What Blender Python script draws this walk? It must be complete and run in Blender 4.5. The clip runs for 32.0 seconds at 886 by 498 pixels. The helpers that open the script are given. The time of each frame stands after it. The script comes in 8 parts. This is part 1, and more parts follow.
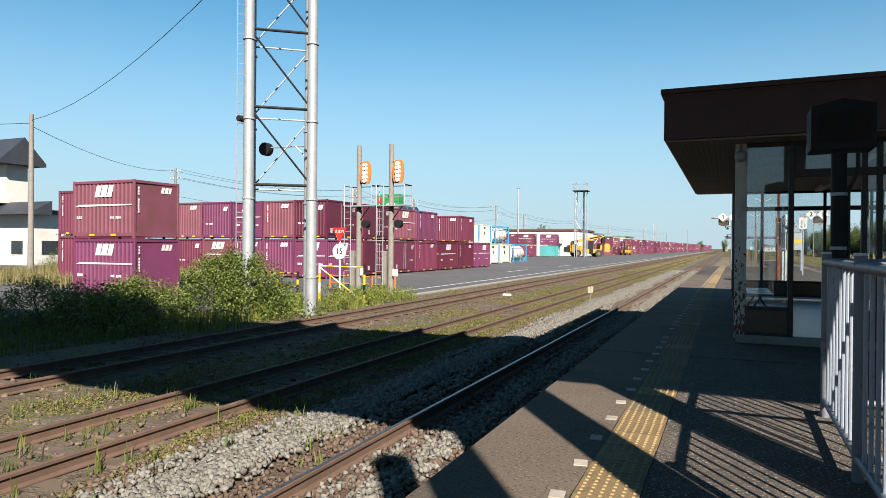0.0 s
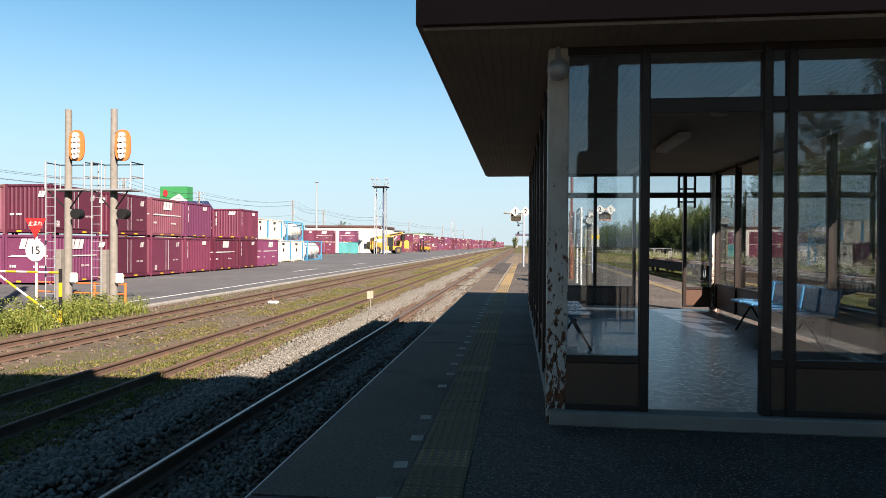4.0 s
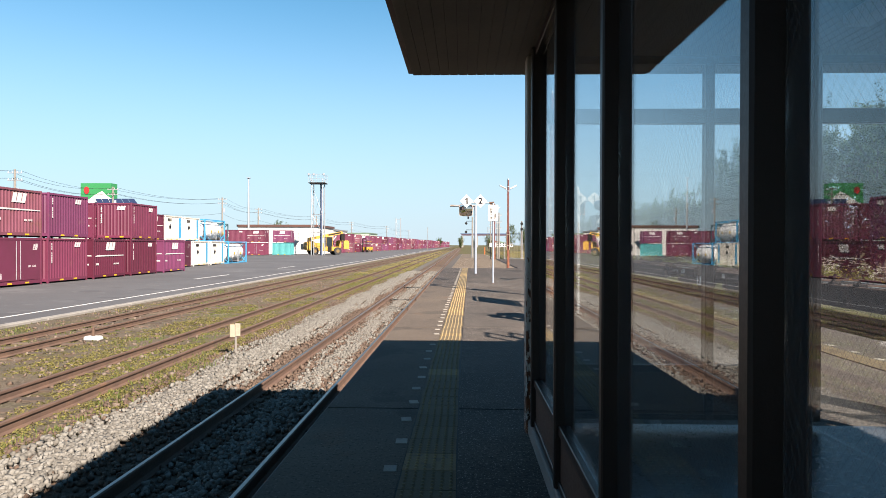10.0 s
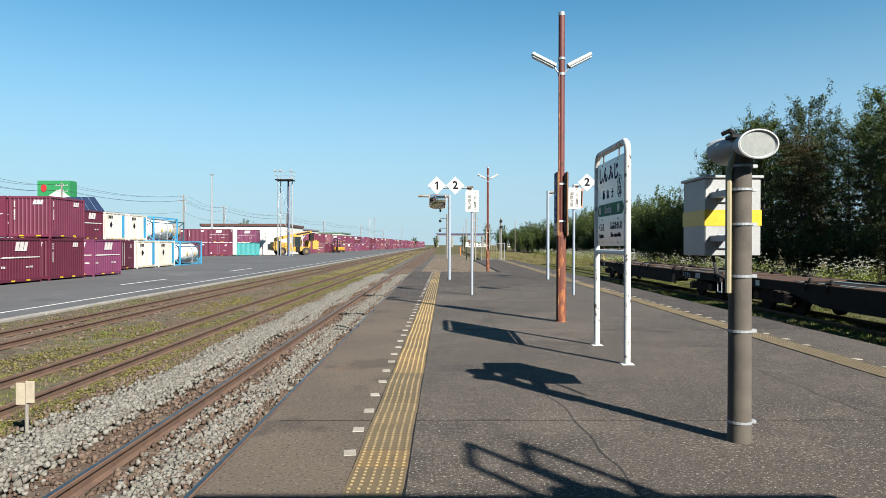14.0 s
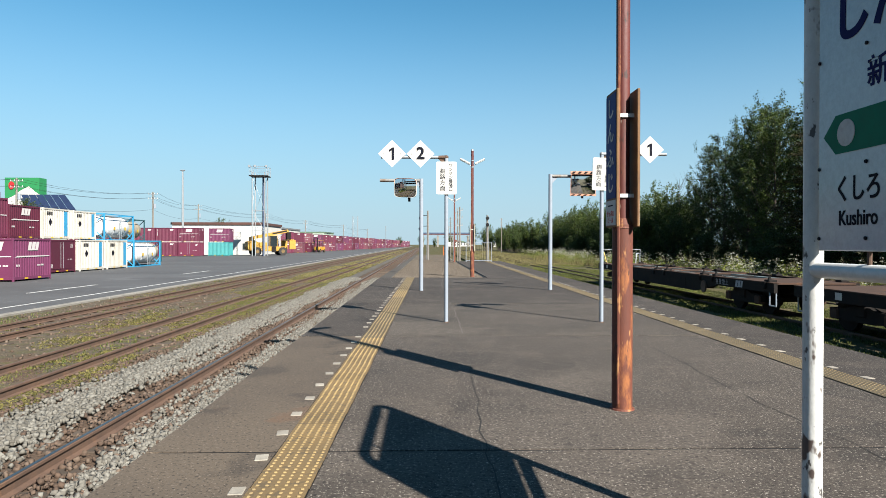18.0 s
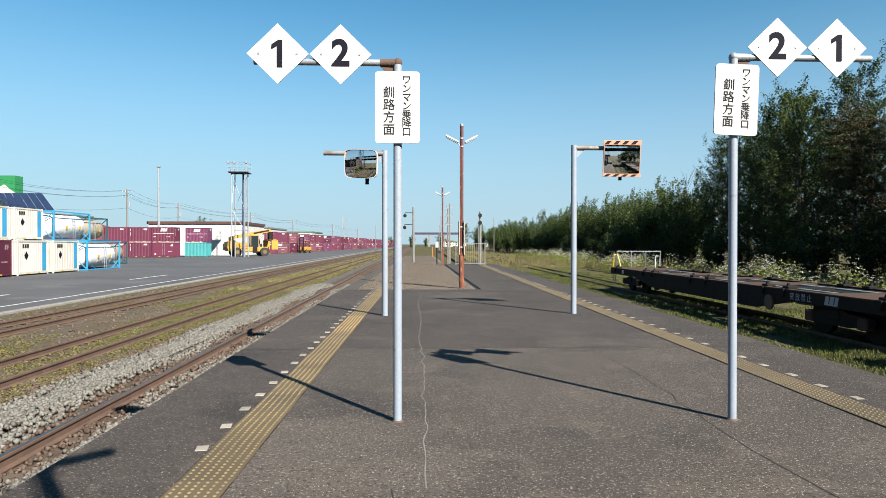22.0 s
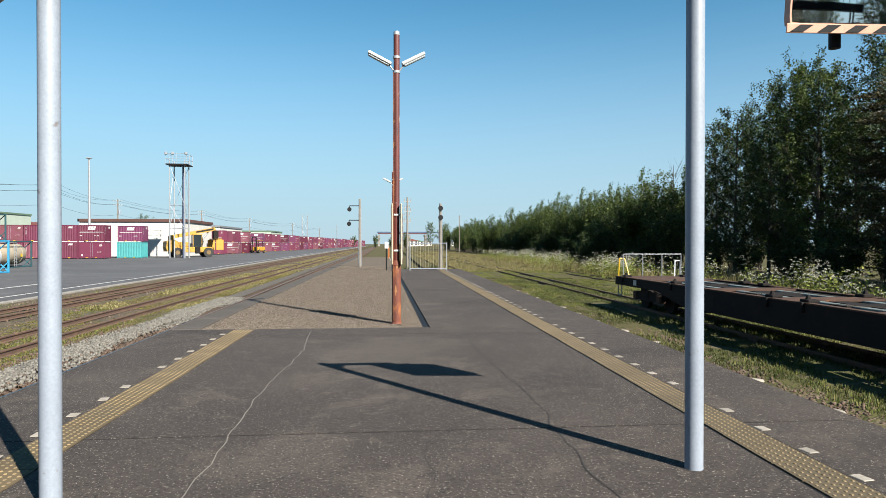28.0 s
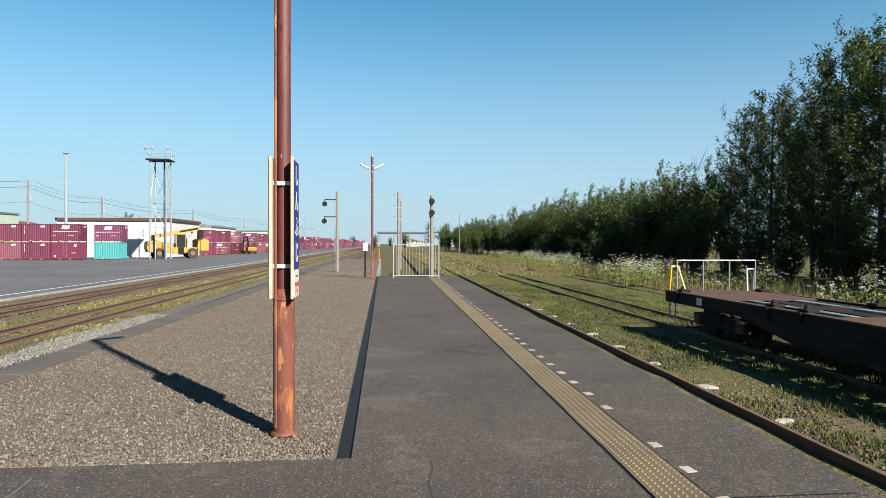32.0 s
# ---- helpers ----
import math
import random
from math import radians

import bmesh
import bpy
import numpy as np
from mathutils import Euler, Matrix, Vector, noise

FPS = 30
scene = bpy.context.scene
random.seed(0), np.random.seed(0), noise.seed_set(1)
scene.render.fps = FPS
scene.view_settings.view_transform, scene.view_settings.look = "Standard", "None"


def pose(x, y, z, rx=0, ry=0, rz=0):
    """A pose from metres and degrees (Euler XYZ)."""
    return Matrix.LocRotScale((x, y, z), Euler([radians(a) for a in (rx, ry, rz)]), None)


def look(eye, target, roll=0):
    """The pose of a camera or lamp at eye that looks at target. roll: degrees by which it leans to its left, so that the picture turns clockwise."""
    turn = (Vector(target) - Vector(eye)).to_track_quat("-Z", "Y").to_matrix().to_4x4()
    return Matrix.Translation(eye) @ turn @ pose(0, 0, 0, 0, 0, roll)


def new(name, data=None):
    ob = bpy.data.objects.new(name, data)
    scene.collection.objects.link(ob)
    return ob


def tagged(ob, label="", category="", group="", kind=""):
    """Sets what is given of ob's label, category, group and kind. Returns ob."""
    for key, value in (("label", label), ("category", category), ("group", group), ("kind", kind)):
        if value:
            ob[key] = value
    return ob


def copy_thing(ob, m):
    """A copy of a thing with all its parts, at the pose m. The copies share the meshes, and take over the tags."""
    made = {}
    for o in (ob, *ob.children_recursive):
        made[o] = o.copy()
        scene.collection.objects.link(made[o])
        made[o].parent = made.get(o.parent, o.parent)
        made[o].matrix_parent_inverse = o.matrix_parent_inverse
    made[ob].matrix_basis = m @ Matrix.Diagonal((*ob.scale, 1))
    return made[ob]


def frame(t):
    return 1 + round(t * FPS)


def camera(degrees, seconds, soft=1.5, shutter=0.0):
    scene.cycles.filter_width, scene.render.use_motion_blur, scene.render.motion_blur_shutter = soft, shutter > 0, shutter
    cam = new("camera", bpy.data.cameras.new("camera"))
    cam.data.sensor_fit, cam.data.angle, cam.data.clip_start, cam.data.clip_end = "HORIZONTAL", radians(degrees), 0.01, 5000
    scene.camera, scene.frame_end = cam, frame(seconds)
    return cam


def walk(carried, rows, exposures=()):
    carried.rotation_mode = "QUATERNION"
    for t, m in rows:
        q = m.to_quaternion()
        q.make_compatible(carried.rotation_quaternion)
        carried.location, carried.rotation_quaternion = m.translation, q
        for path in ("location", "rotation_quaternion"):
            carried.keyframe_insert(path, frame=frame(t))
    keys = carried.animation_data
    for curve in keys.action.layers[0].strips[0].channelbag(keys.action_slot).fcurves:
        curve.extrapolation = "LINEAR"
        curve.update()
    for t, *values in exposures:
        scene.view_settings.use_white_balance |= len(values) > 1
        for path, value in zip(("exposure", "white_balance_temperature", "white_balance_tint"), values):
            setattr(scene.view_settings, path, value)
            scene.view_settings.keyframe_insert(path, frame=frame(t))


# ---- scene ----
cam = camera(68.4, 32.0, 0.75)
# seconds, place in metres, turn in degrees; platform top is z = 0, the tracks run along +y
ROWS = [
    (0.0, 0.000, 0.000, 1.200, 89.77, -0.49, 23.60),
    (0.5, -0.063, 0.456, 1.219, 89.62, -0.57, 20.37),
    (1.0, -0.085, 0.987, 1.214, 89.60, -0.45, 15.25),
    (1.5, -0.094, 1.554, 1.217, 89.62, -0.44, 11.95),
    (2.0, -0.088, 2.167, 1.224, 89.61, -0.33, 9.90),
    (2.5, -0.074, 2.792, 1.204, 89.62, -0.36, 8.77),
    (3.0, -0.096, 3.446, 1.228, 89.59, -0.32, 7.93),
    (3.5, -0.102, 4.097, 1.212, 89.61, -0.31, 7.21),
    (5.5, -0.269, 6.668, 1.255, 89.60, -0.52, 4.90),
    (6.0, -0.307, 7.369, 1.287, 89.61, -0.47, 4.58),
    (6.5, -0.306, 8.058, 1.302, 89.58, -0.38, 4.27),
    (7.0, -0.340, 8.716, 1.281, 89.62, -0.38, 3.94),
    (7.5, -0.335, 9.342, 1.279, 89.67, -0.36, 3.60),
    (8.0, -0.342, 9.993, 1.290, 89.64, -0.33, 3.28),
    (8.5, -0.306, 10.647, 1.270, 89.66, -0.28, 2.62),
    (9.0, -0.322, 11.298, 1.276, 89.63, -0.31, 2.32),
    (9.5, -0.340, 11.998, 1.286, 89.62, -0.22, 1.98),
    (10.0, -0.341, 12.681, 1.278, 89.63, -0.16, 1.77),
    (10.5, -0.343, 13.367, 1.275, 89.61, -0.16, 1.44),
    (11.0, -0.330, 14.041, 1.272, 89.62, -0.14, 1.13),
    (11.5, -0.309, 14.718, 1.265, 89.58, -0.08, 1.09),
    (12.0, -0.289, 15.410, 1.261, 89.63, -0.08, 0.92),
    (12.5, -0.284, 16.100, 1.262, 89.62, -0.05, 0.61),
    (13.0, -0.269, 16.735, 1.251, 89.63, -0.13, 0.29),
    (13.5, -0.246, 17.409, 1.266, 89.63, -0.10, -0.01),
    (14.0, -0.184, 18.094, 1.254, 89.63, -0.09, -0.39),
    (14.5, -0.138, 18.768, 1.269, 89.61, -0.08, -0.71),
    (16.5, 0.053, 21.603, 1.287, 89.58, -0.08, -0.84),
    (17.0, 0.145, 22.341, 1.292, 89.57, -0.02, -1.17),
    (17.5, 0.216, 23.039, 1.280, 89.61, -0.08, -1.49),
    (18.0, 0.293, 23.756, 1.267, 89.59, -0.08, -1.64),
    (18.5, 0.352, 24.445, 1.260, 89.62, -0.09, -1.44),
    (19.0, 0.395, 25.186, 1.283, 89.60, -0.10, -1.24),
    (19.5, 0.412, 25.905, 1.270, 89.60, -0.13, -1.33),
    (20.0, 0.432, 26.651, 1.284, 89.59, -0.09, -1.12),
    (20.5, 0.515, 27.355, 1.285, 89.61, -0.10, -1.41),
    (21.0, 0.599, 28.056, 1.313, 89.58, -0.04, -1.72),
    (21.5, 0.682, 28.760, 1.305, 89.56, -0.04, -2.03),
    (22.0, 0.788, 29.465, 1.329, 89.57, -0.04, -2.36),
    (22.5, 0.957, 30.173, 1.339, 89.61, -0.00, -2.67),
    (23.0, 1.083, 30.877, 1.332, 89.58, -0.02, -2.89),
    (23.5, 1.197, 31.610, 1.332, 89.58, -0.04, -2.87),
    (24.0, 1.237, 32.300, 1.329, 89.61, -0.07, -2.66),
    (24.5, 1.319, 33.029, 1.335, 89.59, -0.10, -2.45),
    (25.0, 1.359, 33.729, 1.336, 89.58, -0.09, -2.26),
    (25.5, 1.461, 34.467, 1.336, 89.60, -0.06, -2.40),
    (26.0, 1.575, 35.189, 1.311, 89.60, -0.05, -3.80),
    (26.5, 1.663, 35.901, 1.339, 89.57, -0.04, -4.57),
    (28.5, 2.021, 38.833, 1.355, 89.54, -0.04, -5.38),
    (29.0, 2.128, 39.660, 1.354, 89.55, -0.05, -5.35),
    (29.5, 2.253, 40.447, 1.367, 89.56, -0.06, -5.13),
    (30.0, 2.366, 41.207, 1.380, 89.57, -0.05, -5.11),
    (30.5, 2.487, 41.982, 1.367, 89.55, -0.07, -5.09),
    (31.0, 2.647, 42.748, 1.389, 89.55, -0.05, -4.96),
    (31.5, 2.814, 43.518, 1.362, 89.56, -0.05, -5.05),
    (32.0, 2.908, 44.300, 1.406, 89.55, -0.07, -5.24),
]
EXPOSURES = [(0.0, 1.81, 6600, 12), (2.0, 1.87, 6950, 15), (3.5, 2.01, 7000, 18), (6.0, 2.11, 7250, 20), (9.0, 2.11, 6900, 18), (10.5, 2.07, 6750, 17), (12.0, 1.95, 6500, 13), (13.5, 1.77, 6300, 9), (18.0, 1.76, 6300, 9), (24.0, 1.75, 6300, 10), (32.0, 1.78, 6400, 10)]
walk(cam, [(t, pose(x, y, z, rx, ry, rz)) for t, x, y, z, rx, ry, rz in ROWS], EXPOSURES)

# ---- world and sun ----
SUN_DIR = Vector((0.571, -0.821, 0.72)).normalized()
world = bpy.data.worlds.new("world")
scene.world = world
world.use_nodes = True
wn = world.node_tree
sky = wn.nodes.new("ShaderNodeTexSky")
sky.sky_type = 'NISHITA'
sky.sun_disc = False
sky.sun_elevation = math.asin(SUN_DIR.z)
sky.sun_rotation = math.atan2(SUN_DIR.x, SUN_DIR.y)
sky.air_density = 1.0
sky.dust_density = 0.1
sky.ozone_density = 2.5
bg = wn.nodes["Background"]
bg.inputs["Strength"].default_value = 0.055
tint = wn.nodes.new("ShaderNodeMix")
tint.data_type, tint.blend_type = 'RGBA', 'MULTIPLY'
tint.inputs[0].default_value = 1.0
tint.inputs[7].default_value = (0.378, 0.73, 0.745, 1)
wn.links.new(sky.outputs[0], tint.inputs[6])
# pale blue haze low over the horizon
dirs = wn.nodes.new("ShaderNodeTexCoord")
sep = wn.nodes.new("ShaderNodeSeparateXYZ")
wn.links.new(dirs.outputs["Generated"], sep.inputs[0])
low = wn.nodes.new("ShaderNodeMapRange")
low.interpolation_type = 'SMOOTHSTEP'
low.inputs[1].default_value, low.inputs[2].default_value = -0.02, 0.38
low.inputs[3].default_value, low.inputs[4].default_value = 0.92, 0.0
wn.links.new(sep.outputs[2], low.inputs[0])
haze = wn.nodes.new("ShaderNodeMix")
haze.data_type = 'RGBA'
haze.inputs[7].default_value = (2.66, 3.38, 4.03, 1)
wn.links.new(low.outputs[0], haze.inputs[0])
wn.links.new(tint.outputs[2], haze.inputs[6])
wn.links.new(haze.outputs[2], bg.inputs[0])
sun_data = bpy.data.lights.new("sun", 'SUN')
sun_data.energy = 5.0
sun_data.angle = radians(0.53)
sun_data.color = (1.0, 0.93, 0.82)
sun = new("sun", sun_data)
sun.matrix_world = look(SUN_DIR * 60, (0, 0, 0))

# ---- materials ----


ALBEDO_SCALE = 0.62   # scales base colours down; with raised exposure this deepens shade against sunlit parts


def mat(name, c1, c2=None, scale=3.0, rough=0.7, metal=0.0, bump=0.15, fine=60.0, c3=None, c3_scale=0.7, c3_amount=0.35, spec=0.4, rand=0.0, bump_dist=0.01, thresh=0.58, stains=(), stretch=1.0):
    """A surface with grain, a second colour in patches and a third in stains, in object metres."""
    m = bpy.data.materials.new(name)
    m.use_nodes = True
    nt = m.node_tree
    n, l = nt.nodes, nt.links
    b = n["Principled BSDF"]
    b.inputs["Roughness"].default_value = rough
    b.inputs["Metallic"].default_value = metal
    b.inputs["Specular IOR Level"].default_value = spec
    tc = n.new("ShaderNodeTexCoord")
    geo = n.new("ShaderNodeNewGeometry")
    pos = geo.outputs["Position"]
    if stretch != 1.0:
        vm = n.new("ShaderNodeVectorMath")
        vm.operation = 'MULTIPLY'
        vm.inputs[1].default_value = (1, 1, stretch)
        l.new(pos, vm.inputs[0])
        pos = vm.outputs[0]

    def noise_node(sc, detail=4.0, r=0.6):
        q = n.new("ShaderNodeTexNoise")
        q.inputs["Scale"].default_value = sc
        q.inputs["Detail"].default_value = detail
        q.inputs["Roughness"].default_value = r
        l.new(pos, q.inputs["Vector"])
        return q

    def mix(fac, a, b_):
        q = n.new("ShaderNodeMix")
        q.data_type = 'RGBA'
        l.new(fac, q.inputs[0])
        for sock, v in ((q.inputs[6], a), (q.inputs[7], b_)):
            if isinstance(v, tuple):
                sock.default_value = (*v, 1)
            else:
                l.new(v, sock)
        return q.outputs[2]

    def ramp(src, lo, hi):
        q = n.new("ShaderNodeMapRange")
        q.inputs[1].default_value, q.inputs[2].default_value = lo, hi
        l.new(src, q.inputs[0])
        return q.outputs[0]

    c2 = c2 or tuple(v * 0.75 for v in c1)
    col = mix(ramp(noise_node(scale).outputs[0], 0.35, 0.65), c1, c2)
    if c3:
        st = ramp(noise_node(c3_scale, 6.0, 0.68).outputs[0], thresh, thresh + 0.12)
        mm = n.new("ShaderNodeMath")
        mm.operation = 'MULTIPLY'
        l.new(st, mm.inputs[0])
        mm.inputs[1].default_value = c3_amount
        col = mix(mm.outputs[0], col, c3)
    for sc_col, sc_scale, sc_cut, sc_amount in stains:
        st = ramp(noise_node(sc_scale, 3.0, 0.6).outputs[0], sc_cut, sc_cut + 0.05)
        mm = n.new("ShaderNodeMath")
        mm.operation = 'MULTIPLY'
        l.new(st, mm.inputs[0])
        mm.inputs[1].default_value = sc_amount
        col = mix(mm.outputs[0], col, sc_col)
    fn = noise_node(fine, 3.0, 0.7)
    hs = n.new("ShaderNodeHueSaturation")
    l.new(col, hs.inputs["Color"])
    vr = n.new("ShaderNodeMapRange")
    vr.inputs[3].default_value, vr.inputs[4].default_value = 0.66 * ALBEDO_SCALE, 1.04 * ALBEDO_SCALE
    l.new(fn.outputs[0], vr.inputs[0])
    val = vr.outputs[0]
    if rand:
        oi = n.new("ShaderNodeObjectInfo")
        rr = n.new("ShaderNodeMapRange")
        rr.inputs[3].default_value, rr.inputs[4].default_value = 1 - rand, 1 + rand
        l.new(oi.outputs["Random"], rr.inputs[0])
        ml = n.new("ShaderNodeMath")
        ml.operation = 'MULTIPLY'
        l.new(val, ml.inputs[0])
        l.new(rr.outputs[0], ml.inputs[1])
        val = ml.outputs[0]
    l.new(val, hs.inputs["Value"])
    l.new(hs.outputs[0], b.inputs["Base Color"])
    rg = n.new("ShaderNodeMapRange")
    rg.inputs[3].default_value, rg.inputs[4].default_value = max(0.03, rough - 0.12), min(1, rough + 0.12)
    l.new(fn.outputs[0], rg.inputs[0])
    l.new(rg.outputs[0], b.inputs["Roughness"])
    if bump:
        bp = n.new("ShaderNodeBump")
        bp.inputs["Strength"].default_value = bump
        bp.inputs["Distance"].default_value = bump_dist
        l.new(fn.outputs[0], bp.inputs["Height"])
        l.new(bp.outputs[0], b.inputs["Normal"])
    return m


def island_mat(name, c1, c2, c3, rough=0.8, scale=40.0, trans=0.0):
    """Many small pieces in one mesh: the colour goes from piece to piece."""
    m = bpy.data.materials.new(name)
    m.use_nodes = True
    n, l = m.node_tree.nodes, m.node_tree.links
    b = n["Principled BSDF"]
    b.inputs["Roughness"].default_value = rough
    b.inputs["Specular IOR Level"].default_value = 0.3
    geo = n.new("ShaderNodeNewGeometry")
    r = n.new("ShaderNodeValToRGB")
    r.color_ramp.elements[0].color = (*c1, 1)
    r.color_ramp.elements[1].color = (*c3, 1)
    e = r.color_ramp.elements.new(0.5)
    e.color = (*c2, 1)
    l.new(geo.outputs["Random Per Island"], r.inputs[0])
    q = n.new("ShaderNodeTexNoise")
    q.inputs["Scale"].default_value = scale
    l.new(geo.outputs["Position"], q.inputs["Vector"])
    vr = n.new("ShaderNodeMapRange")
    vr.inputs[3].default_value, vr.inputs[4].default_value = 0.52 * ALBEDO_SCALE, 1.22 * ALBEDO_SCALE
    l.new(q.outputs[0], vr.inputs[0])
    hs = n.new("ShaderNodeHueSaturation")
    l.new(r.outputs[0], hs.inputs["Color"])
    l.new(vr.outputs[0], hs.inputs["Value"])
    l.new(hs.outputs[0], b.inputs["Base Color"])
    if trans:
        tr = n.new("ShaderNodeBsdfTranslucent")
        l.new(hs.outputs[0], tr.inputs[0])
        ms = n.new("ShaderNodeMixShader")
        ms.inputs[0].default_value = trans
        l.new(b.outputs[0], ms.inputs[1])
        l.new(tr.outputs[0], ms.inputs[2])
        l.new(ms.outputs[0], n["Material Output"].inputs[0])
    return m


def glass_mat(name, tint=(0.9, 0.93, 0.94), dirt=0.006, wire=0.3):
    m = bpy.data.materials.new(name)
    m.use_nodes = True
    n, l = m.node_tree.nodes, m.node_tree.links
    n.remove(n["Principled BSDF"])
    lw = n.new("ShaderNodeLayerWeight")
    lw.inputs[0].default_value = 0.5
    tr = n.new("ShaderNodeBsdfTransparent")
    tr.inputs[0].default_value = (*tint, 1)
    gl = n.new("ShaderNodeBsdfGlossy")
    gl.inputs["Roughness"].default_value = 0.01
    df = n.new("ShaderNodeBsdfDiffuse")
    df.inputs[0].default_value = (0.32, 0.34, 0.36, 1)
    sepp = n.new("ShaderNodeSeparateXYZ")
    gp = n.new("ShaderNodeNewGeometry")
    l.new(gp.outputs["Position"], sepp.inputs[0])

    def op(kind_, *args):
        q = n.new("ShaderNodeMath")
        q.operation = kind_
        for i, v in enumerate(args):
            if isinstance(v, (int, float)):
                q.inputs[i].default_value = v
            else:
                l.new(v, q.inputs[i])
        return q.outputs[0]
    flat = op('ADD', sepp.outputs[0], sepp.outputs[1])
    up2 = op('MULTIPLY', sepp.outputs[2], 0.8)
    w1_ = op('LESS_THAN', op('FRACT', op('MULTIPLY', op('ADD', flat, up2), 38.0)), 0.05)
    w2_ = op('LESS_THAN', op('FRACT', op('MULTIPLY', op('SUBTRACT', flat, up2), 38.0)), 0.05)
    wires = op('MULTIPLY', op('MAXIMUM', w1_, w2_), wire)
    a, b = n.new("ShaderNodeMixShader"), n.new("ShaderNodeMixShader")
    l.new(op('ADD', wires, dirt), a.inputs[0])
    l.new(tr.outputs[0], a.inputs[1])
    l.new(df.outputs[0], a.inputs[2])
    l.new(op('ADD', op('MULTIPLY', op('POWER', lw.outputs["Facing"], 4.0), 0.85), 0.06), b.inputs[0])
    l.new(a.outputs[0], b.inputs[1])
    l.new(gl.outputs[0], b.inputs[2])
    l.new(b.outputs[0], n["Material Output"].inputs[0])
    return m


ASPHALT = mat("platform_asphalt", (0.095, 0.078, 0.065), (0.07, 0.058, 0.05), 0.5, 0.9, 0, 0.45, 70, (0.13, 0.108, 0.09), 0.35, 0.8, spec=0.22, bump_dist=0.006, stains=[((0.125, 0.102, 0.083), 1.6, 0.56, 0.55), ((0.042, 0.036, 0.032), 0.7, 0.57, 0.6), ((0.15, 0.125, 0.104), 0.28, 0.56, 0.45), ((0.02, 0.017, 0.015), 44, 0.56, 0.8), ((0.03, 0.026, 0.023), 11, 0.59, 0.45), ((0.16, 0.135, 0.112), 6, 0.6, 0.35), ((0.34, 0.295, 0.25), 48, 0.595, 0.85), ((0.62, 0.57, 0.5), 66, 0.63, 1.0)])
ASPHALT_EDGE = mat("edge_asphalt", (0.15, 0.118, 0.089), (0.115, 0.091, 0.071), 0.7, 0.9, 0, 0.4, 70, (0.185, 0.145, 0.108), 0.4, 0.6, spec=0.22, bump_dist=0.005, stains=[((0.18, 0.105, 0.064), 1.1, 0.64, 0.5), ((0.055, 0.046, 0.04), 0.9, 0.57, 0.55), ((0.028, 0.024, 0.021), 46, 0.57, 0.7), ((0.28, 0.225, 0.18), 50, 0.6, 0.75)])
ASPHALT_NEW = mat("newer_asphalt", (0.074, 0.061, 0.053), (0.055, 0.046, 0.041), 0.5, 0.9, 0, 0.4, 70, (0.105, 0.088, 0.075), 0.35, 0.7, spec=0.2, bump_dist=0.005, stains=[((0.12, 0.099, 0.083), 1.2, 0.56, 0.55), ((0.03, 0.026, 0.024), 0.6, 0.57, 0.6), ((0.13, 0.108, 0.092), 0.3, 0.57, 0.45), ((0.017, 0.015, 0.014), 44, 0.565, 0.75), ((0.025, 0.022, 0.02), 11, 0.59, 0.45), ((0.125, 0.105, 0.09), 6, 0.59, 0.4), ((0.3, 0.262, 0.225), 50, 0.605, 0.85), ((0.56, 0.51, 0.46), 66, 0.64, 1.0)])
EDGE_DULL = mat("dull_edge_blocks", (0.115, 0.1, 0.088), (0.09, 0.08, 0.07), 1.0, 0.9, 0, 0.5, 40, (0.15, 0.13, 0.115), 1.5, 0.6, spec=0.2, bump_dist=0.008)
YARD = mat("yard_asphalt", (0.13, 0.13, 0.136), (0.1, 0.1, 0.106), 0.12, 0.9, 0, 0.3, 30, (0.19, 0.19, 0.197), 0.2, 0.6, spec=0.2, stains=[((0.08, 0.08, 0.085), 0.35, 0.6, 0.5), ((0.22, 0.22, 0.22), 1.2, 0.62, 0.35)])
CONCRETE = mat("concrete", (0.33, 0.31, 0.28), (0.26, 0.245, 0.22), 1.5, 0.9, 0, 0.4, 40, (0.16, 0.14, 0.11), 0.9, 0.6, bump_dist=0.01)
POLE_CONCRETE = mat("pole_concrete", (0.27, 0.25, 0.22), (0.22, 0.2, 0.175), 6, 0.9, 0, 0.4, 120, (0.14, 0.13, 0.12), 3, 0.5, bump_dist=0.004)
SOIL = mat("soil", (0.165, 0.128, 0.094), (0.13, 0.112, 0.078), 0.9, 0.95, 0, 0.9, 18, (0.215, 0.195, 0.165), 0.8, 0.8, spec=0.1, bump_dist=0.05, stains=[((0.16, 0.095, 0.065), 0.6, 0.57, 0.6), ((0.13, 0.125, 0.045), 1.3, 0.54, 0.55), ((0.075, 0.06, 0.046), 5, 0.58, 0.6), ((0.26, 0.235, 0.2), 26, 0.6, 0.6)])
GRAVEL_BED = mat("gravel_bed", (0.19, 0.153, 0.117), (0.15, 0.122, 0.094), 1.2, 0.95, 0, 1.0, 35, (0.14, 0.11, 0.085), 25, 0.7, spec=0.15, bump_dist=0.03)
MEADOW = mat("meadow_ground", (0.085, 0.092, 0.031), (0.118, 0.105, 0.046), 0.5, 0.95, 0, 1.0, 9, (0.14, 0.105, 0.07), 0.6, 0.8, spec=0.1, bump_dist=0.08, thresh=0.5, stains=[((0.19, 0.15, 0.11), 2.2, 0.56, 0.6)])
RAIL_STEEL = mat("rail_top", (0.4, 0.36, 0.33), (0.32, 0.28, 0.25), 8, 0.34, 1.0, 0.02, 60)
RAIL_RUST = mat("rail_rust", (0.155, 0.09, 0.06), (0.11, 0.066, 0.047), 4, 0.85, 0, 0.4, 60, (0.24, 0.125, 0.066), 3, 0.6)
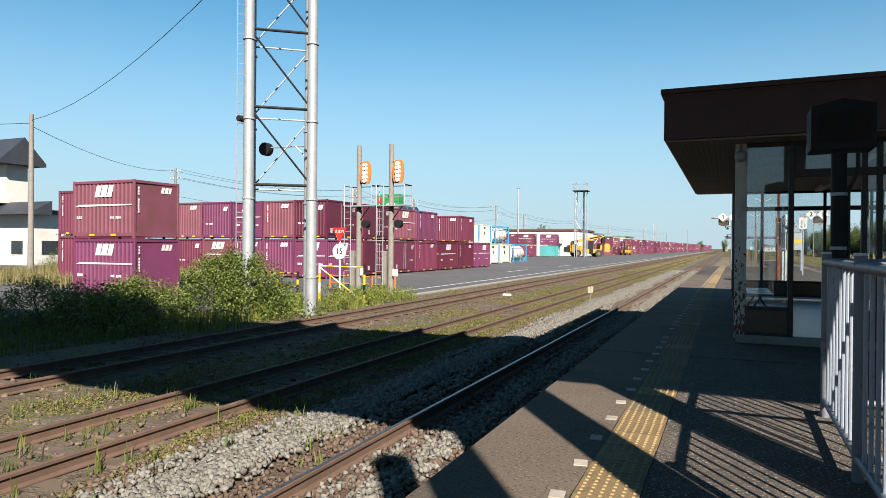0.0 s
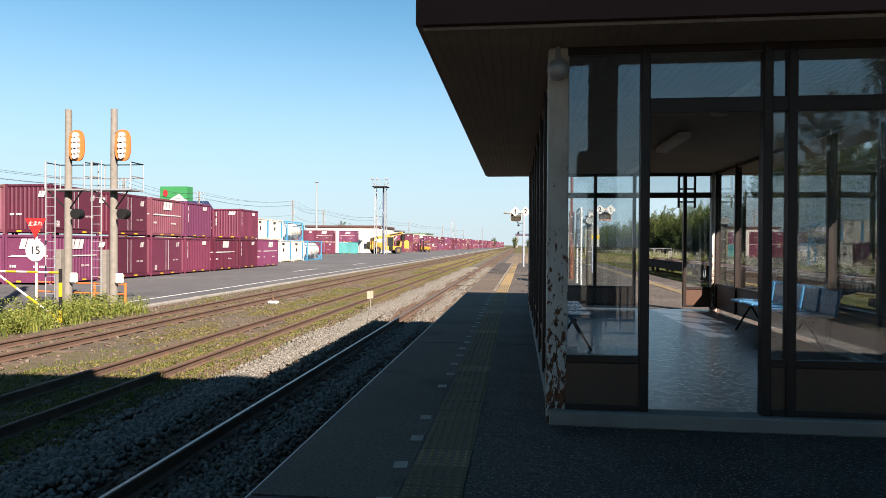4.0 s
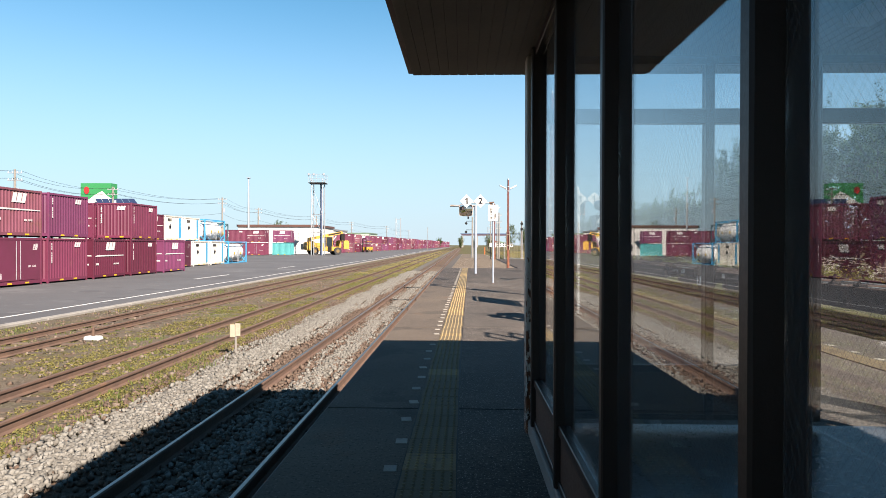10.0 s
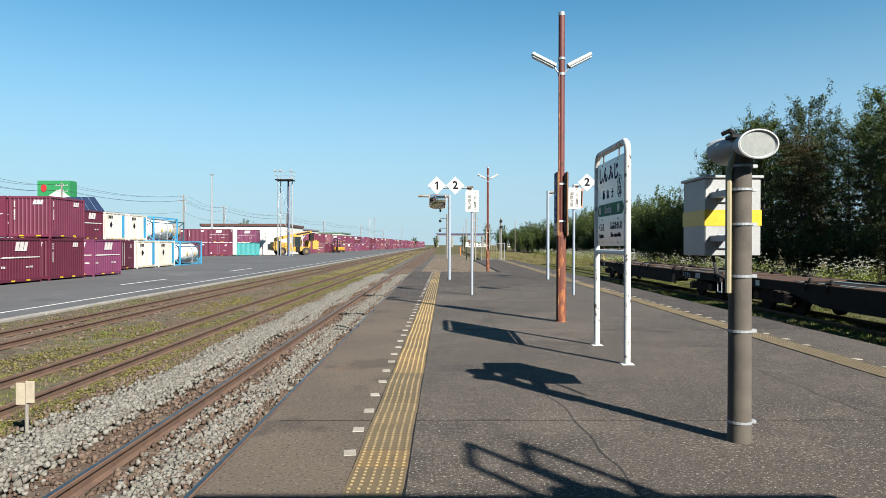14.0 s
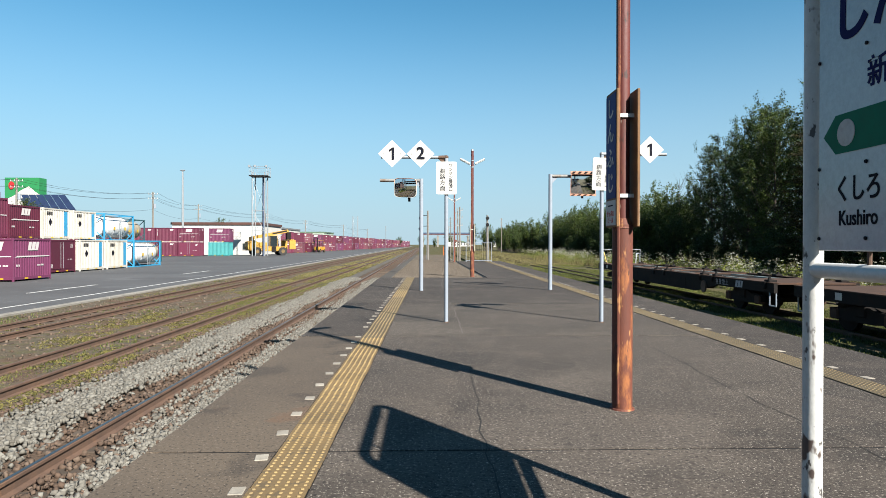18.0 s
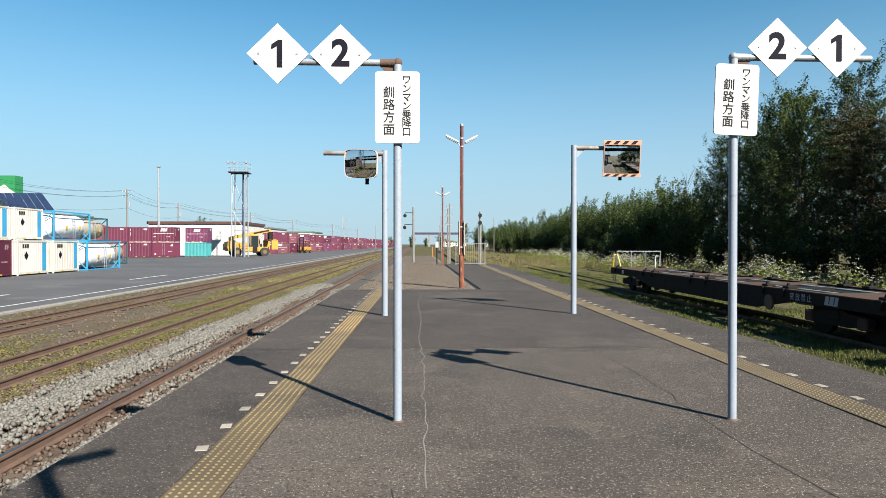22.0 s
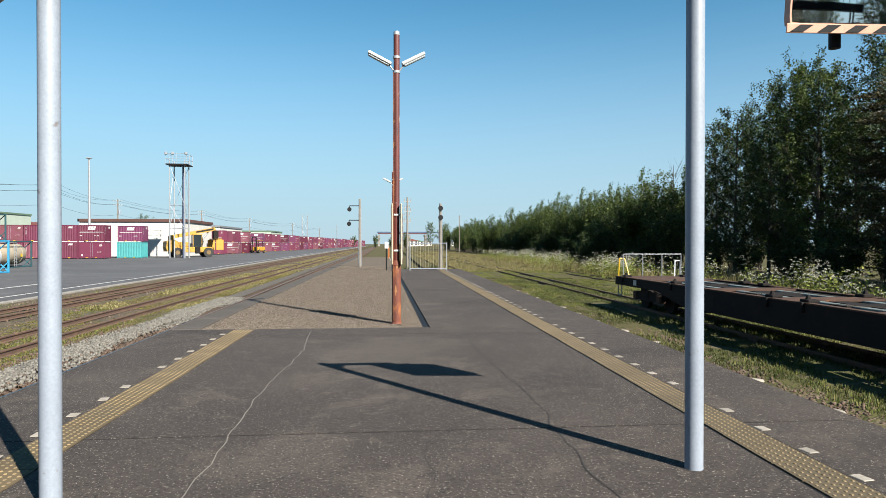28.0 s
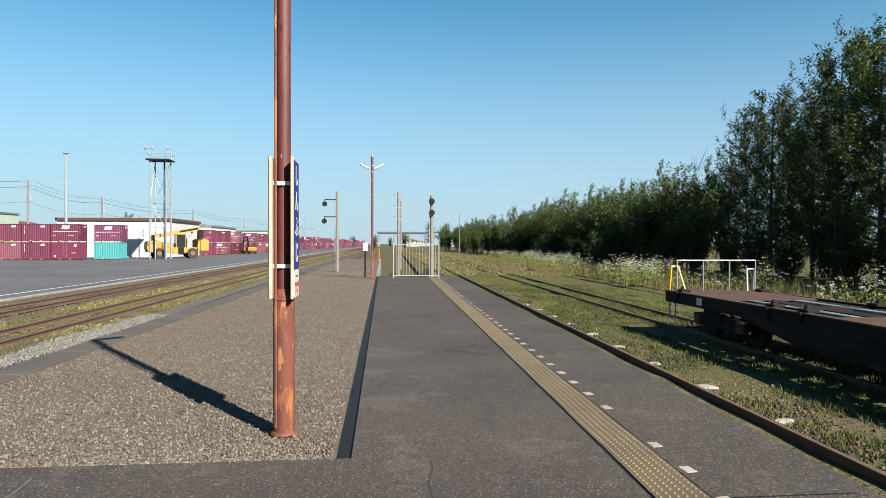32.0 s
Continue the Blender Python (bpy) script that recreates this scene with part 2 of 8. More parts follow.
SLEEPER_WOOD = mat("old_sleeper", (0.12, 0.085, 0.06), (0.085, 0.062, 0.045), 5, 0.95, 0, 0.6, 40, rand=0.3)
TACTILE = mat("tactile_yellow", (0.24, 0.155, 0.062), (0.185, 0.124, 0.055), 1.2, 0.8, 0, 0.3, 70, (0.12, 0.09, 0.053), 0.8, 0.9, rand=0.1, stains=[((0.1, 0.076, 0.047), 12, 0.56, 0.6)])
TACTILE_OLD = mat("tactile_olive", (0.125, 0.094, 0.05), (0.1, 0.077, 0.043), 1.2, 0.85, 0, 0.3, 70, (0.075, 0.06, 0.04), 0.4, 0.8, rand=0.1)
TACTILE_MID = mat("tactile_dull", (0.15, 0.108, 0.053), (0.118, 0.088, 0.046), 1.2, 0.85, 0, 0.3, 70, (0.085, 0.066, 0.042), 0.6, 0.85, rand=0.12)
TACTILE_DOT_OLD = mat("tactile_dot_olive", (0.28, 0.21, 0.11), (0.22, 0.165, 0.09), 3, 0.85, 0, 0.1, 70, rand=0.1)
TACTILE_DOT_MID = mat("tactile_dot_dull", (0.33, 0.24, 0.115), (0.24, 0.18, 0.095), 3, 0.85, 0, 0.1, 70, (0.16, 0.125, 0.075), 5, 0.8, thresh=0.5, rand=0.1)
TACTILE_DOT = mat("tactile_dot", (0.44, 0.31, 0.13), (0.35, 0.25, 0.11), 3, 0.8, 0, 0.1, 70, (0.3, 0.22, 0.12), 4, 0.7, thresh=0.5, rand=0.1)
MARKER_WHITE = mat("marker_white", (0.42, 0.38, 0.32), (0.34, 0.305, 0.255), 12, 0.85, 0, 0.3, 60, (0.2, 0.175, 0.14), 9, 0.7, rand=0.15)
WHITE_PAINT = mat("white_paint", (0.78, 0.78, 0.76), (0.72, 0.72, 0.7), 3, 0.45, 0, 0.06, 50, (0.34, 0.27, 0.2), 5, 0.7, thresh=0.66)


def rusted_post_mat(name, paint, rust, dark):
    """White paint flaking off steel: rust breaks through most near the foot."""
    m = bpy.data.materials.new(name)
    m.use_nodes = True
    n, l = m.node_tree.nodes, m.node_tree.links
    b = n["Principled BSDF"]
    b.inputs["Roughness"].default_value = 0.6
    b.inputs["Specular IOR Level"].default_value = 0.25
    geo = n.new("ShaderNodeNewGeometry")
    sp_ = n.new("ShaderNodeSeparateXYZ")
    l.new(geo.outputs["Position"], sp_.inputs[0])
    up = n.new("ShaderNodeMapRange")
    up.inputs[1].default_value, up.inputs[2].default_value = 0.0, 1.7
    up.inputs[3].default_value, up.inputs[4].default_value = 0.19, -0.03
    l.new(sp_.outputs[2], up.inputs[0])
    vm = n.new("ShaderNodeVectorMath")
    vm.operation = 'MULTIPLY'
    vm.inputs[1].default_value = (1, 1, 0.45)
    l.new(geo.outputs["Position"], vm.inputs[0])

    def field(sc, detail):
        q = n.new("ShaderNodeTexNoise")
        q.inputs["Scale"].default_value = sc
        q.inputs["Detail"].default_value = detail
        q.inputs["Roughness"].default_value = 0.65
        l.new(vm.outputs[0], q.inputs["Vector"])
        return q.outputs[0]

    def cut(src, lo, hi):
        q = n.new("ShaderNodeMapRange")
        q.inputs[1].default_value, q.inputs[2].default_value = lo, hi
        l.new(src, q.inputs[0])
        return q.outputs[0]
    add = n.new("ShaderNodeMath")
    add.operation = 'ADD'
    l.new(field(36.0, 7.0), add.inputs[0])
    l.new(up.outputs[0], add.inputs[1])
    spots = cut(add.outputs[0], 0.615, 0.645)
    tone = n.new("ShaderNodeMix")
    tone.data_type = 'RGBA'
    l.new(cut(field(30.0, 4.0), 0.4, 0.6), tone.inputs[0])
    tone.inputs[6].default_value, tone.inputs[7].default_value = (*dark, 1), (*rust, 1)
    grime = n.new("ShaderNodeMix")
    grime.data_type = 'RGBA'
    l.new(cut(field(4.0, 5.0), 0.4, 0.75), grime.inputs[0])
    grime.inputs[6].default_value = (*paint, 1)
    grime.inputs[7].default_value = (paint[0] * 0.62, paint[1] * 0.58, paint[2] * 0.52, 1)
    mx = n.new("ShaderNodeMix")
    mx.data_type = 'RGBA'
    l.new(spots, mx.inputs[0])
    l.new(grime.outputs[2], mx.inputs[6])
    l.new(tone.outputs[2], mx.inputs[7])
    l.new(mx.outputs[2], b.inputs["Base Color"])
    bp = n.new("ShaderNodeBump")
    bp.inputs["Strength"].default_value = 0.5
    bp.inputs["Distance"].default_value = 0.003
    l.new(spots, bp.inputs["Height"])
    l.new(bp.outputs[0], b.inputs["Normal"])
    return m


RUSTY_WHITE = rusted_post_mat("rusty_white_paint", (0.36, 0.355, 0.33), (0.11, 0.038, 0.014), (0.03, 0.012, 0.007))
GREY_PAINT = mat("grey_paint", (0.35, 0.4, 0.47), (0.31, 0.355, 0.42), 3, 0.5, 0, 0.06, 60, (0.27, 0.3, 0.34), 2, 0.5, stains=[((0.17, 0.12, 0.09), 9, 0.66, 0.6)])
# fence grey darkened in colour for the shaded side of posts and rails
FENCE_SHADED = mat("fence_shaded", (0.2, 0.215, 0.25), (0.165, 0.18, 0.21), 4, 0.5, 0, 0.1, 60, (0.12, 0.12, 0.13), 3, 0.6, stains=[((0.12, 0.085, 0.065), 12, 0.62, 0.6)])
MAROON_POLE = mat("maroon_pole", (0.15, 0.03, 0.023), (0.105, 0.024, 0.019), 5, 0.6, 0, 0.4, 70, (0.17, 0.055, 0.028), 7, 0.8, thresh=0.55, bump_dist=0.003, stains=[((0.4, 0.3, 0.25), 14, 0.66, 0.8), ((0.03, 0.016, 0.013), 18, 0.62, 0.8)], stretch=0.3)
FLAKED_WHITE = mat("flaked_white_paint", (0.74, 0.74, 0.72), (0.68, 0.68, 0.66), 3, 0.5, 0, 0.4, 50, (0.3, 0.24, 0.2), 6, 0.8, thresh=0.6, bump_dist=0.003, stains=[((0.09, 0.055, 0.045), 11, 0.595, 0.95), ((0.04, 0.03, 0.028), 24, 0.62, 0.9)], stretch=0.6)
GALV = mat("galvanised", (0.45, 0.475, 0.5), (0.38, 0.405, 0.43), 4, 0.5, 0.35, 0.06, 50, (0.36, 0.35, 0.33), 1.5, 0.5)
RUSTED_GALV = mat("rusted_galvanised", (0.34, 0.34, 0.33), (0.26, 0.255, 0.245), 4, 0.6, 0.2, 0.1, 50, (0.2, 0.13, 0.085), 3, 0.8, thresh=0.5)
RUST_POLE = mat("rusty_pole", (0.22, 0.06, 0.03), (0.14, 0.042, 0.026), 5, 0.75, 0, 0.5, 70, (0.42, 0.15, 0.045), 9, 0.9, thresh=0.53, bump_dist=0.004, stains=[((0.5, 0.24, 0.09), 16, 0.62, 0.8), ((0.035, 0.018, 0.014), 22, 0.64, 0.8)], stretch=0.3)
DARK_FRAME = mat("dark_bronze_frame", (0.036, 0.024, 0.02), (0.028, 0.019, 0.016), 4, 0.45, 0.1, 0.05, 60, spec=0.3)
PANEL_BROWN = mat("brown_panel", (0.12, 0.058, 0.034), (0.095, 0.046, 0.028), 2, 0.5, 0, 0.05, 50, (0.06, 0.032, 0.022), 1.5, 0.6)
FASCIA = mat("brown_fascia", (0.1, 0.043, 0.038), (0.085, 0.037, 0.033), 2, 0.5, 0, 0.05, 40, (0.12, 0.055, 0.046), 1.2, 0.4, spec=0.25)
SOFFIT = mat("soffit_boards", (0.33, 0.285, 0.24), (0.27, 0.237, 0.205), 1.5, 0.8, 0, 0.1, 40)
BLACK = mat("black_paint", (0.012, 0.012, 0.013), (0.018, 0.018, 0.019), 4, 0.6, 0, 0.05, 50, spec=0.15)
STEEL_DARK = mat("dark_wagon_steel", (0.018, 0.017, 0.018), (0.027, 0.023, 0.021), 2, 0.9, 0, 0.2, 40, (0.045, 0.026, 0.019), 2.2, 0.5, thresh=0.55, spec=0.12)
DECK_RUST = mat("rusty_deck", (0.105, 0.06, 0.042), (0.075, 0.047, 0.036), 2.5, 0.9, 0, 0.3, 40, (0.2, 0.09, 0.042), 2, 0.7, spec=0.2)
GLASS = glass_mat("window_glass")
# the floor's base colour holds the blue sheen of reflected sky
FLOOR_SHEEN = mat("floor_blue_sheen", (0.06, 0.078, 0.105), (0.05, 0.066, 0.09), 1.5, 0.3, 0, 0.06, 30, (0.09, 0.105, 0.125), 0.8, 0.5)
WHITE_LINE = mat("road_line", (0.72, 0.72, 0.7), (0.6, 0.6, 0.58), 2, 0.8, 0, 0.1, 40, (0.2, 0.2, 0.2), 2.5, 0.6)

# ---- mesh helpers ----


def box(bm, x0, y0, z0, x1, y1, z1, bevel=0.0, m=None):
    r = bmesh.ops.create_cube(bm, size=1.0, matrix=Matrix.LocRotScale(((x0 + x1) / 2, (y0 + y1) / 2, (z0 + z1) / 2), None, (abs(x1 - x0), abs(y1 - y0), abs(z1 - z0))))
    vs = r["verts"]
    if bevel:
        es = list({e for v in vs for e in v.link_edges})
        q = bmesh.ops.bevel(bm, geom=es, offset=bevel, segments=1, affect='EDGES', profile=0.5)
        vs = list({v for f in q["faces"] for v in f.verts} | {v for v in vs if v.is_valid})
    if m is not None:
        bmesh.ops.transform(bm, matrix=m, verts=vs)
    return bm


def rod(bm, p0, p1, r0, r1=None, seg=10, caps=True):
    p0, p1 = Vector(p0), Vector(p1)
    d = p1 - p0
    q = d.to_track_quat('Z', 'Y').to_matrix().to_4x4()
    bmesh.ops.create_cone(bm, cap_ends=caps, segments=seg, radius1=r0, radius2=r0 if r1 is None else r1, depth=d.length, matrix=Matrix.Translation((p0 + p1) / 2) @ q)
    return bm


def tube(bm, pts, r, seg=8):
    """A bent pipe through the points, with ball joints at the bends."""
    for a, b in zip(pts, pts[1:]):
        rod(bm, a, b, r, seg=seg)
    for p in pts[1:-1]:
        bmesh.ops.create_uvsphere(bm, u_segments=seg, v_segments=6, radius=r * 1.0, matrix=Matrix.Translation(p))
    return bm


def prism(bm, pts, axis, lo, hi):
    """A flat outline pushed along an axis; pts are pairs in the two other axes."""
    def put(p, c):
        return {'x': (c, p[0], p[1]), 'y': (p[0], c, p[1]), 'z': (p[0], p[1], c)}[axis]
    a = [bm.verts.new(put(p, lo)) for p in pts]
    b = [bm.verts.new(put(p, hi)) for p in pts]
    bm.faces.new(a)
    bm.faces.new(list(reversed(b)))
    for i in range(len(pts)):
        j = (i + 1) % len(pts)
        bm.faces.new((a[j], a[i], b[i], b[j]))
    return bm


def mesh_of(name, bm, material):
    bmesh.ops.recalc_face_normals(bm, faces=bm.faces[:])
    me = bpy.data.meshes.new(name)
    bm.to_mesh(me)
    bm.free()
    me.materials.append(material)
    return me


def smooth(ob, angle=40):
    for p in ob.data.polygons:
        p.use_smooth = True
    try:
        ob.data.set_sharp_from_angle(angle=radians(angle))
    except AttributeError:
        pass
    return ob


def part(name, bm, material, parent=None, label="", at=None, sm=False):
    ob = new(name, mesh_of(name, bm, material))
    if parent is not None:
        ob.parent = parent
    if at is not None:
        ob.matrix_basis = at
    if label:
        ob["label"] = label
    if sm:
        smooth(ob)
    return ob


def piece(name, me, parent, at, label=""):
    ob = new(name, me)
    ob.parent = parent
    ob.matrix_basis = at
    if label:
        ob["label"] = label
    return ob


def thing(name, label, category, at=None, group="", kind=""):
    ob = new(name)
    ob.empty_display_size = 0.2
    if at is not None:
        ob.matrix_basis = at
    return tagged(ob, label, category, group, kind)


def BM():
    return bmesh.new()


def raw(name, verts, faces, material):
    """A big mesh straight from arrays; all faces have the same number of corners."""
    verts, faces = np.asarray(verts, dtype=np.float32), np.asarray(faces, dtype=np.int32)
    me = bpy.data.meshes.new(name)
    me.vertices.add(len(verts))
    me.vertices.foreach_set("co", verts.ravel())
    k = faces.shape[1]
    me.loops.add(faces.size)
    me.loops.foreach_set("vertex_index", faces.ravel())
    me.polygons.add(len(faces))
    me.polygons.foreach_set("loop_start", np.arange(0, faces.size, k, dtype=np.int32))
    me.update(calc_edges=True)
    me.materials.append(material)
    return me


def text_part(name, words, size, material, parent, at, label="", depth=0.002, squeeze=1.0, align='CENTER', bold=0.0):
    cu = bpy.data.curves.new(name, 'FONT')
    cu.body = words
    cu.size = size
    cu.align_x, cu.align_y = align, 'CENTER'
    cu.extrude = depth
    cu.offset = size * bold
    cu.materials.append(material)
    tmp = bpy.data.objects.new(name, cu)
    me = bpy.data.meshes.new_from_object(tmp)
    bpy.data.objects.remove(tmp)
    if squeeze != 1.0:
        me.transform(Matrix.Diagonal((squeeze, 1, 1, 1)))
    ob = new(name, me)
    ob.parent = parent
    ob.matrix_basis = at
    if label:
        ob["label"] = label
    return ob

# ---- the setting ----
PLAT_L, PLAT_R, PLAT_END = -1.4, 5.6, 73.0
YARD_Z, BED_Z, RAIL_Z = -0.9, -0.97, -0.79


def slant(y):
    """The far side of the platform and its tracks stand slightly askew."""
    return 0.0155 * (y - 42.0)


bm = BM()
bmesh.ops.create_grid(bm, x_segments=2, y_segments=2, size=2500)
ground = part("ground", bm, MEADOW, at=pose(0, 1500, -1.12))
tagged(ground, "flat grassy ground reaching the horizon", "ground", kind="structure")

# freight yard: asphalt slab with a concrete kerb and a white line
yard = thing("road", "grey asphalt of a container yard with a white edge line", "road", kind="structure")
bm = BM()
prism(bm, [(-12.75, 24.0), (-12.75, 900), (-260, 900), (-260, 24.0)], 'z', -1.25, YARD_Z)
part("asphalt_slab", bm, YARD, yard)
bm = BM()
prism(bm, [(-14.5, 24.0), (-260, 24.0), (-260, 6.0), (-19.0, 8.5), (-17.5, 13.0), (-15.5, 19.0)], 'z', -1.25, -1.09)
part("access_road", bm, YARD, yard)
bm = BM()
box(bm, -13.96, 25.2, YARD_Z, -13.84, 640, YARD_Z + 0.004)
part("edge_line", bm, WHITE_LINE, yard)
for xa, ya, xb, yb in ((-17.15, 52.8, -17.15, 58.8), (-17.15, 71.0, -17.15, 77.0)):
    bm = BM()
    prism(bm, [(xa, ya), (xa + 0.16, ya), (xb + 0.16, yb), (xb, yb)], 'z', YARD_Z, YARD_Z + 0.004)
    part("lane_dash", bm, WHITE_LINE, yard)
kerb = thing("kerb", "weathered concrete kerb along the freight yard", "kerb", kind="structure")
bm = BM()
box(bm, -0.13, -1.19, -0.14, 0.13, 1.19, 0.11, 0.02)
kerb_me = mesh_of("kerb_stone", bm, CONCRETE)
for i in range(60):
    piece("kerb_stone", kerb_me, kerb, pose(-12.62 + 0.012 * math.sin(i * 2.3), 25.4 + i * 2.4, YARD_Z - 0.1))
bm = BM()
box(bm, -12.75, 168.3, YARD_Z - 0.2, -12.49, 700, YARD_Z + 0.01)
part("far_kerb", bm, CONCRETE, kerb)

# bed under the tracks, gently uneven
def sheet(name, x0, x1, y0, y1, z, nx, ny, amp, material, shear=False):
    xs, ys = np.linspace(x0, x1, nx), np.linspace(y0, y1, ny)
    vs, k = [], 0
    for j, y in enumerate(ys):
        for i, x in enumerate(xs):
            edge = 0 if i in (0, nx - 1) else 1
            h = amp * edge * noise.noise(Vector((x * 0.9, y * 0.5, 3.1)))
            vs.append((x + (slant(y) if shear else 0), y, z + h))
    fs = [(j * nx + i, j * nx + i + 1, (j + 1) * nx + i + 1, (j + 1) * nx + i) for j in range(ny - 1) for i in range(nx - 1)]
    return new(name, raw(name, vs, fs, material))


tagged(sheet("ground_bed", -12.5, PLAT_L, -25, 260, BED_Z, 40, 300, 0.05, SOIL), "earth and worn ballast between the tracks", "ground", kind="structure")
tagged(sheet("ground_meadow", PLAT_R - 0.7, 46, -25, 260, -0.9, 30, 300, 0.05, MEADOW, True), "sunlit grass between old sidings", "ground", kind="structure")

# platform: base, asphalt slabs with open joints, concrete edge
platform = thing("pavement", "long island platform of worn dark asphalt with a concrete edge", "platform", kind="structure")
bm = BM()
prism(bm, [(PLAT_L + 0.06, -14), (PLAT_R - 0.06 + slant(-14), -14), (PLAT_R - 0.06 + slant(73), 73), (2.7, 73), (2.7, 105), (-0.6, 105), (-1.05, 60), (PLAT_L + 0.06, 48.6)], 'z', -1.05, -0.03)
part("base", bm, CONCRETE, platform)
bm = BM()
prism(bm, [(PLAT_L + 0.08, -13.9), (PLAT_R - 0.1 + slant(-14), -13.9), (PLAT_R - 0.1 + slant(73), 72.9), (2.72, 72.9), (2.72, 48.5), (PLAT_L + 0.08, 48.5)], 'z', -0.03, -0.004)
part("joint_bed", bm, BLACK, platform, "dark dirt under the open joints")
JOINTS = [-14] + [2.75 + 5 * k for k in range(-3, 15)] + [PLAT_END]
def drift(y):
    """The line of tactile tiles swings slowly away from the platform edge."""
    return -0.53 + 0.0105 * max(0.0, y - 20.0)


COLS = [(PLAT_L, -0.16, 0, 2, ASPHALT_EDGE), (0.16, 4.3, 2, 1, ASPHALT), (4.64, PLAT_R, 1, 1, ASPHALT)]
SWAY = (lambda y: 0.0, slant, drift)
for a, b in zip(JOINTS, JOINTS[1:]):
    for x0, x1, s0, s1, m_ in COLS:
        ya, yb = a + 0.014, b - 0.014
        if a > 37 or (x0 > 4.5 and a > 27) or (m_ is ASPHALT_EDGE and a > 31 and not 37 < a < 38):
            m_ = ASPHALT_NEW
        if yb > 48.6 and x0 == 0.16:
            bm = BM()
            lo_ = max(ya, 48.6)
            prism(bm, [(2.7, lo_), (4.3 + slant(lo_), lo_), (4.3 + slant(yb), yb), (2.7, yb)], 'z', -0.04, 0.0)
            part("asphalt_slab", bm, m_, platform)
        if yb > 48.6 and x0 < 1:
            yb = 48.6
            if ya > yb:
                continue
        bm = BM()
        f0, f1 = SWAY[s0], SWAY[s1]
        pts = [(x0 + f0(ya), ya), (x1 + f1(ya), ya), (x1 + f1(yb), yb), (x0 + f0(yb), yb)]
        prism(bm, pts, 'z', -0.04, 0.0)
        part("asphalt_slab", bm, m_, platform)
bm = BM()
for y in range(-14, 48, 2):
    box(bm, PLAT_L - 0.02, y + 0.01, -0.32, PLAT_L + 0.05, y + 1.99, -0.012, 0.008)
part("edge_stone_row", bm, CONCRETE, platform)
bm = BM()
for y in np.arange(48.7, 104, 1.5):
    x = PLAT_L + 0.55 * max(0, (y - 48.7)) / 56
    box(bm, x, y + 0.01, -0.3, x + 0.42, y + 1.49, -0.005, 0.01)
part("edge_block_row", bm, EDGE_DULL, platform)

gravel = thing("gravel_strip", "brown fine gravel filling the unused part of the platform", "gravel", kind="structure")
bm = BM()
prism(bm, [(PLAT_L + 0.42, 48.6), (2.6, 48.6), (2.6, 105), (-0.4, 105)], 'z', -0.2, -0.025)
part("gravel_surface", bm, GRAVEL_BED, gravel)
# black strip in place of the shadow in the gap along the slabs
bm = BM()
box(bm, 2.6, 48.6, -0.3, 2.69, 73, -0.02)
part("edge_board", bm, BLACK, gravel)

# ---- tracks ----
def rail_profile(bm, x, y0, y1, s=False):
    """Foot, web and head of one rail."""
    pr = [(-0.06, 0), (0.06, 0), (0.06, 0.012), (0.01, 0.03), (0.01, 0.11), (0.033, 0.118), (0.033, 0.147), (0.026, 0.152), (-0.026, 0.152), (-0.033, 0.147), (-0.033, 0.118), (-0.01, 0.11), (-0.01, 0.03), (-0.06, 0.012)]
    n_ = len(pr)
    a = [bm.verts.new((x + p[0] + (slant(y0) if s else 0), y0, p[1])) for p in pr]
    b = [bm.verts.new((x + p[0] + (slant(y1) if s else 0), y1, p[1])) for p in pr]
    for i in range(n_):
        j = (i + 1) % n_
        bm.faces.new((a[i], a[j], b[j], b[i]))
    bm.faces.new(list(reversed(a)))
    bm.faces.new(b)


def track(cx, y0, y1, label, shiny, top, sleepers, s=False):
    t_ = thing("railway_track", label, "track", at=pose(0, 0, top - 0.152), kind="structure")
    for sx in (-0.567, 0.567):
        bm = BM()
        y = y0
        while y < y1:
            rail_profile(bm, cx + sx, y, min(y + 25 - 0.008, y1), s)
            y += 25
        r = part("rail", bm, RAIL_RUST, t_)
        if shiny:
            bm = BM()
            box(bm, cx + sx - 0.018, y0, 0.1522, cx + sx + 0.018, y1, 0.155)
            part("running_surface", bm, RAIL_STEEL, r, "polished steel running surface")
    bm = BM()
    box(bm, -1.02, -0.1, -0.12, 1.02, 0.1, 0.0, 0.012)
    me = mesh_of("sleeper", bm, SLEEPER_WOOD)
    for k in range(sleepers):
        y = y0 + 20 + k * 0.64
        piece("sleeper", me, t_, pose(cx + (slant(y) if s else 0), y, 0.002 + 0.004 * math.sin(k * 1.7), 0, 0, 0.6 * math.sin(k * 2.1)))
    return t_


track(-2.79, -25, 700, "busy track with polished rails in grey ballast beside the platform", True, RAIL_Z, 130)
track(-6.3, -25, 520, "little-used track with brown rusty rails in weeds", False, RAIL_Z - 0.02, 90)
track(-9.9, -25, 520, "rusty track along the freight yard kerb", False, RAIL_Z - 0.01, 90)
track(7.0, -25, 260, "overgrown rusty siding beside the platform", False, RAIL_Z, 100, True)
track(11.0, -25, 260, "siding in grass under parked flat wagons", False, RAIL_Z, 60, True)
track(15.6, -25, 260, "outer siding sunk in grass", False, RAIL_Z - 0.05, 0, True)

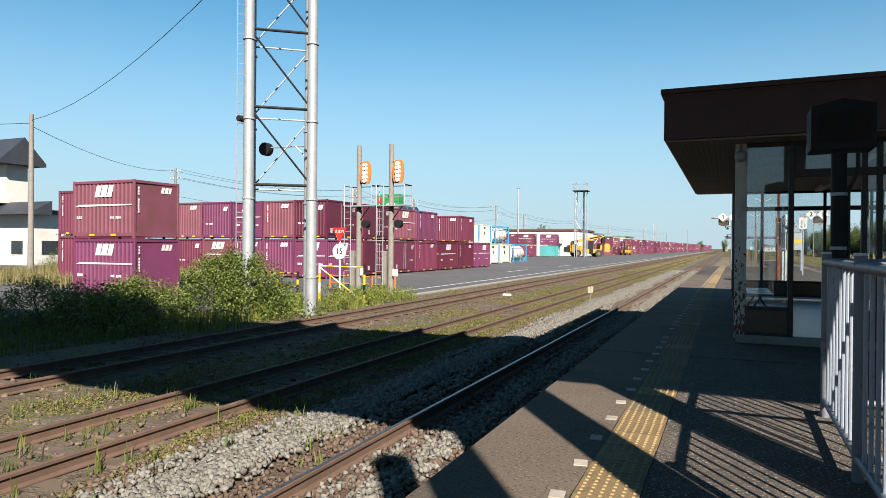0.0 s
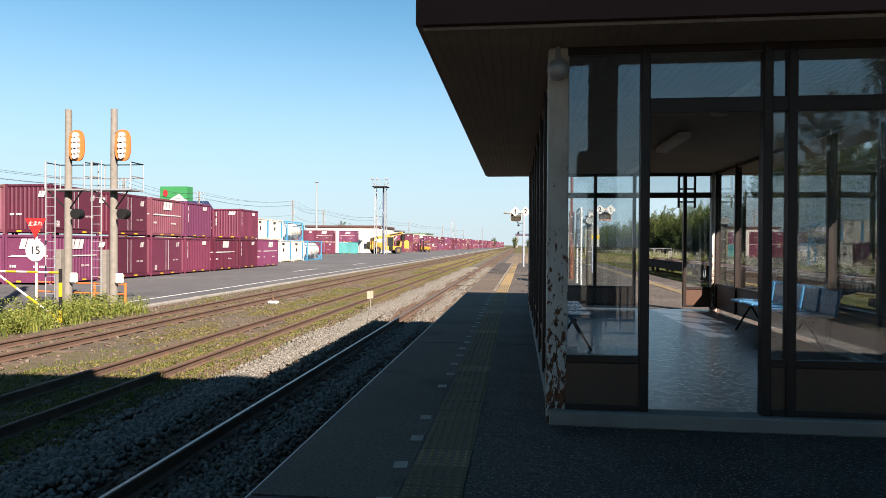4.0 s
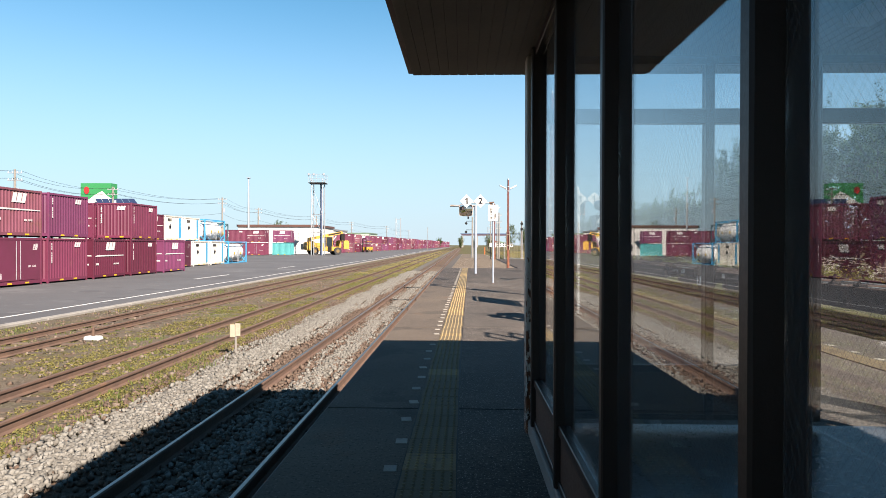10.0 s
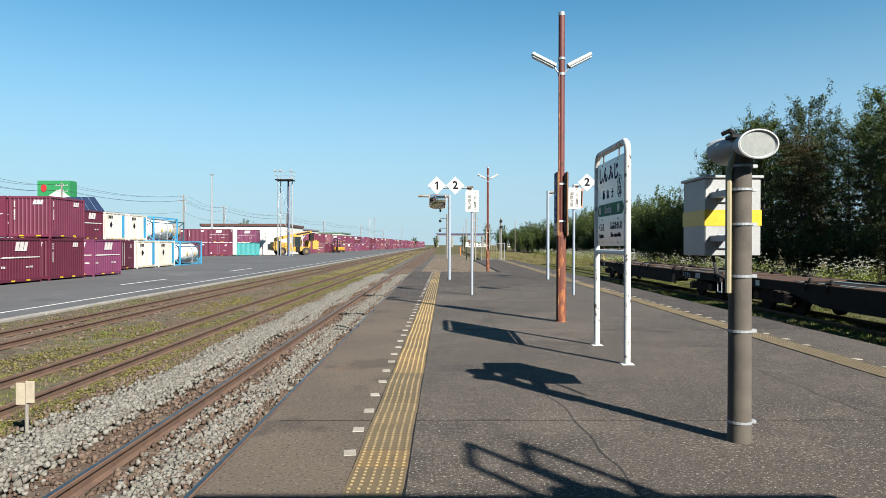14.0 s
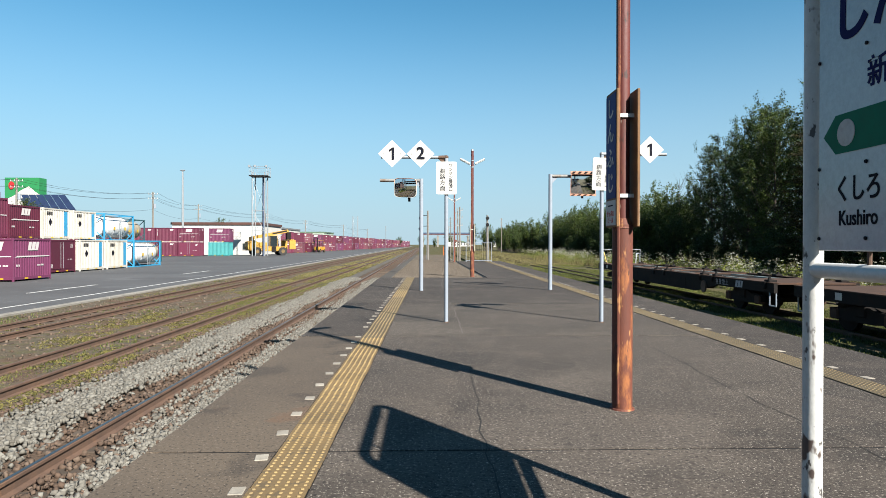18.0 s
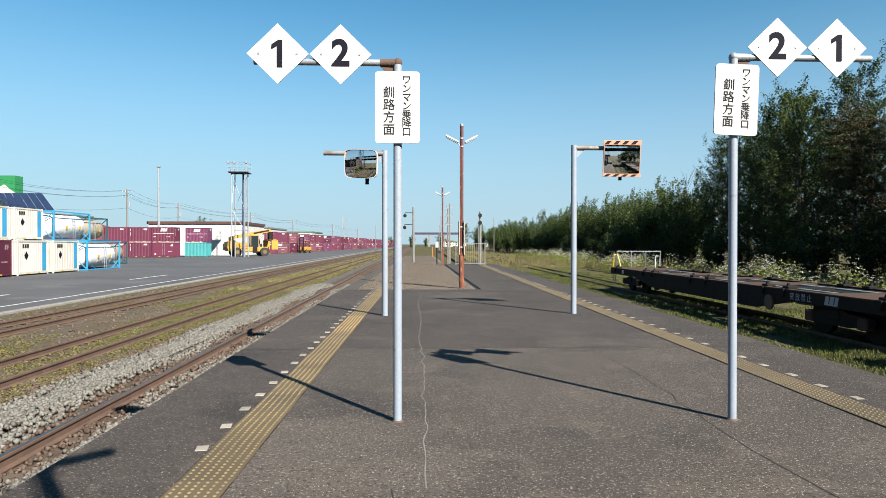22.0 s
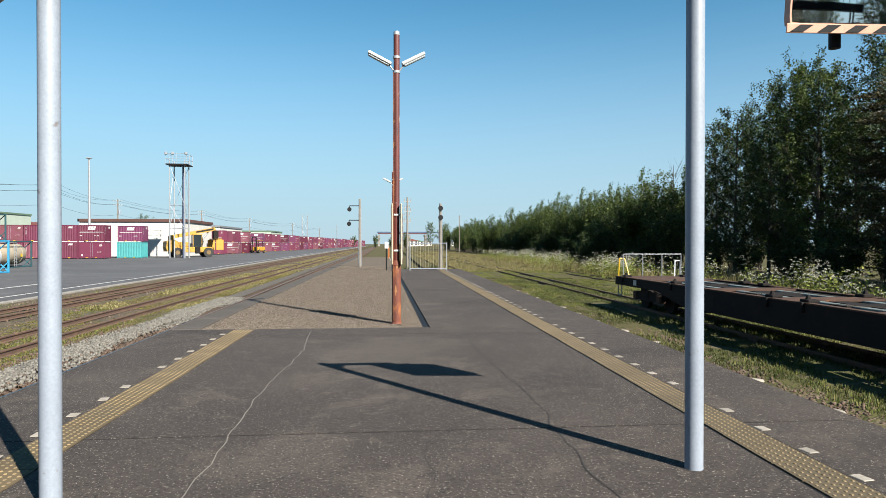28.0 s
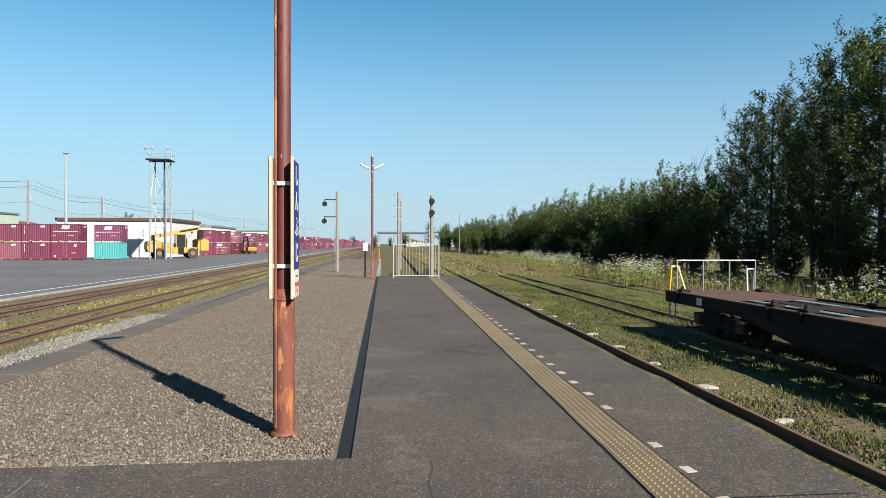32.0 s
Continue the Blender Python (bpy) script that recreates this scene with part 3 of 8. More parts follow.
# ---- waiting shelter ----
SH = dict(x0=0.15, x1=3.45, y0=9.25, y1=17.15, top=2.58)
shelter = thing("waiting_shelter", "glazed platform waiting room with dark frames, flat brown roof and rusty white posts", "shelter", kind="structure")
bm = BM()
box(bm, -0.76, 8.75, 2.58, 4.3, 17.65, 3.16)
box(bm, -0.8, 8.71, 3.16, 4.34, 17.69, 3.22)
part("roof", bm, FASCIA, shelter)
bm = BM()
box(bm, 0, 8.8, 2.556, 0.0655, 17.6, 2.577)
soffit_me = mesh_of("soffit_board", bm, SOFFIT)
for k in range(74):
    piece("soffit_board", soffit_me, shelter, pose(-0.72 + k * 0.068, 0, 0))
bm = BM()
box(bm, 0.2, 9.3, 0.0, 3.4, 17.2, 0.05)
part("floor_slab", bm, FLOOR_SHEEN, shelter)
bm = BM()
box(bm, 0.1, 9.15, 0.0, 3.5, 9.32, 0.1, 0.01)
box(bm, 0.1, 9.33, 0.0, 0.22, 17.22, 0.1, 0.01)
part("sill_curb", bm, CONCRETE, shelter)
for x, y in ((0.15, 9.3), (0.155, 17.16), (3.46, 9.22), (3.46, 17.16)):
    bm = BM()
    box(bm, x - 0.07, y - 0.07, 0.0, x + 0.07, y + 0.07, 2.555, 0.008)
    part("corner_post", bm, RUSTY_WHITE, shelter, "white steel post eaten by rust")


def glazed_bay(horizontal, at, a, b, panel_h=0.42, transom=2.1):
    """One bay of framing between a and b: low panel, pane, transom light. horizontal: along x, else along y."""
    def bx(bm, u0, u1, w0, w1, z0, z1, bev=0.004):
        if horizontal:
            box(bm, u0, at + w0, z0, u1, at + w1, z1, bev)
        else:
            box(bm, at + w0, u0, z0, at + w1, u1, z1, bev)
    bm = BM()
    bx(bm, a, b, -0.02, 0.02, 0.1, panel_h)
    part("low_panel", bm, PANEL_BROWN, shelter)
    bm = BM()
    for z0, z1 in [(0.1, 0.14), (panel_h, panel_h + 0.05), (2.5, 2.555)] + ([(transom, transom + 0.1)] if transom else []):
        bx(bm, a, b, -0.03, 0.03, z0, z1)
    part("cross_rails", bm, DARK_FRAME, shelter)
    for z0, z1 in ((panel_h + 0.05, transom), (transom + 0.1, 2.5)) if transom else ((panel_h + 0.05, 2.5),):
        bm = BM()
        bx(bm, a + 0.01, b - 0.01, -0.003, 0.003, z0, z1, 0)
        g = part("pane", bm, GLASS, shelter)
        g.visible_shadow = False


def mullion(x, y, w=0.035, d=0.055):
    bm = BM()
    box(bm, x - w, y - d, 0.1, x + w, y + d, 2.555, 0.006)
    return part("mullion", bm, DARK_FRAME, shelter)


ys = [9.33] + [10.52 + 1.067 * k for k in range(7)] + [17.12]
for a, b in zip(ys, ys[1:]):
    glazed_bay(False, SH["x0"], a + 0.024, b - 0.024, 0.36, None)
    glazed_bay(False, SH["x1"], a + 0.04, b - 0.04, 0.5, None)
for y in ys[1:-1]:
    mullion(SH["x0"], y, 0.05, 0.022)
    mullion(SH["x1"], y, 0.05, 0.03)
for yy in (SH["y0"], SH["y1"]):
    bays = ((0.21, 0.72, False), (0.75, 1.49, True), (1.52, 1.65, False), (1.68, 2.55, False), (2.6, 3.39, False)) if yy < 12 else ((0.21, 0.72, False), (0.75, 1.3, False), (1.33, 2.0, False), (2.05, 2.9, True), (2.96, 3.39, False))
    for a, b, door in bays:
        if not door:
            glazed_bay(True, yy, a, b, 0.42, None if (a < 0.5 and yy < 12) else 2.1)
        else:
            bm = BM()
            box(bm, a, yy - 0.03, 2.1, b, yy + 0.03, 2.2, 0.004)
            box(bm, a, yy - 0.03, 2.5, b, yy + 0.03, 2.555, 0.004)
            part("door_head", bm, DARK_FRAME, shelter)
            bm = BM()
            box(bm, a + 0.01, yy - 0.003, 2.2, b - 0.01, yy + 0.003, 2.5)
            part("pane", bm, GLASS, shelter).visible_shadow = False
    for x in (0.725, 1.505, 1.66, 2.575) if yy < 12 else (0.735, 1.315, 2.025, 2.93):
        mullion(x, yy, 0.03, 0.04)


# ---- tactile paving and white edge markers ----
bm = BM()
box(bm, -0.152, -0.147, -0.035, 0.152, 0.147, 0.004)
for i in range(6):
    for j in range(6):
        bmesh.ops.create_cone(bm, cap_ends=True, segments=5, radius1=0.0118, radius2=0.0075, depth=0.005, matrix=Matrix.Translation((-0.125 + i * 0.05, -0.122 + j * 0.0488, 0.007)))
tile_me = mesh_of("tactile_tile", bm, TACTILE)
tile_me.materials.append(TACTILE_DOT)
for f_ in tile_me.polygons:
    if f_.center.z > 0.0045:
        f_.material_index = 1
old_me = tile_me.copy()
old_me.materials[0], old_me.materials[1] = TACTILE_OLD, TACTILE_DOT_OLD
dull_me = tile_me.copy()
dull_me.materials[0], dull_me.materials[1] = TACTILE_MID, TACTILE_DOT_MID
bm = BM()
box(bm, -0.038, -0.052, -0.02, 0.038, 0.052, 0.004, 0.003)
marker_me = mesh_of("edge_marker", bm, MARKER_WHITE)
for x, y0, y1, sway, mk in ((0.0, -9.0, 48.4, drift, -0.215), (4.475, 12.0, 72.6, slant, 0.225)):
    ask = sway is slant
    tp = thing("tactile_paving", "line of worn yellow tactile tiles with small white edge markers", "paving", kind="structure")
    k = 0
    y = y0
    while y < y1:
        # below y = 5 the brighter tile colour carries the sunlit look
        piece("tactile_tile", old_me if ask else tile_me if (24.4 < y < 32.5 or 39.3 < y < 41.6 or y < 5.0 or (y < 24 and k % 9 == 4)) else dull_me, tp, pose(x + sway(y) + 0.003 * math.sin(k * 1.3), y, 0.001 * math.sin(k * 0.7), 0, 0, 0.25 * math.sin(k * 2.2) - (0.9 if ask else 0.6 if y > 20 else 0)))
        y += 0.3
        k += 1
    y, k = max(y0, -4.0), 0
    while y < y1:
        if (k * 7) % 23 != 5:
            piece("edge_marker", marker_me, tp, pose(x + mk + sway(y) + 0.008 * math.sin(k * 3.1), y + 0.02 * math.sin(k * 5.3), 0.001, 0, 0, 4 * math.sin(k * 4.7) + 6))
        y += 0.51
        k += 1

# ---- steel ladder frames at the far end of the shelter roof ----
rl = thing("roof_ladder", "dark steel roof ladder with hand frames on the shelter roof", "ladder", pose(0, 0, 0))
for x in (3.48, 3.82):
    bm = BM()
    for y in (16.8, 17.2):
        box(bm, x - 0.025, y - 0.025, 3.2, x + 0.025, y + 0.025, 4.4, 0.004)
    for z in (3.75, 4.36):
        box(bm, x - 0.02, 16.825, z, x + 0.02, 17.175, z + 0.04)
    part("hand_frame", bm, BLACK, rl)
bm = BM()
for x in (2.96, 3.26):
    box(bm, x - 0.02, 17.72, 1.95, x + 0.02, 17.76, 3.24, 0.004)
part("ladder_rails", bm, BLACK, rl)
for z in (2.05, 2.3, 2.55):
    part("rung", box(BM(), 2.98, 17.73, z, 3.24, 17.75, z + 0.03), BLACK, rl)
part("ladder_hook", box(BM(), 2.96, 17.6, 3.22, 3.26, 17.76, 3.26), BLACK, rl)
# ---- signs and paint colours used on things ----
NAVY = mat("navy_paint", (0.018, 0.024, 0.12), (0.015, 0.02, 0.1), 3, 0.7, 0, 0.03, 40, spec=0.05)
SIGN_BLUE = mat("sign_blue", (0.025, 0.05, 0.24), (0.03, 0.055, 0.21), 3, 0.6, 0, 0.03, 40, spec=0.08)
SIGN_GREEN = mat("sign_green", (0.015, 0.2, 0.115), (0.016, 0.18, 0.105), 3, 0.6, 0, 0.03, 40, spec=0.08)
SIGN_FACE = mat("sign_face", (0.6, 0.66, 0.68), (0.56, 0.62, 0.64), 1.5, 0.16, 0, 0.02, 40)
PLATE_WHITE = mat("plate_white", (0.72, 0.71, 0.68), (0.67, 0.655, 0.62), 2, 0.6, 0, 0.03, 50, (0.54, 0.46, 0.37), 2.5, 0.4, spec=0.12)
INK = mat("sign_ink", (0.012, 0.013, 0.022), (0.016, 0.017, 0.026), 3, 0.7, 0, 0.02, 40, spec=0.05)
GREY_INK = mat("grey_lettering", (0.035, 0.035, 0.042), (0.028, 0.028, 0.034), 3, 0.7, 0, 0.02, 40, spec=0.05)
MARKER_CREAM = mat("cream_plate", (0.5, 0.44, 0.33), (0.42, 0.36, 0.27), 8, 0.6, 0, 0.05, 40, (0.25, 0.17, 0.1), 9, 0.6)
ORANGE = mat("orange_plastic", (0.75, 0.2, 0.05), (0.7, 0.19, 0.05), 2, 0.4, 0, 0.04, 40, (0.78, 0.4, 0.25), 3, 0.6)
PALE_ORANGE = mat("faded_orange", (0.78, 0.4, 0.27), (0.74, 0.36, 0.23), 2, 0.5, 0, 0.04, 40, (0.8, 0.55, 0.45), 3, 0.5)
YELLOW = mat("yellow_paint", (0.75, 0.5, 0.02), (0.7, 0.46, 0.02), 2, 0.4, 0, 0.04, 40, (0.5, 0.33, 0.04), 2, 0.5)
WOOD_EDGE = mat("old_board", (0.26, 0.14, 0.055), (0.19, 0.1, 0.045), 6, 0.8, 0, 0.4, 60, (0.1, 0.06, 0.04), 5, 0.6)
PALE_EDGE = mat("pale_board", (0.62, 0.54, 0.4), (0.52, 0.44, 0.32), 6, 0.8, 0, 0.3, 60, (0.3, 0.22, 0.14), 5, 0.5)
RED = mat("red_paint", (0.55, 0.03, 0.03), (0.5, 0.03, 0.03), 2, 0.4, 0, 0.03, 40)
RUBBER = mat("black_rubber", (0.02, 0.02, 0.021), (0.03, 0.03, 0.03), 3, 0.8, 0, 0.1, 50)
SEAT_BLUE = mat("seat_blue", (0.06, 0.26, 0.5), (0.05, 0.22, 0.44), 3, 0.28, 0, 0.03, 40)
MIRROR = bpy.data.materials.new("mirror_face")
MIRROR.use_nodes = True
MIRROR.node_tree.nodes["Principled BSDF"].inputs["Metallic"].default_value = 1.0
MIRROR.node_tree.nodes["Principled BSDF"].inputs["Roughness"].default_value = 0.03
MIRROR.node_tree.nodes["Principled BSDF"].inputs["Base Color"].default_value = (0.75, 0.76, 0.77, 1)

FACE_S = pose(0, 0, 0, 90, 0, 0)       # flat lettering turned to face -y
FACE_W = pose(0, 0, 0, 90, 0, -90)     # turned to face -x
FACE_E = pose(0, 0, 0, 90, 0, 90)      # turned to face +x


def words(name, text, size, material, parent, x, y, z, face=FACE_S, squeeze=1.0, label="", align='CENTER', bold=0.012):
    return text_part(name, text, size, material, parent, Matrix.Translation((x, y, z)) @ face, label, 0.001, squeeze, align, bold)


# ---- lamp poles of the platform ----
def lamp_pole(x, y, h, board, low=0.0):
    t_ = thing("platform_lamp", "rusty brown lamp pole with two tube lamps" + (" and name boards" if board else ""), "lamp", pose(x, y, 0), "lamp poles on the platform")
    part("lower_tube", rod(BM(), (0, 0, -0.02), (0, 0, 1.42 - low), 0.078, None, 18), RUST_POLE, t_, sm=True)
    part("upper_tube", rod(BM(), (0, 0, 1.42 - low), (0, 0, h - 0.06), 0.052, None, 16), MAROON_POLE, t_, sm=True)
    bm = rod(BM(), (0, 0, 1.39 - low), (0, 0, 1.47 - low), 0.083, 0.055, 18)
    part("reducer", bm, RUST_POLE, t_, sm=True)
    part("cap", rod(BM(), (0, 0, h - 0.06), (0, 0, h), 0.055, 0.05, 14), GALV, t_)
    part("base_collar", rod(BM(), (0, 0, -0.01), (0, 0, 0.012), 0.1, 0.09, 18), RUST_POLE, t_)
    zl = h - 0.88 + 0.8 * low
    for zc in (zl - 0.13, zl + 0.12):
        part("clamp_band", rod(BM(), (0, 0, zc - 0.02), (0, 0, zc + 0.02), 0.062, None, 16), GALV, t_)
    for s in (-1, 1):
        bm = BM()
        m = Matrix.Translation((s * 0.3, 0, zl + 0.08)) @ Matrix.Rotation(radians(-s * 27), 4, 'Y')
        box(bm, -0.22, -0.055, 0.0, 0.22, 0.055, 0.055, 0.012, m)
        lf = part("lamp_housing", bm, PLATE_WHITE, t_, "white enamelled lamp housing")
        bm = BM()
        box(bm, -0.2, -0.04, -0.03, 0.2, 0.04, 0.0, 0.012, m)
        part("tube_cover", bm, SIGN_FACE, lf, "milky tube cover")
        part("lamp_arm", rod(BM(), (s * 0.04, 0, zl - 0.12), (s * 0.14, 0, zl + 0.01), 0.013, None, 8), GALV, t_)
    bm = BM()
    tube(bm, [(-0.05, -0.06, 0.05), (-0.05, -0.065, zl - 0.15)], 0.011, 6)
    part("cable_pipe", bm, RUST_POLE if board else GREY_PAINT, t_)
    if board:
        for s in (-1, 1):
            xo = s * 0.078
            bm = BM()
            box(bm, xo - 0.011, -0.14, 1.40, xo + 0.011, 0.14, 2.44, 0.005)
            b_ = part("name_board", bm, PALE_EDGE if low else WOOD_EDGE, t_, "enamel station name board in a wooden surround", at=pose(0, 0, -low))
            fx = xo + s * 0.0135
            bm = BM()
            box(bm, fx - 0.002, -0.125, 1.62, fx + 0.002, 0.125, 2.415)
            part("blue_field", bm, SIGN_BLUE, b_)
            bm = BM()
            box(bm, fx - 0.002, -0.125, 1.415, fx + 0.002, 0.125, 1.605)
            part("advert_plate", bm, PLATE_WHITE, b_)
            for ch, z in zip("しんふじ", (2.3, 2.11, 1.92, 1.73)):
                words("letter", ch, 0.17, PLATE_WHITE, b_, fx + s * 0.004, 0, z, FACE_W if s < 0 else FACE_E)
            words("letter", "ザッポロ", 0.05, RED, b_, fx + s * 0.004, 0, 1.5, FACE_W if s < 0 else FACE_E)
            words("letter", "ビール", 0.05, RED, b_, fx + s * 0.004, 0, 1.45, FACE_W if s < 0 else FACE_E)
            bm = BM()
            box(bm, fx - 0.001, -0.06, 1.56, fx + 0.004 * s, 0.06, 1.57)
            part("small_print", bm, INK, b_)
        for z in (1.64 - low, 2.25 - low):
            for yy in (-0.06, 0.06):
                bm = BM()
                box(bm, -0.092, yy - 0.006, z - 0.014, 0.092, yy + 0.006, z + 0.014)
                part("board_strap", bm, WHITE_PAINT, t_)
    return t_


lamp_pole(1.82, 28.74, 5.05, True)
lamp_pole(2.17, 49.25, 4.98, True, 0.4)
lamp_pole(2.46, 70.9, 5.0, False, 0.4)

# ---- station name board on its white frame ----
nb = thing("station_name_sign", "station name sign on a white pipe frame with flaking paint", "sign", pose(1.8, 0, 0))
Y0, Y1, TOP = 24.93, 26.24, 2.36
bm = BM()
cor = []
for k in range(7):
    a = radians(90 * k / 6)
    cor.append((0, Y1 - 0.13 + 0.13 * math.cos(a), TOP - 0.13 + 0.13 * math.sin(a)))
cor2 = [(0, Y0 + Y1 - p[1], p[2]) for p in reversed(cor)]
tube(bm, [(0, Y1, 0)] + cor + cor2 + [(0, Y0, 0)], 0.036, 12)
part("pipe_frame", bm, FLAKED_WHITE, nb, sm=True)
part("cross_pipe", rod(BM(), (0, Y0, 1.17), (0, Y1, 1.17), 0.03, None, 12), WHITE_PAINT, nb, sm=True)
for y in (Y0, Y1):
    bm = BM()
    box(bm, -0.065, y - 0.055, -0.005, 0.065, y + 0.055, 0.008, 0.003)
    part("foot_plate", bm, WHITE_PAINT, nb)
bm = BM()
box(bm, -0.012, Y0 + 0.05, 1.245, 0.012, Y1 - 0.05, 2.235, 0.003)
panel = part("panel", bm, SIGN_FACE, nb, "pale glossy enamel sign panel")
for y in (Y0 + 0.32, Y1 - 0.32):
    for z0, z1 in ((1.19, 1.25), (2.23, 2.34)):
        part("hanger", rod(BM(), (0, y, z0), (0, y, z1), 0.008, None, 8), RAIL_RUST, nb)
for y in (Y0 + 0.06, Y1 - 0.06, Y0 + 0.32, Y1 - 0.32):
    for z in (1.29, 1.55, 1.95, 2.2):
        part("bolt", rod(BM(), (-0.013, y, z), (-0.018, y, z), 0.0065, None, 8), INK, panel)
W = Y1 - Y0 - 0.1
yc = (Y0 + Y1) / 2
for fx, face, s in ((-0.0135, FACE_W, 1), (0.0135, FACE_E, -1)):
    for ch, u in zip("しんふじ", (-0.42, -0.21, 0.03, 0.25)):
        words("letter", ch, 0.2, NAVY, panel, fx, yc - s * u, 2.07, face, bold=0.034)
    for ch, u in zip("新富士", (-0.28, -0.1, 0.1)):
        words("letter", ch, 0.11, NAVY, panel, fx, yc - s * u, 1.84, face)
    words("letter", "K", 0.11, NAVY, panel, fx, yc - s * 0.4, 1.95, face)
    words("letter", "52", 0.13, NAVY, panel, fx, yc - s * 0.4, 1.85, face, 0.85)
    bm = BM()
    m = Matrix.Translation((fx, yc - s * 0.4, 1.9)) @ Matrix.Rotation(radians(90), 4, 'Y') @ Matrix.Diagonal((0.125, 0.1, 1, 1))
    seg = 28
    for k in range(seg):
        a0, a1 = 2 * math.pi * k / seg, 2 * math.pi * (k + 1) / seg
        q = [m @ Vector((math.cos(a) * r, math.sin(a) * r, 0)) for a, r in ((a0, 1), (a1, 1), (a1, 0.9), (a0, 0.9))]
        bm.faces.new([bm.verts.new(v) for v in q])
    part("number_ring", bm, SIGN_GREEN, panel)
    bm = BM()
    pts = [(yc - 0.57, 1.665), (yc - 0.5, 1.595), (yc + 0.5, 1.595), (yc + 0.57, 1.665), (yc + 0.5, 1.735), (yc - 0.5, 1.735)]
    prism(bm, pts, 'x', fx, fx - 0.001 * s)
    part("green_arrow", bm, SIGN_GREEN, panel)
    words("letter", "Shinfuji", 0.13, PLATE_WHITE, panel, fx - 0.002 * s, yc + s * 0.08, 1.667, face, 0.85)
    for u in (-0.44, 0.36):
        part("white_spot", rod(BM(), (fx - 0.001 * s, yc - s * u, 1.665), (fx - 0.003 * s, yc - s * u, 1.665), 0.048, None, 20), PLATE_WHITE, panel)
    words("letter", "くしろ", 0.1, INK, panel, fx, yc + s * 0.38, 1.46, face, 0.8)
    words("letter", "Kushiro", 0.075, INK, panel, fx, yc + s * 0.38, 1.36, face, 0.85)
    words("letter", "しんおたのしけ", 0.1, INK, panel, fx, yc - s * 0.25, 1.47, face, 0.72)
    words("letter", "Shin-otanoshike", 0.075, INK, panel, fx, yc - s * 0.25, 1.37, face, 0.9)


# ---- boarding sign posts with the diamond plates ----
def rounded(bm, x0, z0, x1, z1, r, y0, y1):
    """A flat plate with round corners, standing across the platform."""
    pts = []
    for cx, cz, a0 in ((x1 - r, z1 - r, 0), (x0 + r, z1 - r, 90), (x0 + r, z0 + r, 180), (x1 - r, z0 + r, 270)):
        for k in range(4):
            a = radians(a0 + 30 * k)
            pts.append((cx + r * math.cos(a), cz + r * math.sin(a)))
    return prism(bm, pts, 'y', y0, y1)


def boarding_sign(x, y, side, order):
    t_ = thing("boarding_sign", "grey steel post with white diamond stop plates and a boarding notice", "sign", pose(x, y, 0), "boarding signs on the platform")
    za = 2.68 if side < 0 else 2.74
    part("pole", rod(BM(), (0, 0, -0.02), (0, 0, za), 0.032, None, 14), GREY_PAINT, t_, sm=True)
    part("foot_collar", rod(BM(), (0, 0, -0.005), (0, 0, 0.012), 0.05, 0.036, 14), RAIL_RUST, t_)
    part("arm", rod(BM(), (0, 0, za), (1.06 * side, 0, za), 0.026, None, 12), GALV, t_, sm=True)
    bm = BM()
    bmesh.ops.create_uvsphere(bm, u_segments=14, v_segments=8, radius=0.036, matrix=Matrix.Translation((0, 0, za)))
    rod(bm, (0, 0, za), (0.13 * side, 0, za), 0.032, 0.028, 12)
    part("elbow", bm, RAIL_RUST if side < 0 else GALV, t_, "rusty pipe elbow" if side < 0 else "", sm=True)
    part("gusset", prism(BM(), [(0.03 * side, za - 0.02), (0.14 * side, za - 0.02), (0.03 * side, za - 0.12)], 'y', -0.004, 0.004), RAIL_RUST, t_)
    z0 = 2.34 if side < 0 else 2.41
    tilt = Matrix.Translation((0, -0.045, z0)) @ Matrix.Rotation(radians(0 if side < 0 else 2.0), 4, 'Y')
    pl = part("notice_plate", rounded(BM(), -0.165, -0.265, 0.165, 0.265, 0.024, -0.006, 0.006), PLATE_WHITE, t_, "white notice plate with dark lettering", at=tilt)
    for k, ch in enumerate("ワンマン乗降口"):
        words("letter", ch, 0.071, GREY_INK, pl, 0.068, -0.009, 0.2 - k * 0.064, bold=0.0)
    for k, ch in enumerate("釧路方面"):
        words("letter", ch, 0.09, GREY_INK, pl, -0.062, -0.009, 0.105 - k * 0.0915, bold=0.0)
    for z in (z0 - 0.18, z0 + 0.18):
        bm = BM()
        box(bm, -0.045, -0.04, z - 0.012, 0.045, 0.034, z + 0.012)
        part("bracket", bm, GALV, t_)
    for k, ch in enumerate(order):
        cx = side * (0.32 + 0.46 * k) if side > 0 else side * (0.42 + 0.46 * k)
        bm = BM()
        prism(bm, [(cx - 0.228, 0), (cx, -0.222), (cx + 0.228, 0), (cx, 0.222)], 'y', -0.034, -0.026)
        zc = 2.73 if side < 0 else 2.81
        d = part("diamond_plate", bm, PLATE_WHITE, t_, "white diamond plate numbered " + ch, at=pose(0, 0, zc))
        if ch == "1":
            bm = BM()
            prism(bm, [(cx - 0.005, -0.1), (cx + 0.034, -0.1), (cx + 0.034, 0.1), (cx + 0.004, 0.1), (cx - 0.045, 0.066), (cx - 0.045, 0.032), (cx - 0.005, 0.056)], 'y', -0.0385, -0.0345)
            part("numeral", bm, INK, d)
        else:
            words("numeral", ch, 0.27, INK, d, cx, -0.037, 0, bold=0.028)
        for u in (-0.14, 0.14):
            part("bolt", rod(BM(), (cx + u, -0.034, 0), (cx + u, -0.038, 0), 0.008, None, 8), GALV, d)
    return t_


boarding_sign(0.65, 34.35, -1, "21")
boarding_sign(3.18, 34.3, 1, "21")


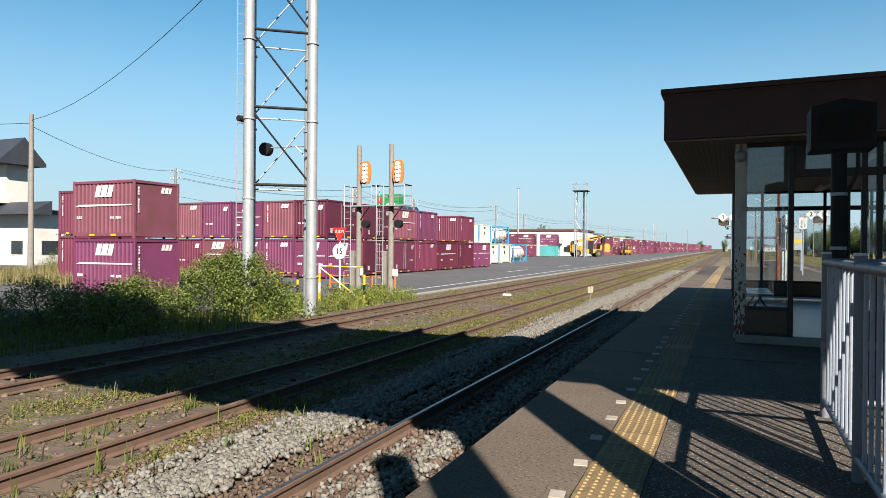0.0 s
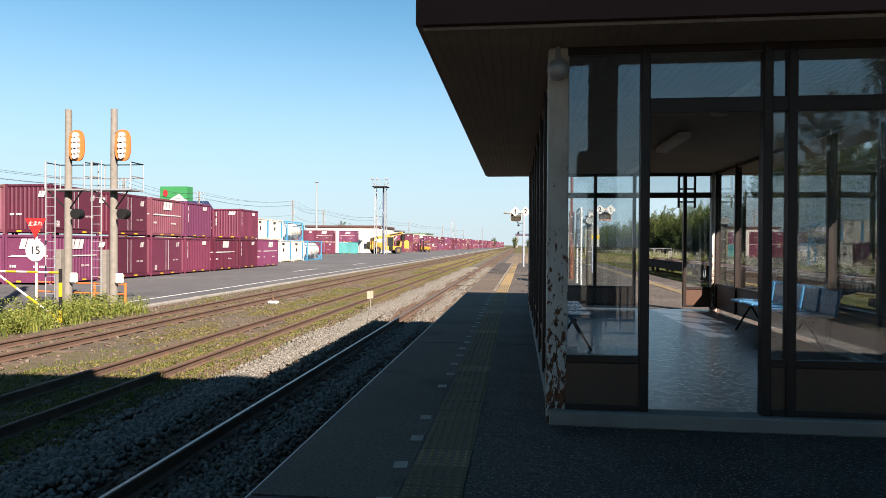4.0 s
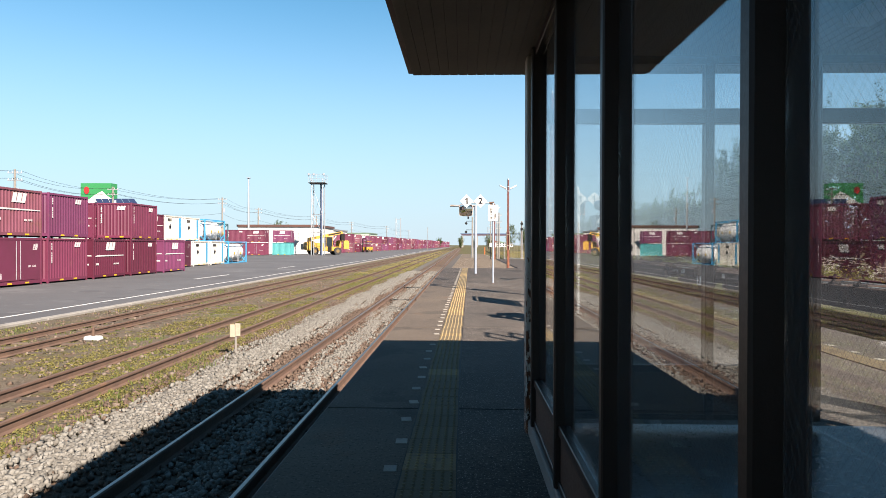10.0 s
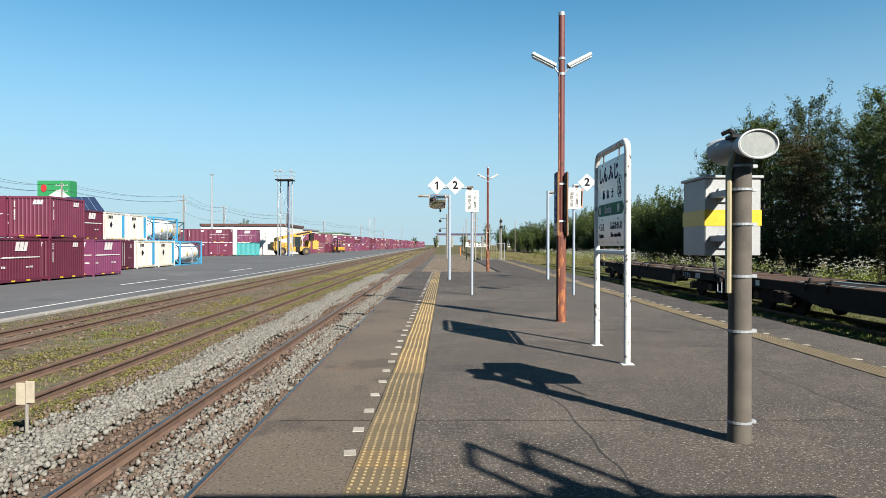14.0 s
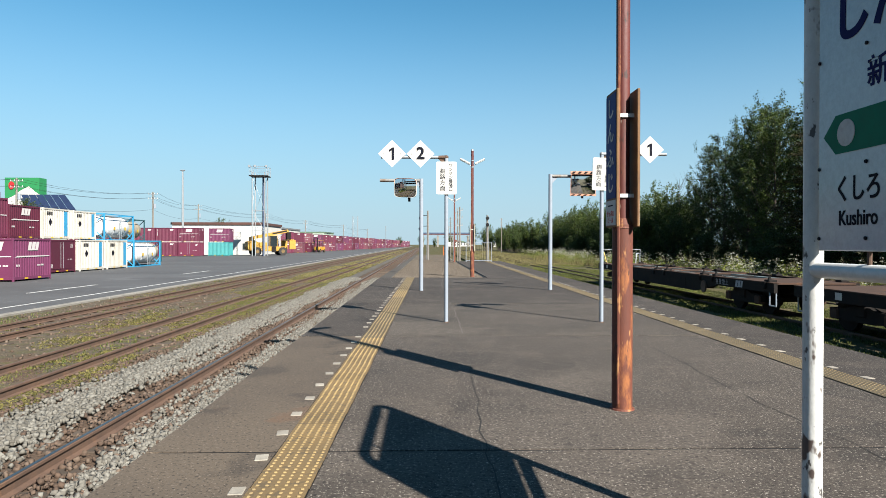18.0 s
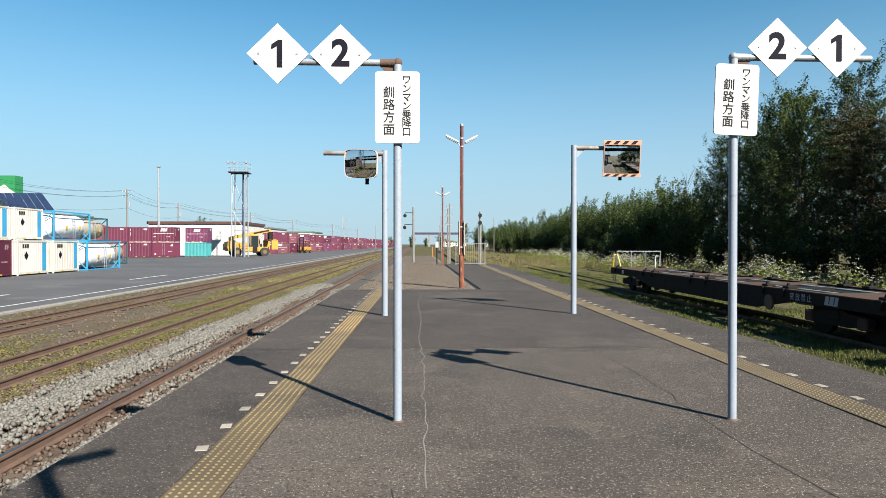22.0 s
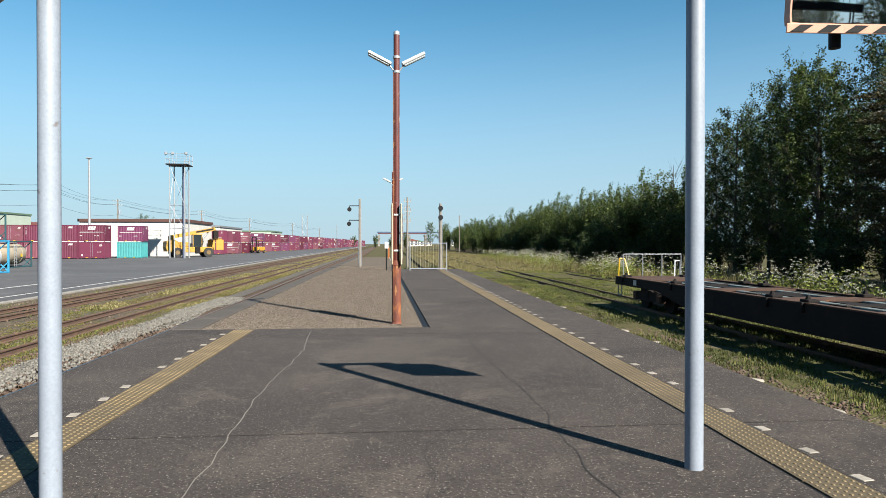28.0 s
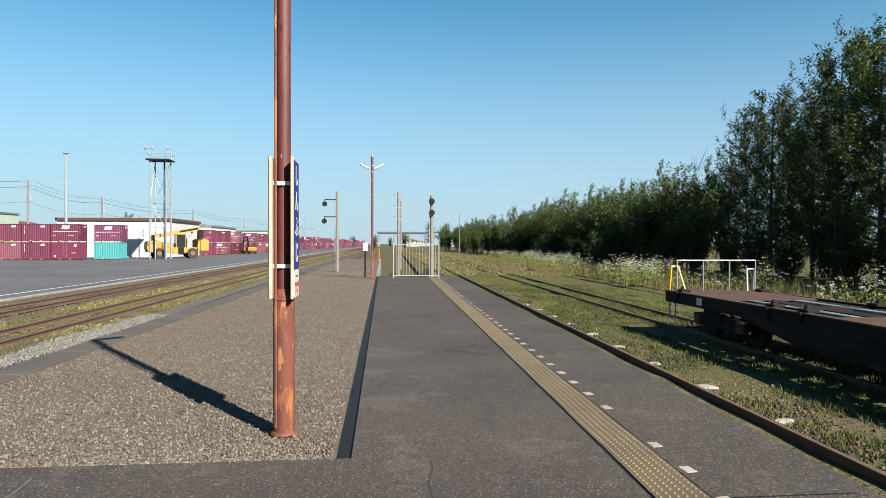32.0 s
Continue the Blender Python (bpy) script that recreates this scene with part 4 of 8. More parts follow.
# ---- mirrors ----
def mirror_post(x, y, h, side):
    t_ = thing("platform_mirror", ("orange convex driver's mirror" if side < 0 else "square orange-framed mirror with hazard stripes") + " on a grey bent post", "mirror", pose(x, y, 0))
    part("pole", rod(BM(), (0, 0, -0.02), (0, 0, h), 0.054, None, 18), GREY_PAINT, t_, sm=True)
    part("arm", rod(BM(), (0, 0, h - 0.05), (side * (1.13 if side < 0 else 0.75), 0, h - 0.05), 0.045, None, 16), RUSTED_GALV, t_, sm=True)
    bm = BM()
    prism(bm, [(side * 0.05, h - 0.09), (side * 0.2, h - 0.09), (side * 0.05, h - 0.25)], 'y', -0.006, 0.006)
    part("gusset", bm, GREY_PAINT, t_)
    if side < 0:
        cx, cz, hw, hh = -0.43, 2.8, 0.295, 0.245
        turn_ = Matrix.Translation((cx, -0.1, cz)) @ Matrix.Rotation(radians(-12), 4, 'Z') @ Matrix.Rotation(radians(4), 4, 'X') @ Matrix.Rotation(radians(2), 4, 'Y')
    else:
        cx, cz, hw, hh = 0.89, 2.94, 0.33, 0.265
        turn_ = Matrix.Translation((cx, -0.1, cz)) @ Matrix.Rotation(radians(-5), 4, 'Z') @ Matrix.Rotation(radians(5), 4, 'X') @ Matrix.Rotation(radians(0.8), 4, 'Y')
    # bulged reflecting face with rounded corners
    n_ = 18
    p_ = 6.0 if side < 0 else 40.0
    bm = BM()
    rows_ = []
    for i in range(1, 13):
        r = i / 12
        ring = []
        for k in range(4 * n_):
            a = 2 * math.pi * k / (4 * n_)
            c, s_ = math.cos(a), math.sin(a)
            f = (abs(c) ** p_ + abs(s_) ** p_) ** (-1 / p_)
            ring.append(bm.verts.new((hw * r * c * f, -(0.036 if side < 0 else 0.024) * (1 - ((hw * r * c * f) ** 2 + (hh * r * s_ * f) ** 2) / (hw * hw + hh * hh)) - 0.026, hh * r * s_ * f)))
        rows_.append(ring)
    mid = bm.verts.new((0, -0.062 if side < 0 else -0.05, 0))
    for k in range(4 * n_):
        j = (k + 1) % (4 * n_)
        bm.faces.new((mid, rows_[0][k], rows_[0][j]))
        for a_, b_ in zip(rows_, rows_[1:]):
            bm.faces.new((a_[k], b_[k], b_[j], a_[j]))
    part("reflecting_face", bm, MIRROR, t_, "bulged mirror face", at=turn_, sm=True)
    bm = BM()
    seg = 4 * n_

    def outline(f, yy):
        out = []
        for k in range(seg):
            a = 2 * math.pi * k / seg
            c, s_ = math.cos(a), math.sin(a)
            q = (abs(c) ** p_ + abs(s_) ** p_) ** (-1 / p_)
            out.append(bm.verts.new(((hw + f) * c * q, yy, (hh + f) * s_ * q)))
        return out
    loops = [outline(0.0, -0.01), outline(0.004, -0.036), outline(0.014, -0.036), outline(0.014, 0.03), outline(-0.05, 0.07)]
    for a_, b_ in zip(loops, loops[1:]):
        for k in range(seg):
            j = (k + 1) % seg
            bm.faces.new((a_[k], a_[j], b_[j], b_[k]))
    bm.faces.new(loops[-1])
    part("frame", bm, PLATE_WHITE if side < 0 else PALE_ORANGE, t_, "plastic mirror frame", at=turn_)
    if side < 0:
        bm = BM()
        for k in range(5, 32):
            a = math.pi * (k - 0.5) / 36
            b = math.pi * (k + 0.5) / 36
            q = []
            for an, yy in ((a, -0.03), (b, -0.03), (b, -0.06), (a, -0.06)):
                c, s_ = math.cos(an), math.sin(an)
                f = (abs(c) ** p_ + abs(s_) ** p_) ** (-1 / p_)
                q.append(bm.verts.new(((hw + 0.016) * c * f, yy, (hh + 0.016) * s_ * f)))
            bm.faces.new(q)
        bmesh.ops.remove_doubles(bm, verts=bm.verts[:], dist=0.0005)
        bmesh.ops.solidify(bm, geom=bm.faces[:], thickness=0.006)
        part("visor", bm, PALE_ORANGE, t_, "faded orange visor over the mirror", at=turn_)
    else:
        for zc, h2 in ((hh + 0.05, 0.042), (-hh - 0.035, 0.028)):
            bm = BM()
            box(bm, -hw - 0.03, -0.04, zc - h2, hw + 0.03, -0.03, zc + h2, 0.003)
            pb = part("hazard_board", bm, PALE_ORANGE, t_, "orange board with black slanted stripes", at=turn_)
            for k in range(4):
                x0 = -hw - 0.01 + k * 0.165
                bm = BM()
                prism(bm, [(x0, zc - h2 * 0.75), (x0 + 0.08, zc - h2 * 0.75), (x0 + 0.14, zc + h2 * 0.75), (x0 + 0.06, zc + h2 * 0.75)], 'y', -0.043, -0.0405)
                part("stripe", bm, BLACK, pb)
    cs = cx + (0.1 if side < 0 else 0.0)
    bm = rod(BM(), (cs, 0.0, cz - hh - 0.12), (cs, 0.0, cz + 0.2), 0.034, None, 12)
    part("stem", bm, BLACK, t_)
    return t_


mirror_post(0.21, 41.6, 3.06, -1)
mirror_post(3.8, 41.82, 3.22, 1)

# ---- loudspeaker post with control cabinet ----
DARK_POST = mat("weathered_post", (0.125, 0.108, 0.088), (0.095, 0.083, 0.07), 8, 0.9, 0, 0.5, 120, (0.06, 0.052, 0.045), 3, 0.6, bump_dist=0.004)
PIPE_BEIGE = mat("beige_pipe", (0.4, 0.35, 0.22), (0.34, 0.3, 0.19), 4, 0.6, 0, 0.05, 60)
CABINET_GREY = mat("cabinet_grey", (0.42, 0.43, 0.43), (0.37, 0.38, 0.38), 3, 0.45, 0, 0.05, 50, (0.28, 0.27, 0.25), 3, 0.5)
sp = thing("loudspeaker_post", "concrete post with two grey loudspeakers", "loudspeaker", pose(1.745, 22.25, 0))
part("post", rod(BM(), (0, 0, -0.02), (0, 0, 1.93), 0.072, 0.066, 20), DARK_POST, sp, sm=True)
for z in (0.12, 0.7, 1.05, 1.38, 1.6, 1.75):
    bm = rod(BM(), (0, 0, z), (0, 0, z + 0.016), 0.075, None, 20)
    box(bm, 0.06, -0.02, z - 0.002, 0.1, 0.02, z + 0.018)
    part("steel_band", bm, GALV, sp)
tube_pts = [(-0.085, -0.02, 0.95), (-0.085, -0.02, 1.72), (-0.05, -0.03, 1.86)]
part("cable_pipe", tube(BM(), tube_pts, 0.02, 8), PIPE_BEIGE, sp)
SPEAKER_GREY = mat("speaker_grey", (0.5, 0.52, 0.53), (0.44, 0.46, 0.47), 4, 0.5, 0, 0.05, 60, (0.3, 0.29, 0.27), 5, 0.5)
GRILLE = mat("speaker_grille", (0.34, 0.36, 0.35), (0.28, 0.3, 0.29), 30, 0.6, 0.2, 0.4, 220)
for s, tw in ((1, 3), (-1, 190)):
    m = Matrix.Translation((0.02 if s > 0 else 0.0, -0.02 * s, 1.885)) @ Matrix.Rotation(radians(tw), 4, 'Z') @ Matrix.Rotation(radians(4), 4, 'X') @ Matrix.Scale(0.84, 4)
    bm = BM()
    prof = [(0.03, -0.06), (0.07, -0.04), (0.09, 0.03), (0.108, 0.11), (0.118, 0.17), (0.122, 0.19), (0.112, 0.195), (0.102, 0.18)]
    seg = 28
    rings = [[bm.verts.new(m @ Vector((r * math.cos(2 * math.pi * k / seg) * 1.28, -d, r * math.sin(2 * math.pi * k / seg) * 0.9))) for k in range(seg)] for r, d in prof]
    for a_, b_ in zip(rings, rings[1:]):
        for k in range(seg):
            j = (k + 1) % seg
            bm.faces.new((a_[k], a_[j], b_[j], b_[k]))
    bm.faces.new(rings[0])
    sp_ = part("speaker_horn", bm, SPEAKER_GREY, sp, "grey oval speaker shell", sm=True)
    bm = BM()
    bm.faces.new([bm.verts.new(m @ Vector((0.104 * math.cos(2 * math.pi * k / seg) * 1.28, -0.18, 0.104 * math.sin(2 * math.pi * k / seg) * 0.9))) for k in range(seg)])
    part("speaker_grille", bm, GRILLE, sp_, "oval perforated metal grille")
    bm = BM()
    tube(bm, [(0.0, 0, 1.93), (0.06 * s, 0.02, 1.99), (0.1 * s, -0.05 * s, 1.97)], 0.014, 6)
    part("speaker_bracket", bm, BLACK, sp)
bm = BM()
box(bm, -0.08, -0.05, 1.93, 0.08, 0.05, 1.955, 0.006)
part("bracket", bm, BLACK, sp)
cb = thing("control_cabinet", "white steel control cabinet with a yellow band", "cabinet", pose(1.765, 22.62, 0))
bm = BM()
box(bm, -0.095, 0, 1.18, 0.295, 0.4, 1.72, 0.006)
body = part("body", bm, CABINET_GREY, cb)
bm = BM()
box(bm, -0.099, -0.004, 1.39, 0.299, 0.404, 1.5)
part("yellow_band", bm, YELLOW, cb)
bm = BM()
box(bm, -0.11, -0.015, 1.72, 0.31, 0.415, 1.74, 0.004)
part("top_cover", bm, CABINET_GREY, cb)
for z in (1.28, 1.6):
    bm = BM()
    box(bm, -0.01, -0.016, z - 0.05, 0.06, -0.003, z + 0.05, 0.004)
    part("latch", bm, GALV, cb)
for z in (1.3, 1.6):
    bm = BM()
    box(bm, -0.06, -0.3, z - 0.02, 0.03, 0.0, z + 0.02)
    part("mount_arm", bm, GALV, cb)
part("drop_cable", tube(BM(), [(0.0, 0.1, 1.19), (0.0, 0.02, 1.05), (0.06, -0.22, 0.98)], 0.012, 6), RUBBER, cb)

# ---- gate at the end of the platform ----
gate = thing("platform_gate", "white tubular steel gate closing the end of the platform", "gate", pose(0, 71.0, 0))
for x in (3.32, 5.18):
    part("post", rod(BM(), (x, 0, -0.02), (x, 0, 1.42), 0.028, None, 12), GALV, gate)
for z in (0.1, 1.38):
    part("rail", rod(BM(), (3.32, 0, z), (5.18, 0, z), 0.02, None, 10), GREY_PAINT, gate)
for k in range(13):
    x = 3.32 + 1.86 * (k + 1) / 14
    part("bar", rod(BM(), (x, 0, 0.1), (x, 0, 1.38), 0.008, None, 8), PIPE_BEIGE, gate)


# ---- fence round the stair foot at the start ----
fence = thing("handrail_fence", "grey painted tubular steel barrier with upright bars", "fence", pose(0, 0, 0))
legs = [(0.65, 5.38), (0.63, 3.95), (0.65, 2.5)]
for x, y in legs:
    bm = rod(BM(), (x, y, -0.02), (x, y, 1.17), 0.031, None, 16)
    part("post", bm, FENCE_SHADED, fence, sm=True)
    part("post_cap", rod(BM(), (x, y, 1.17), (x, y, 1.185), 0.035, 0.028, 16), WHITE_PAINT, fence)
back = [(2.35, 5.5), (2.35, 3.95)]
for x, y in back:
    part("post", rod(BM(), (x, y, -0.02), (x, y, 1.17), 0.04, None, 16), FENCE_SHADED, fence, sm=True)
for (a, b) in ((legs[0], legs[1]), (legs[1], legs[2]), (legs[0], back[0]), (legs[1], back[1])):
    for z, r in ((1.11, 0.029), (0.12, 0.024)):
        part("rail", rod(BM(), (*a, z), (*b, z), r, None, 12), FENCE_SHADED, fence, sm=True)
    n_ = 9
    for k in range(1, n_ + 1):
        x, y = a[0] + (b[0] - a[0]) * k / (n_ + 1), a[1] + (b[1] - a[1]) * k / (n_ + 1)
        # bars take the lighter grey, for the sun on them
        part("bar", rod(BM(), (x, y, 0.12), (x, y, 1.11), 0.011, None, 8), GREY_PAINT, fence)

# ---- indicator box on its pole by the stair ----
ind = thing("departure_indicator", "dark indicator box with a small gable top on a black pole", "indicator", pose(0.79, 5.9, 0))
part("pole", rod(BM(), (0, 0, -0.02), (0, 0, 1.95), 0.055, None, 18), BLACK, ind, sm=True)
bm = BM()
prism(bm, [(-0.21, 1.97), (0.22, 1.97), (0.22, 2.3), (0.005, 2.35), (-0.21, 2.3)], 'y', -0.16, 0.16)
part("box", bm, BLACK, ind)
bm = BM()
box(bm, -0.17, -0.166, 2.02, 0.18, -0.16, 2.25)
part("screen", bm, STEEL_DARK, ind)
for z in (1.62, 1.2):
    part("band", rod(BM(), (0, 0, z), (0, 0, z + 0.025), 0.058, None, 18), GALV, ind)
part("cable_hose", tube(BM(), [(0.13, 0.02, 1.95), (0.13, 0.02, 1.8), (0.066, 0.02, 1.66), (0.07, 0.02, 0.1)], 0.016, 8), RUBBER, ind)

# ---- small markers by the tracks ----
def track_marker(x, y):
    t_ = thing("distance_marker", "small white plate on a thin post in the ballast", "marker", pose(x, y, BED_Z))
    part("stake", rod(BM(), (0, 0, -0.05), (0, 0, 0.55), 0.022, None, 10), POLE_CONCRETE, t_)
    bm = BM()
    box(bm, -0.11, -0.03, 0.4, -0.01, -0.015, 0.65, 0.003)
    part("plate", bm, MARKER_CREAM, t_)
    bm = BM()
    box(bm, 0.0, -0.03, 0.42, 0.1, -0.015, 0.67, 0.003)
    part("plate", bm, MARKER_CREAM, t_)
    part("rusty_cap", rod(BM(), (0, 0, 0.55), (0, 0, 0.68), 0.018, 0.01, 8), RAIL_RUST, t_)


track_marker(-4.87, 25.54)
w = thing("white_track_stone", "low white painted stone block between tracks", "marker", pose(-8.95, 27.6, BED_Z))
bm = BM()
box(bm, -0.19, -0.12, -0.02, 0.19, 0.12, 0.1, 0.04)
part("block", bm, PLATE_WHITE, w)
bm = BM()
box(bm, -0.03, -0.03, 0.09, 0.03, 0.03, 0.3, 0.01)
part("knob", bm, RAIL_RUST, w)


# ---- signals at the far end ----
def disc(bm, x, y, z, r):
    rod(bm, (x, y - 0.03, z), (x, y + 0.14, z), r, r * 0.8, 20)


def signal_post(x, y, h, discs, label, z0=0.0):
    t_ = thing("signal_post", label, "signal", pose(x, y, z0))
    part("post", rod(BM(), (0, 0, -0.05), (0, 0, h), 0.075, 0.065, 18), POLE_CONCRETE, t_, sm=True)
    for dx, z in discs:
        if dx:
            part("bracket_arm", rod(BM(), (0, 0, z + 0.22), (dx, 0, z + 0.22), 0.025, None, 8), BLACK, t_)
            part("drop_rod", rod(BM(), (dx, 0, z), (dx, 0, z + 0.22), 0.02, None, 8), BLACK, t_)
        bm = BM()
        disc(bm, dx, -0.1 if not dx else 0, z, 0.13)
        part("signal_disc", bm, BLACK, t_, "round black signal head")
    for k in range(int(h / 0.45)):
        bm = BM()
        box(bm, -0.1, -0.015, 0.4 + k * 0.45, 0.1, 0.015, 0.42 + k * 0.45)
        part("step_iron", bm, GALV, t_)
    for s in (-1, 1):
        part("side_cable", rod(BM(), (s * 0.09, 0, 0), (s * 0.09, 0, h - 0.5), 0.012, None, 6), GREY_PAINT, t_)
    return t_


signal_post(0.58, 77.7, 4.05, [(-0.62, 3.42), (-0.64, 2.55)], "concrete post carrying two round black signal heads")
signal_post(4.95, 71.9, 3.45, [(0, 2.72), (0, 3.2)], "slim concrete post with a black signal head beside the gate")
bx = thing("trackside_box", "small white box on a stand beside the lamp pole", "box", pose(2.15, 72.2, 0))
bm = BM()
box(bm, -0.1, -0.08, 1.1, 0.1, 0.08, 1.45, 0.01)
part("box", bm, PLATE_WHITE, bx)
part("stand", rod(BM(), (0, 0, -0.03), (0, 0, 1.1), 0.04, None, 10), BLACK, bx)
rp = thing("orange_stake", "thin orange-red marker stake on the gravel", "marker", pose(2.55, 100.0, 0))
part("stake", rod(BM(), (0, 0, -0.05), (0, 0, 1.0), 0.05, None, 8), ORANGE, rp)

# ---- seats inside the shelter ----
def seat_row(x, y, n_, rz):
    t_ = thing("bench_seats", "row of blue moulded seats on black steel legs", "bench", pose(x, y, 0.05, 0, 0, rz))
    for k in range(n_):
        u = (k - (n_ - 1) / 2) * 0.46
        bm = BM()
        box(bm, u - 0.2, -0.2, 0.38, u + 0.2, 0.2, 0.415, 0.012)
        part("seat", bm, SEAT_BLUE, t_)
        bm = BM()
        box(bm, u - 0.19, 0.17, 0.42, u + 0.19, 0.205, 0.72, 0.014, Matrix.Translation((0, -0.02, 0)) @ Matrix.Rotation(radians(-8), 4, 'X'))
        part("backrest", bm, SEAT_BLUE, t_)
    part("beam", rod(BM(), (-n_ * 0.23, 0, 0.35), (n_ * 0.23, 0, 0.35), 0.022, None, 10), BLACK, t_)
    for s in (-1, 1):
        bm = BM()
        tube(bm, [(s * n_ * 0.17, -0.2, 0), (s * n_ * 0.17, 0, 0.34), (s * n_ * 0.17, 0.2, 0)], 0.014, 8)
        part("leg", bm, BLACK, t_)


seat_row(3.12, 13.4, 5, -90)
seat_row(0.5, 12.8, 4, 90)
for y in (10.7, 13.2, 15.7):
    bm = BM()
    box(bm, 1.72, y - 0.62, 2.47, 1.88, y + 0.62, 2.55, 0.02)
    tagged(part("ceiling_light", bm, PLATE_WHITE), "white tube light fitting under the shelter ceiling", "light")
fl = thing("flood_lamp", "small round lamp fixed to the shelter post", "lamp", pose(0.14, 9.22, 2.42))
bm = BM()
bmesh.ops.create_uvsphere(bm, u_segments=14, v_segments=10, radius=0.075, matrix=Matrix.Translation((0, -0.1, -0.04)))
part("globe", bm, GALV, fl, sm=True)
part("neck", rod(BM(), (0, -0.04, 0.12), (0, -0.09, 0.0), 0.02, None, 8), GALV, fl)

# ---- footbridge over the tracks behind the start, whose shadow lies across them ----
fb = thing("footbridge", "steel footbridge crossing all tracks, with an added unseen roof that shades them", "footbridge", pose(0, 0, 0))
bm = BM()
box(bm, -19, 0.05, 5.0, 26, 3.6, 5.25, 0.02)
part("deck", bm, STEEL_DARK, fb)
for y in (0.62, 3.54):
    bm = BM()
    box(bm, -19, y, 5.25, 26, y + 0.04, 6.35)
    part("parapet", bm, STEEL_DARK, fb)
    for k in range(16):
        bm = BM()
        box(bm, -19 + k * 3.0 - 0.06, y - 0.02, 5.0, -19 + k * 3.0 + 0.06, y + 0.06, 7.4)
        part("upright", bm, STEEL_DARK, fb)
# unseen roof, added and sized so its shadow band spans the tracks
bm = BM()
prism(bm, [(-0.2, 7.4), (4.5, 7.4), (4.5, 7.9), (2.1, 8.5), (-0.2, 7.7)], 'x', -19.4, 26.4)
part("roof", bm, STEEL_DARK, fb)
# the post at y = -1 carries nothing; added for its shadow stripe
for x, y in ((1.35, 1.1), (1.35, 2.7), (1.62, -1.0), (-17.5, 1.2), (-17.5, 2.6), (24.5, 1.2), (24.5, 2.6)):
    bm = BM()
    box(bm, x - 0.14, y - 0.14, -1.02 if abs(x) > 10 else -0.03, x + 0.14, y + 0.14, 5.0, 0.01)
    part("pier", bm, STEEL_DARK, fb)
# ---- freight containers ----
WINES = [mat("container_wine", (0.17, 0.03, 0.07), (0.145, 0.028, 0.058), 0.8, 0.5, 0, 0.05, 25, (0.19, 0.06, 0.075), 1.1, 0.5, rand=0.12),
         mat("container_purple", (0.175, 0.04, 0.105), (0.15, 0.035, 0.088), 0.8, 0.5, 0, 0.05, 25, (0.19, 0.07, 0.1), 1.1, 0.5, rand=0.12),
         mat("container_maroon", (0.115, 0.017, 0.04), (0.098, 0.016, 0.035), 0.8, 0.45, 0, 0.05, 25, (0.14, 0.04, 0.05), 1.1, 0.4, rand=0.12),
         mat("container_faded", (0.22, 0.065, 0.1), (0.18, 0.055, 0.075), 0.9, 0.6, 0, 0.06, 25, (0.15, 0.07, 0.045), 0.9, 0.8, rand=0.1)]
CREAM = mat("container_cream", (0.66, 0.63, 0.56), (0.6, 0.565, 0.5), 1.0, 0.55, 0, 0.05, 25, (0.35, 0.27, 0.18), 1.2, 0.5, rand=0.08)
TURQ = mat("container_turquoise", (0.075, 0.38, 0.39), (0.07, 0.33, 0.34), 1.0, 0.5, 0, 0.05, 25, (0.2, 0.4, 0.38), 1.2, 0.5)
FRAME_BLUE = mat("tank_frame_blue", (0.05, 0.36, 0.64), (0.045, 0.31, 0.56), 1.0, 0.45, 0, 0.05, 25)
TANK_WHITE = mat("tank_white", (0.85, 0.86, 0.86), (0.8, 0.81, 0.81), 1.0, 0.65, 0, 0.04, 25, (0.45, 0.42, 0.38), 1.3, 0.5)
LW, LL, LH = 2.45, 3.715, 2.5


def corrugated(bm, w, l, z0, z1, rib_long=True, rib_end=True):
    """Plan outline with pressed ribs, pushed upwards. Origin at the +x, -y corner; x runs to -w, y to +l."""
    d = 0.035
    pts = []

    def run(p, q, ribbed, inward):
        n_ = max(2, int((Vector(q) - Vector(p)).length / 0.23))
        for k in range(n_):
            if not ribbed:
                if k == 0:
                    pts.append(p)
                continue
            for f, o in ((0.05, 0), (0.3, 1), (0.7, 1), (0.95, 0)):
                t = (k + f) / n_
                pts.append((p[0] + (q[0] - p[0]) * t + inward[0] * d * o, p[1] + (q[1] - p[1]) * t + inward[1] * d * o))
    e = 0.06
    pts.append((-e, 0.02))
    run((-e, 0.02), (-w + e, 0.02), rib_end, (0, 1))
    pts.append((-w + 0.02, e))
    run((-w + 0.02, e), (-w + 0.02, l - e), rib_long, (1, 0))
    pts.append((-w + e, l - 0.02))
    run((-w + e, l - 0.02), (-e, l - 0.02), rib_end, (0, -1))
    pts.append((-0.02, l - e))
    run((-0.02, l - e), (-0.02, e), rib_long, (-1, 0))
    prism(bm, pts, 'z', z0, z1)


def slanted_mark(bm, u0, v0, h, widths, gap, face):
    """A row of leaning blocks in place of a company mark. face: (origin, along, up, out)."""
    o, a, up, out = face
    u = u0

    def quad(*q):
        bm.faces.new([bm.verts.new(o + a * x + up * (v0 + y) + out * 0.012) for x, y in q])
    for k, w_ in enumerate(widths):
        quad((u, 0), (u + w_, 0), (u + w_ + 0.28 * h, h), (u + 0.28 * h, h))
        if k + 1 < len(widths):
            quad((u + w_, 0), (u + w_ + gap, 0), (u + w_ + gap + 0.04 * h, 0.14 * h), (u + w_ + 0.04 * h, 0.14 * h))
        u += w_ + gap
    bmesh.ops.remove_doubles(bm, verts=bm.verts[:], dist=0.0005)


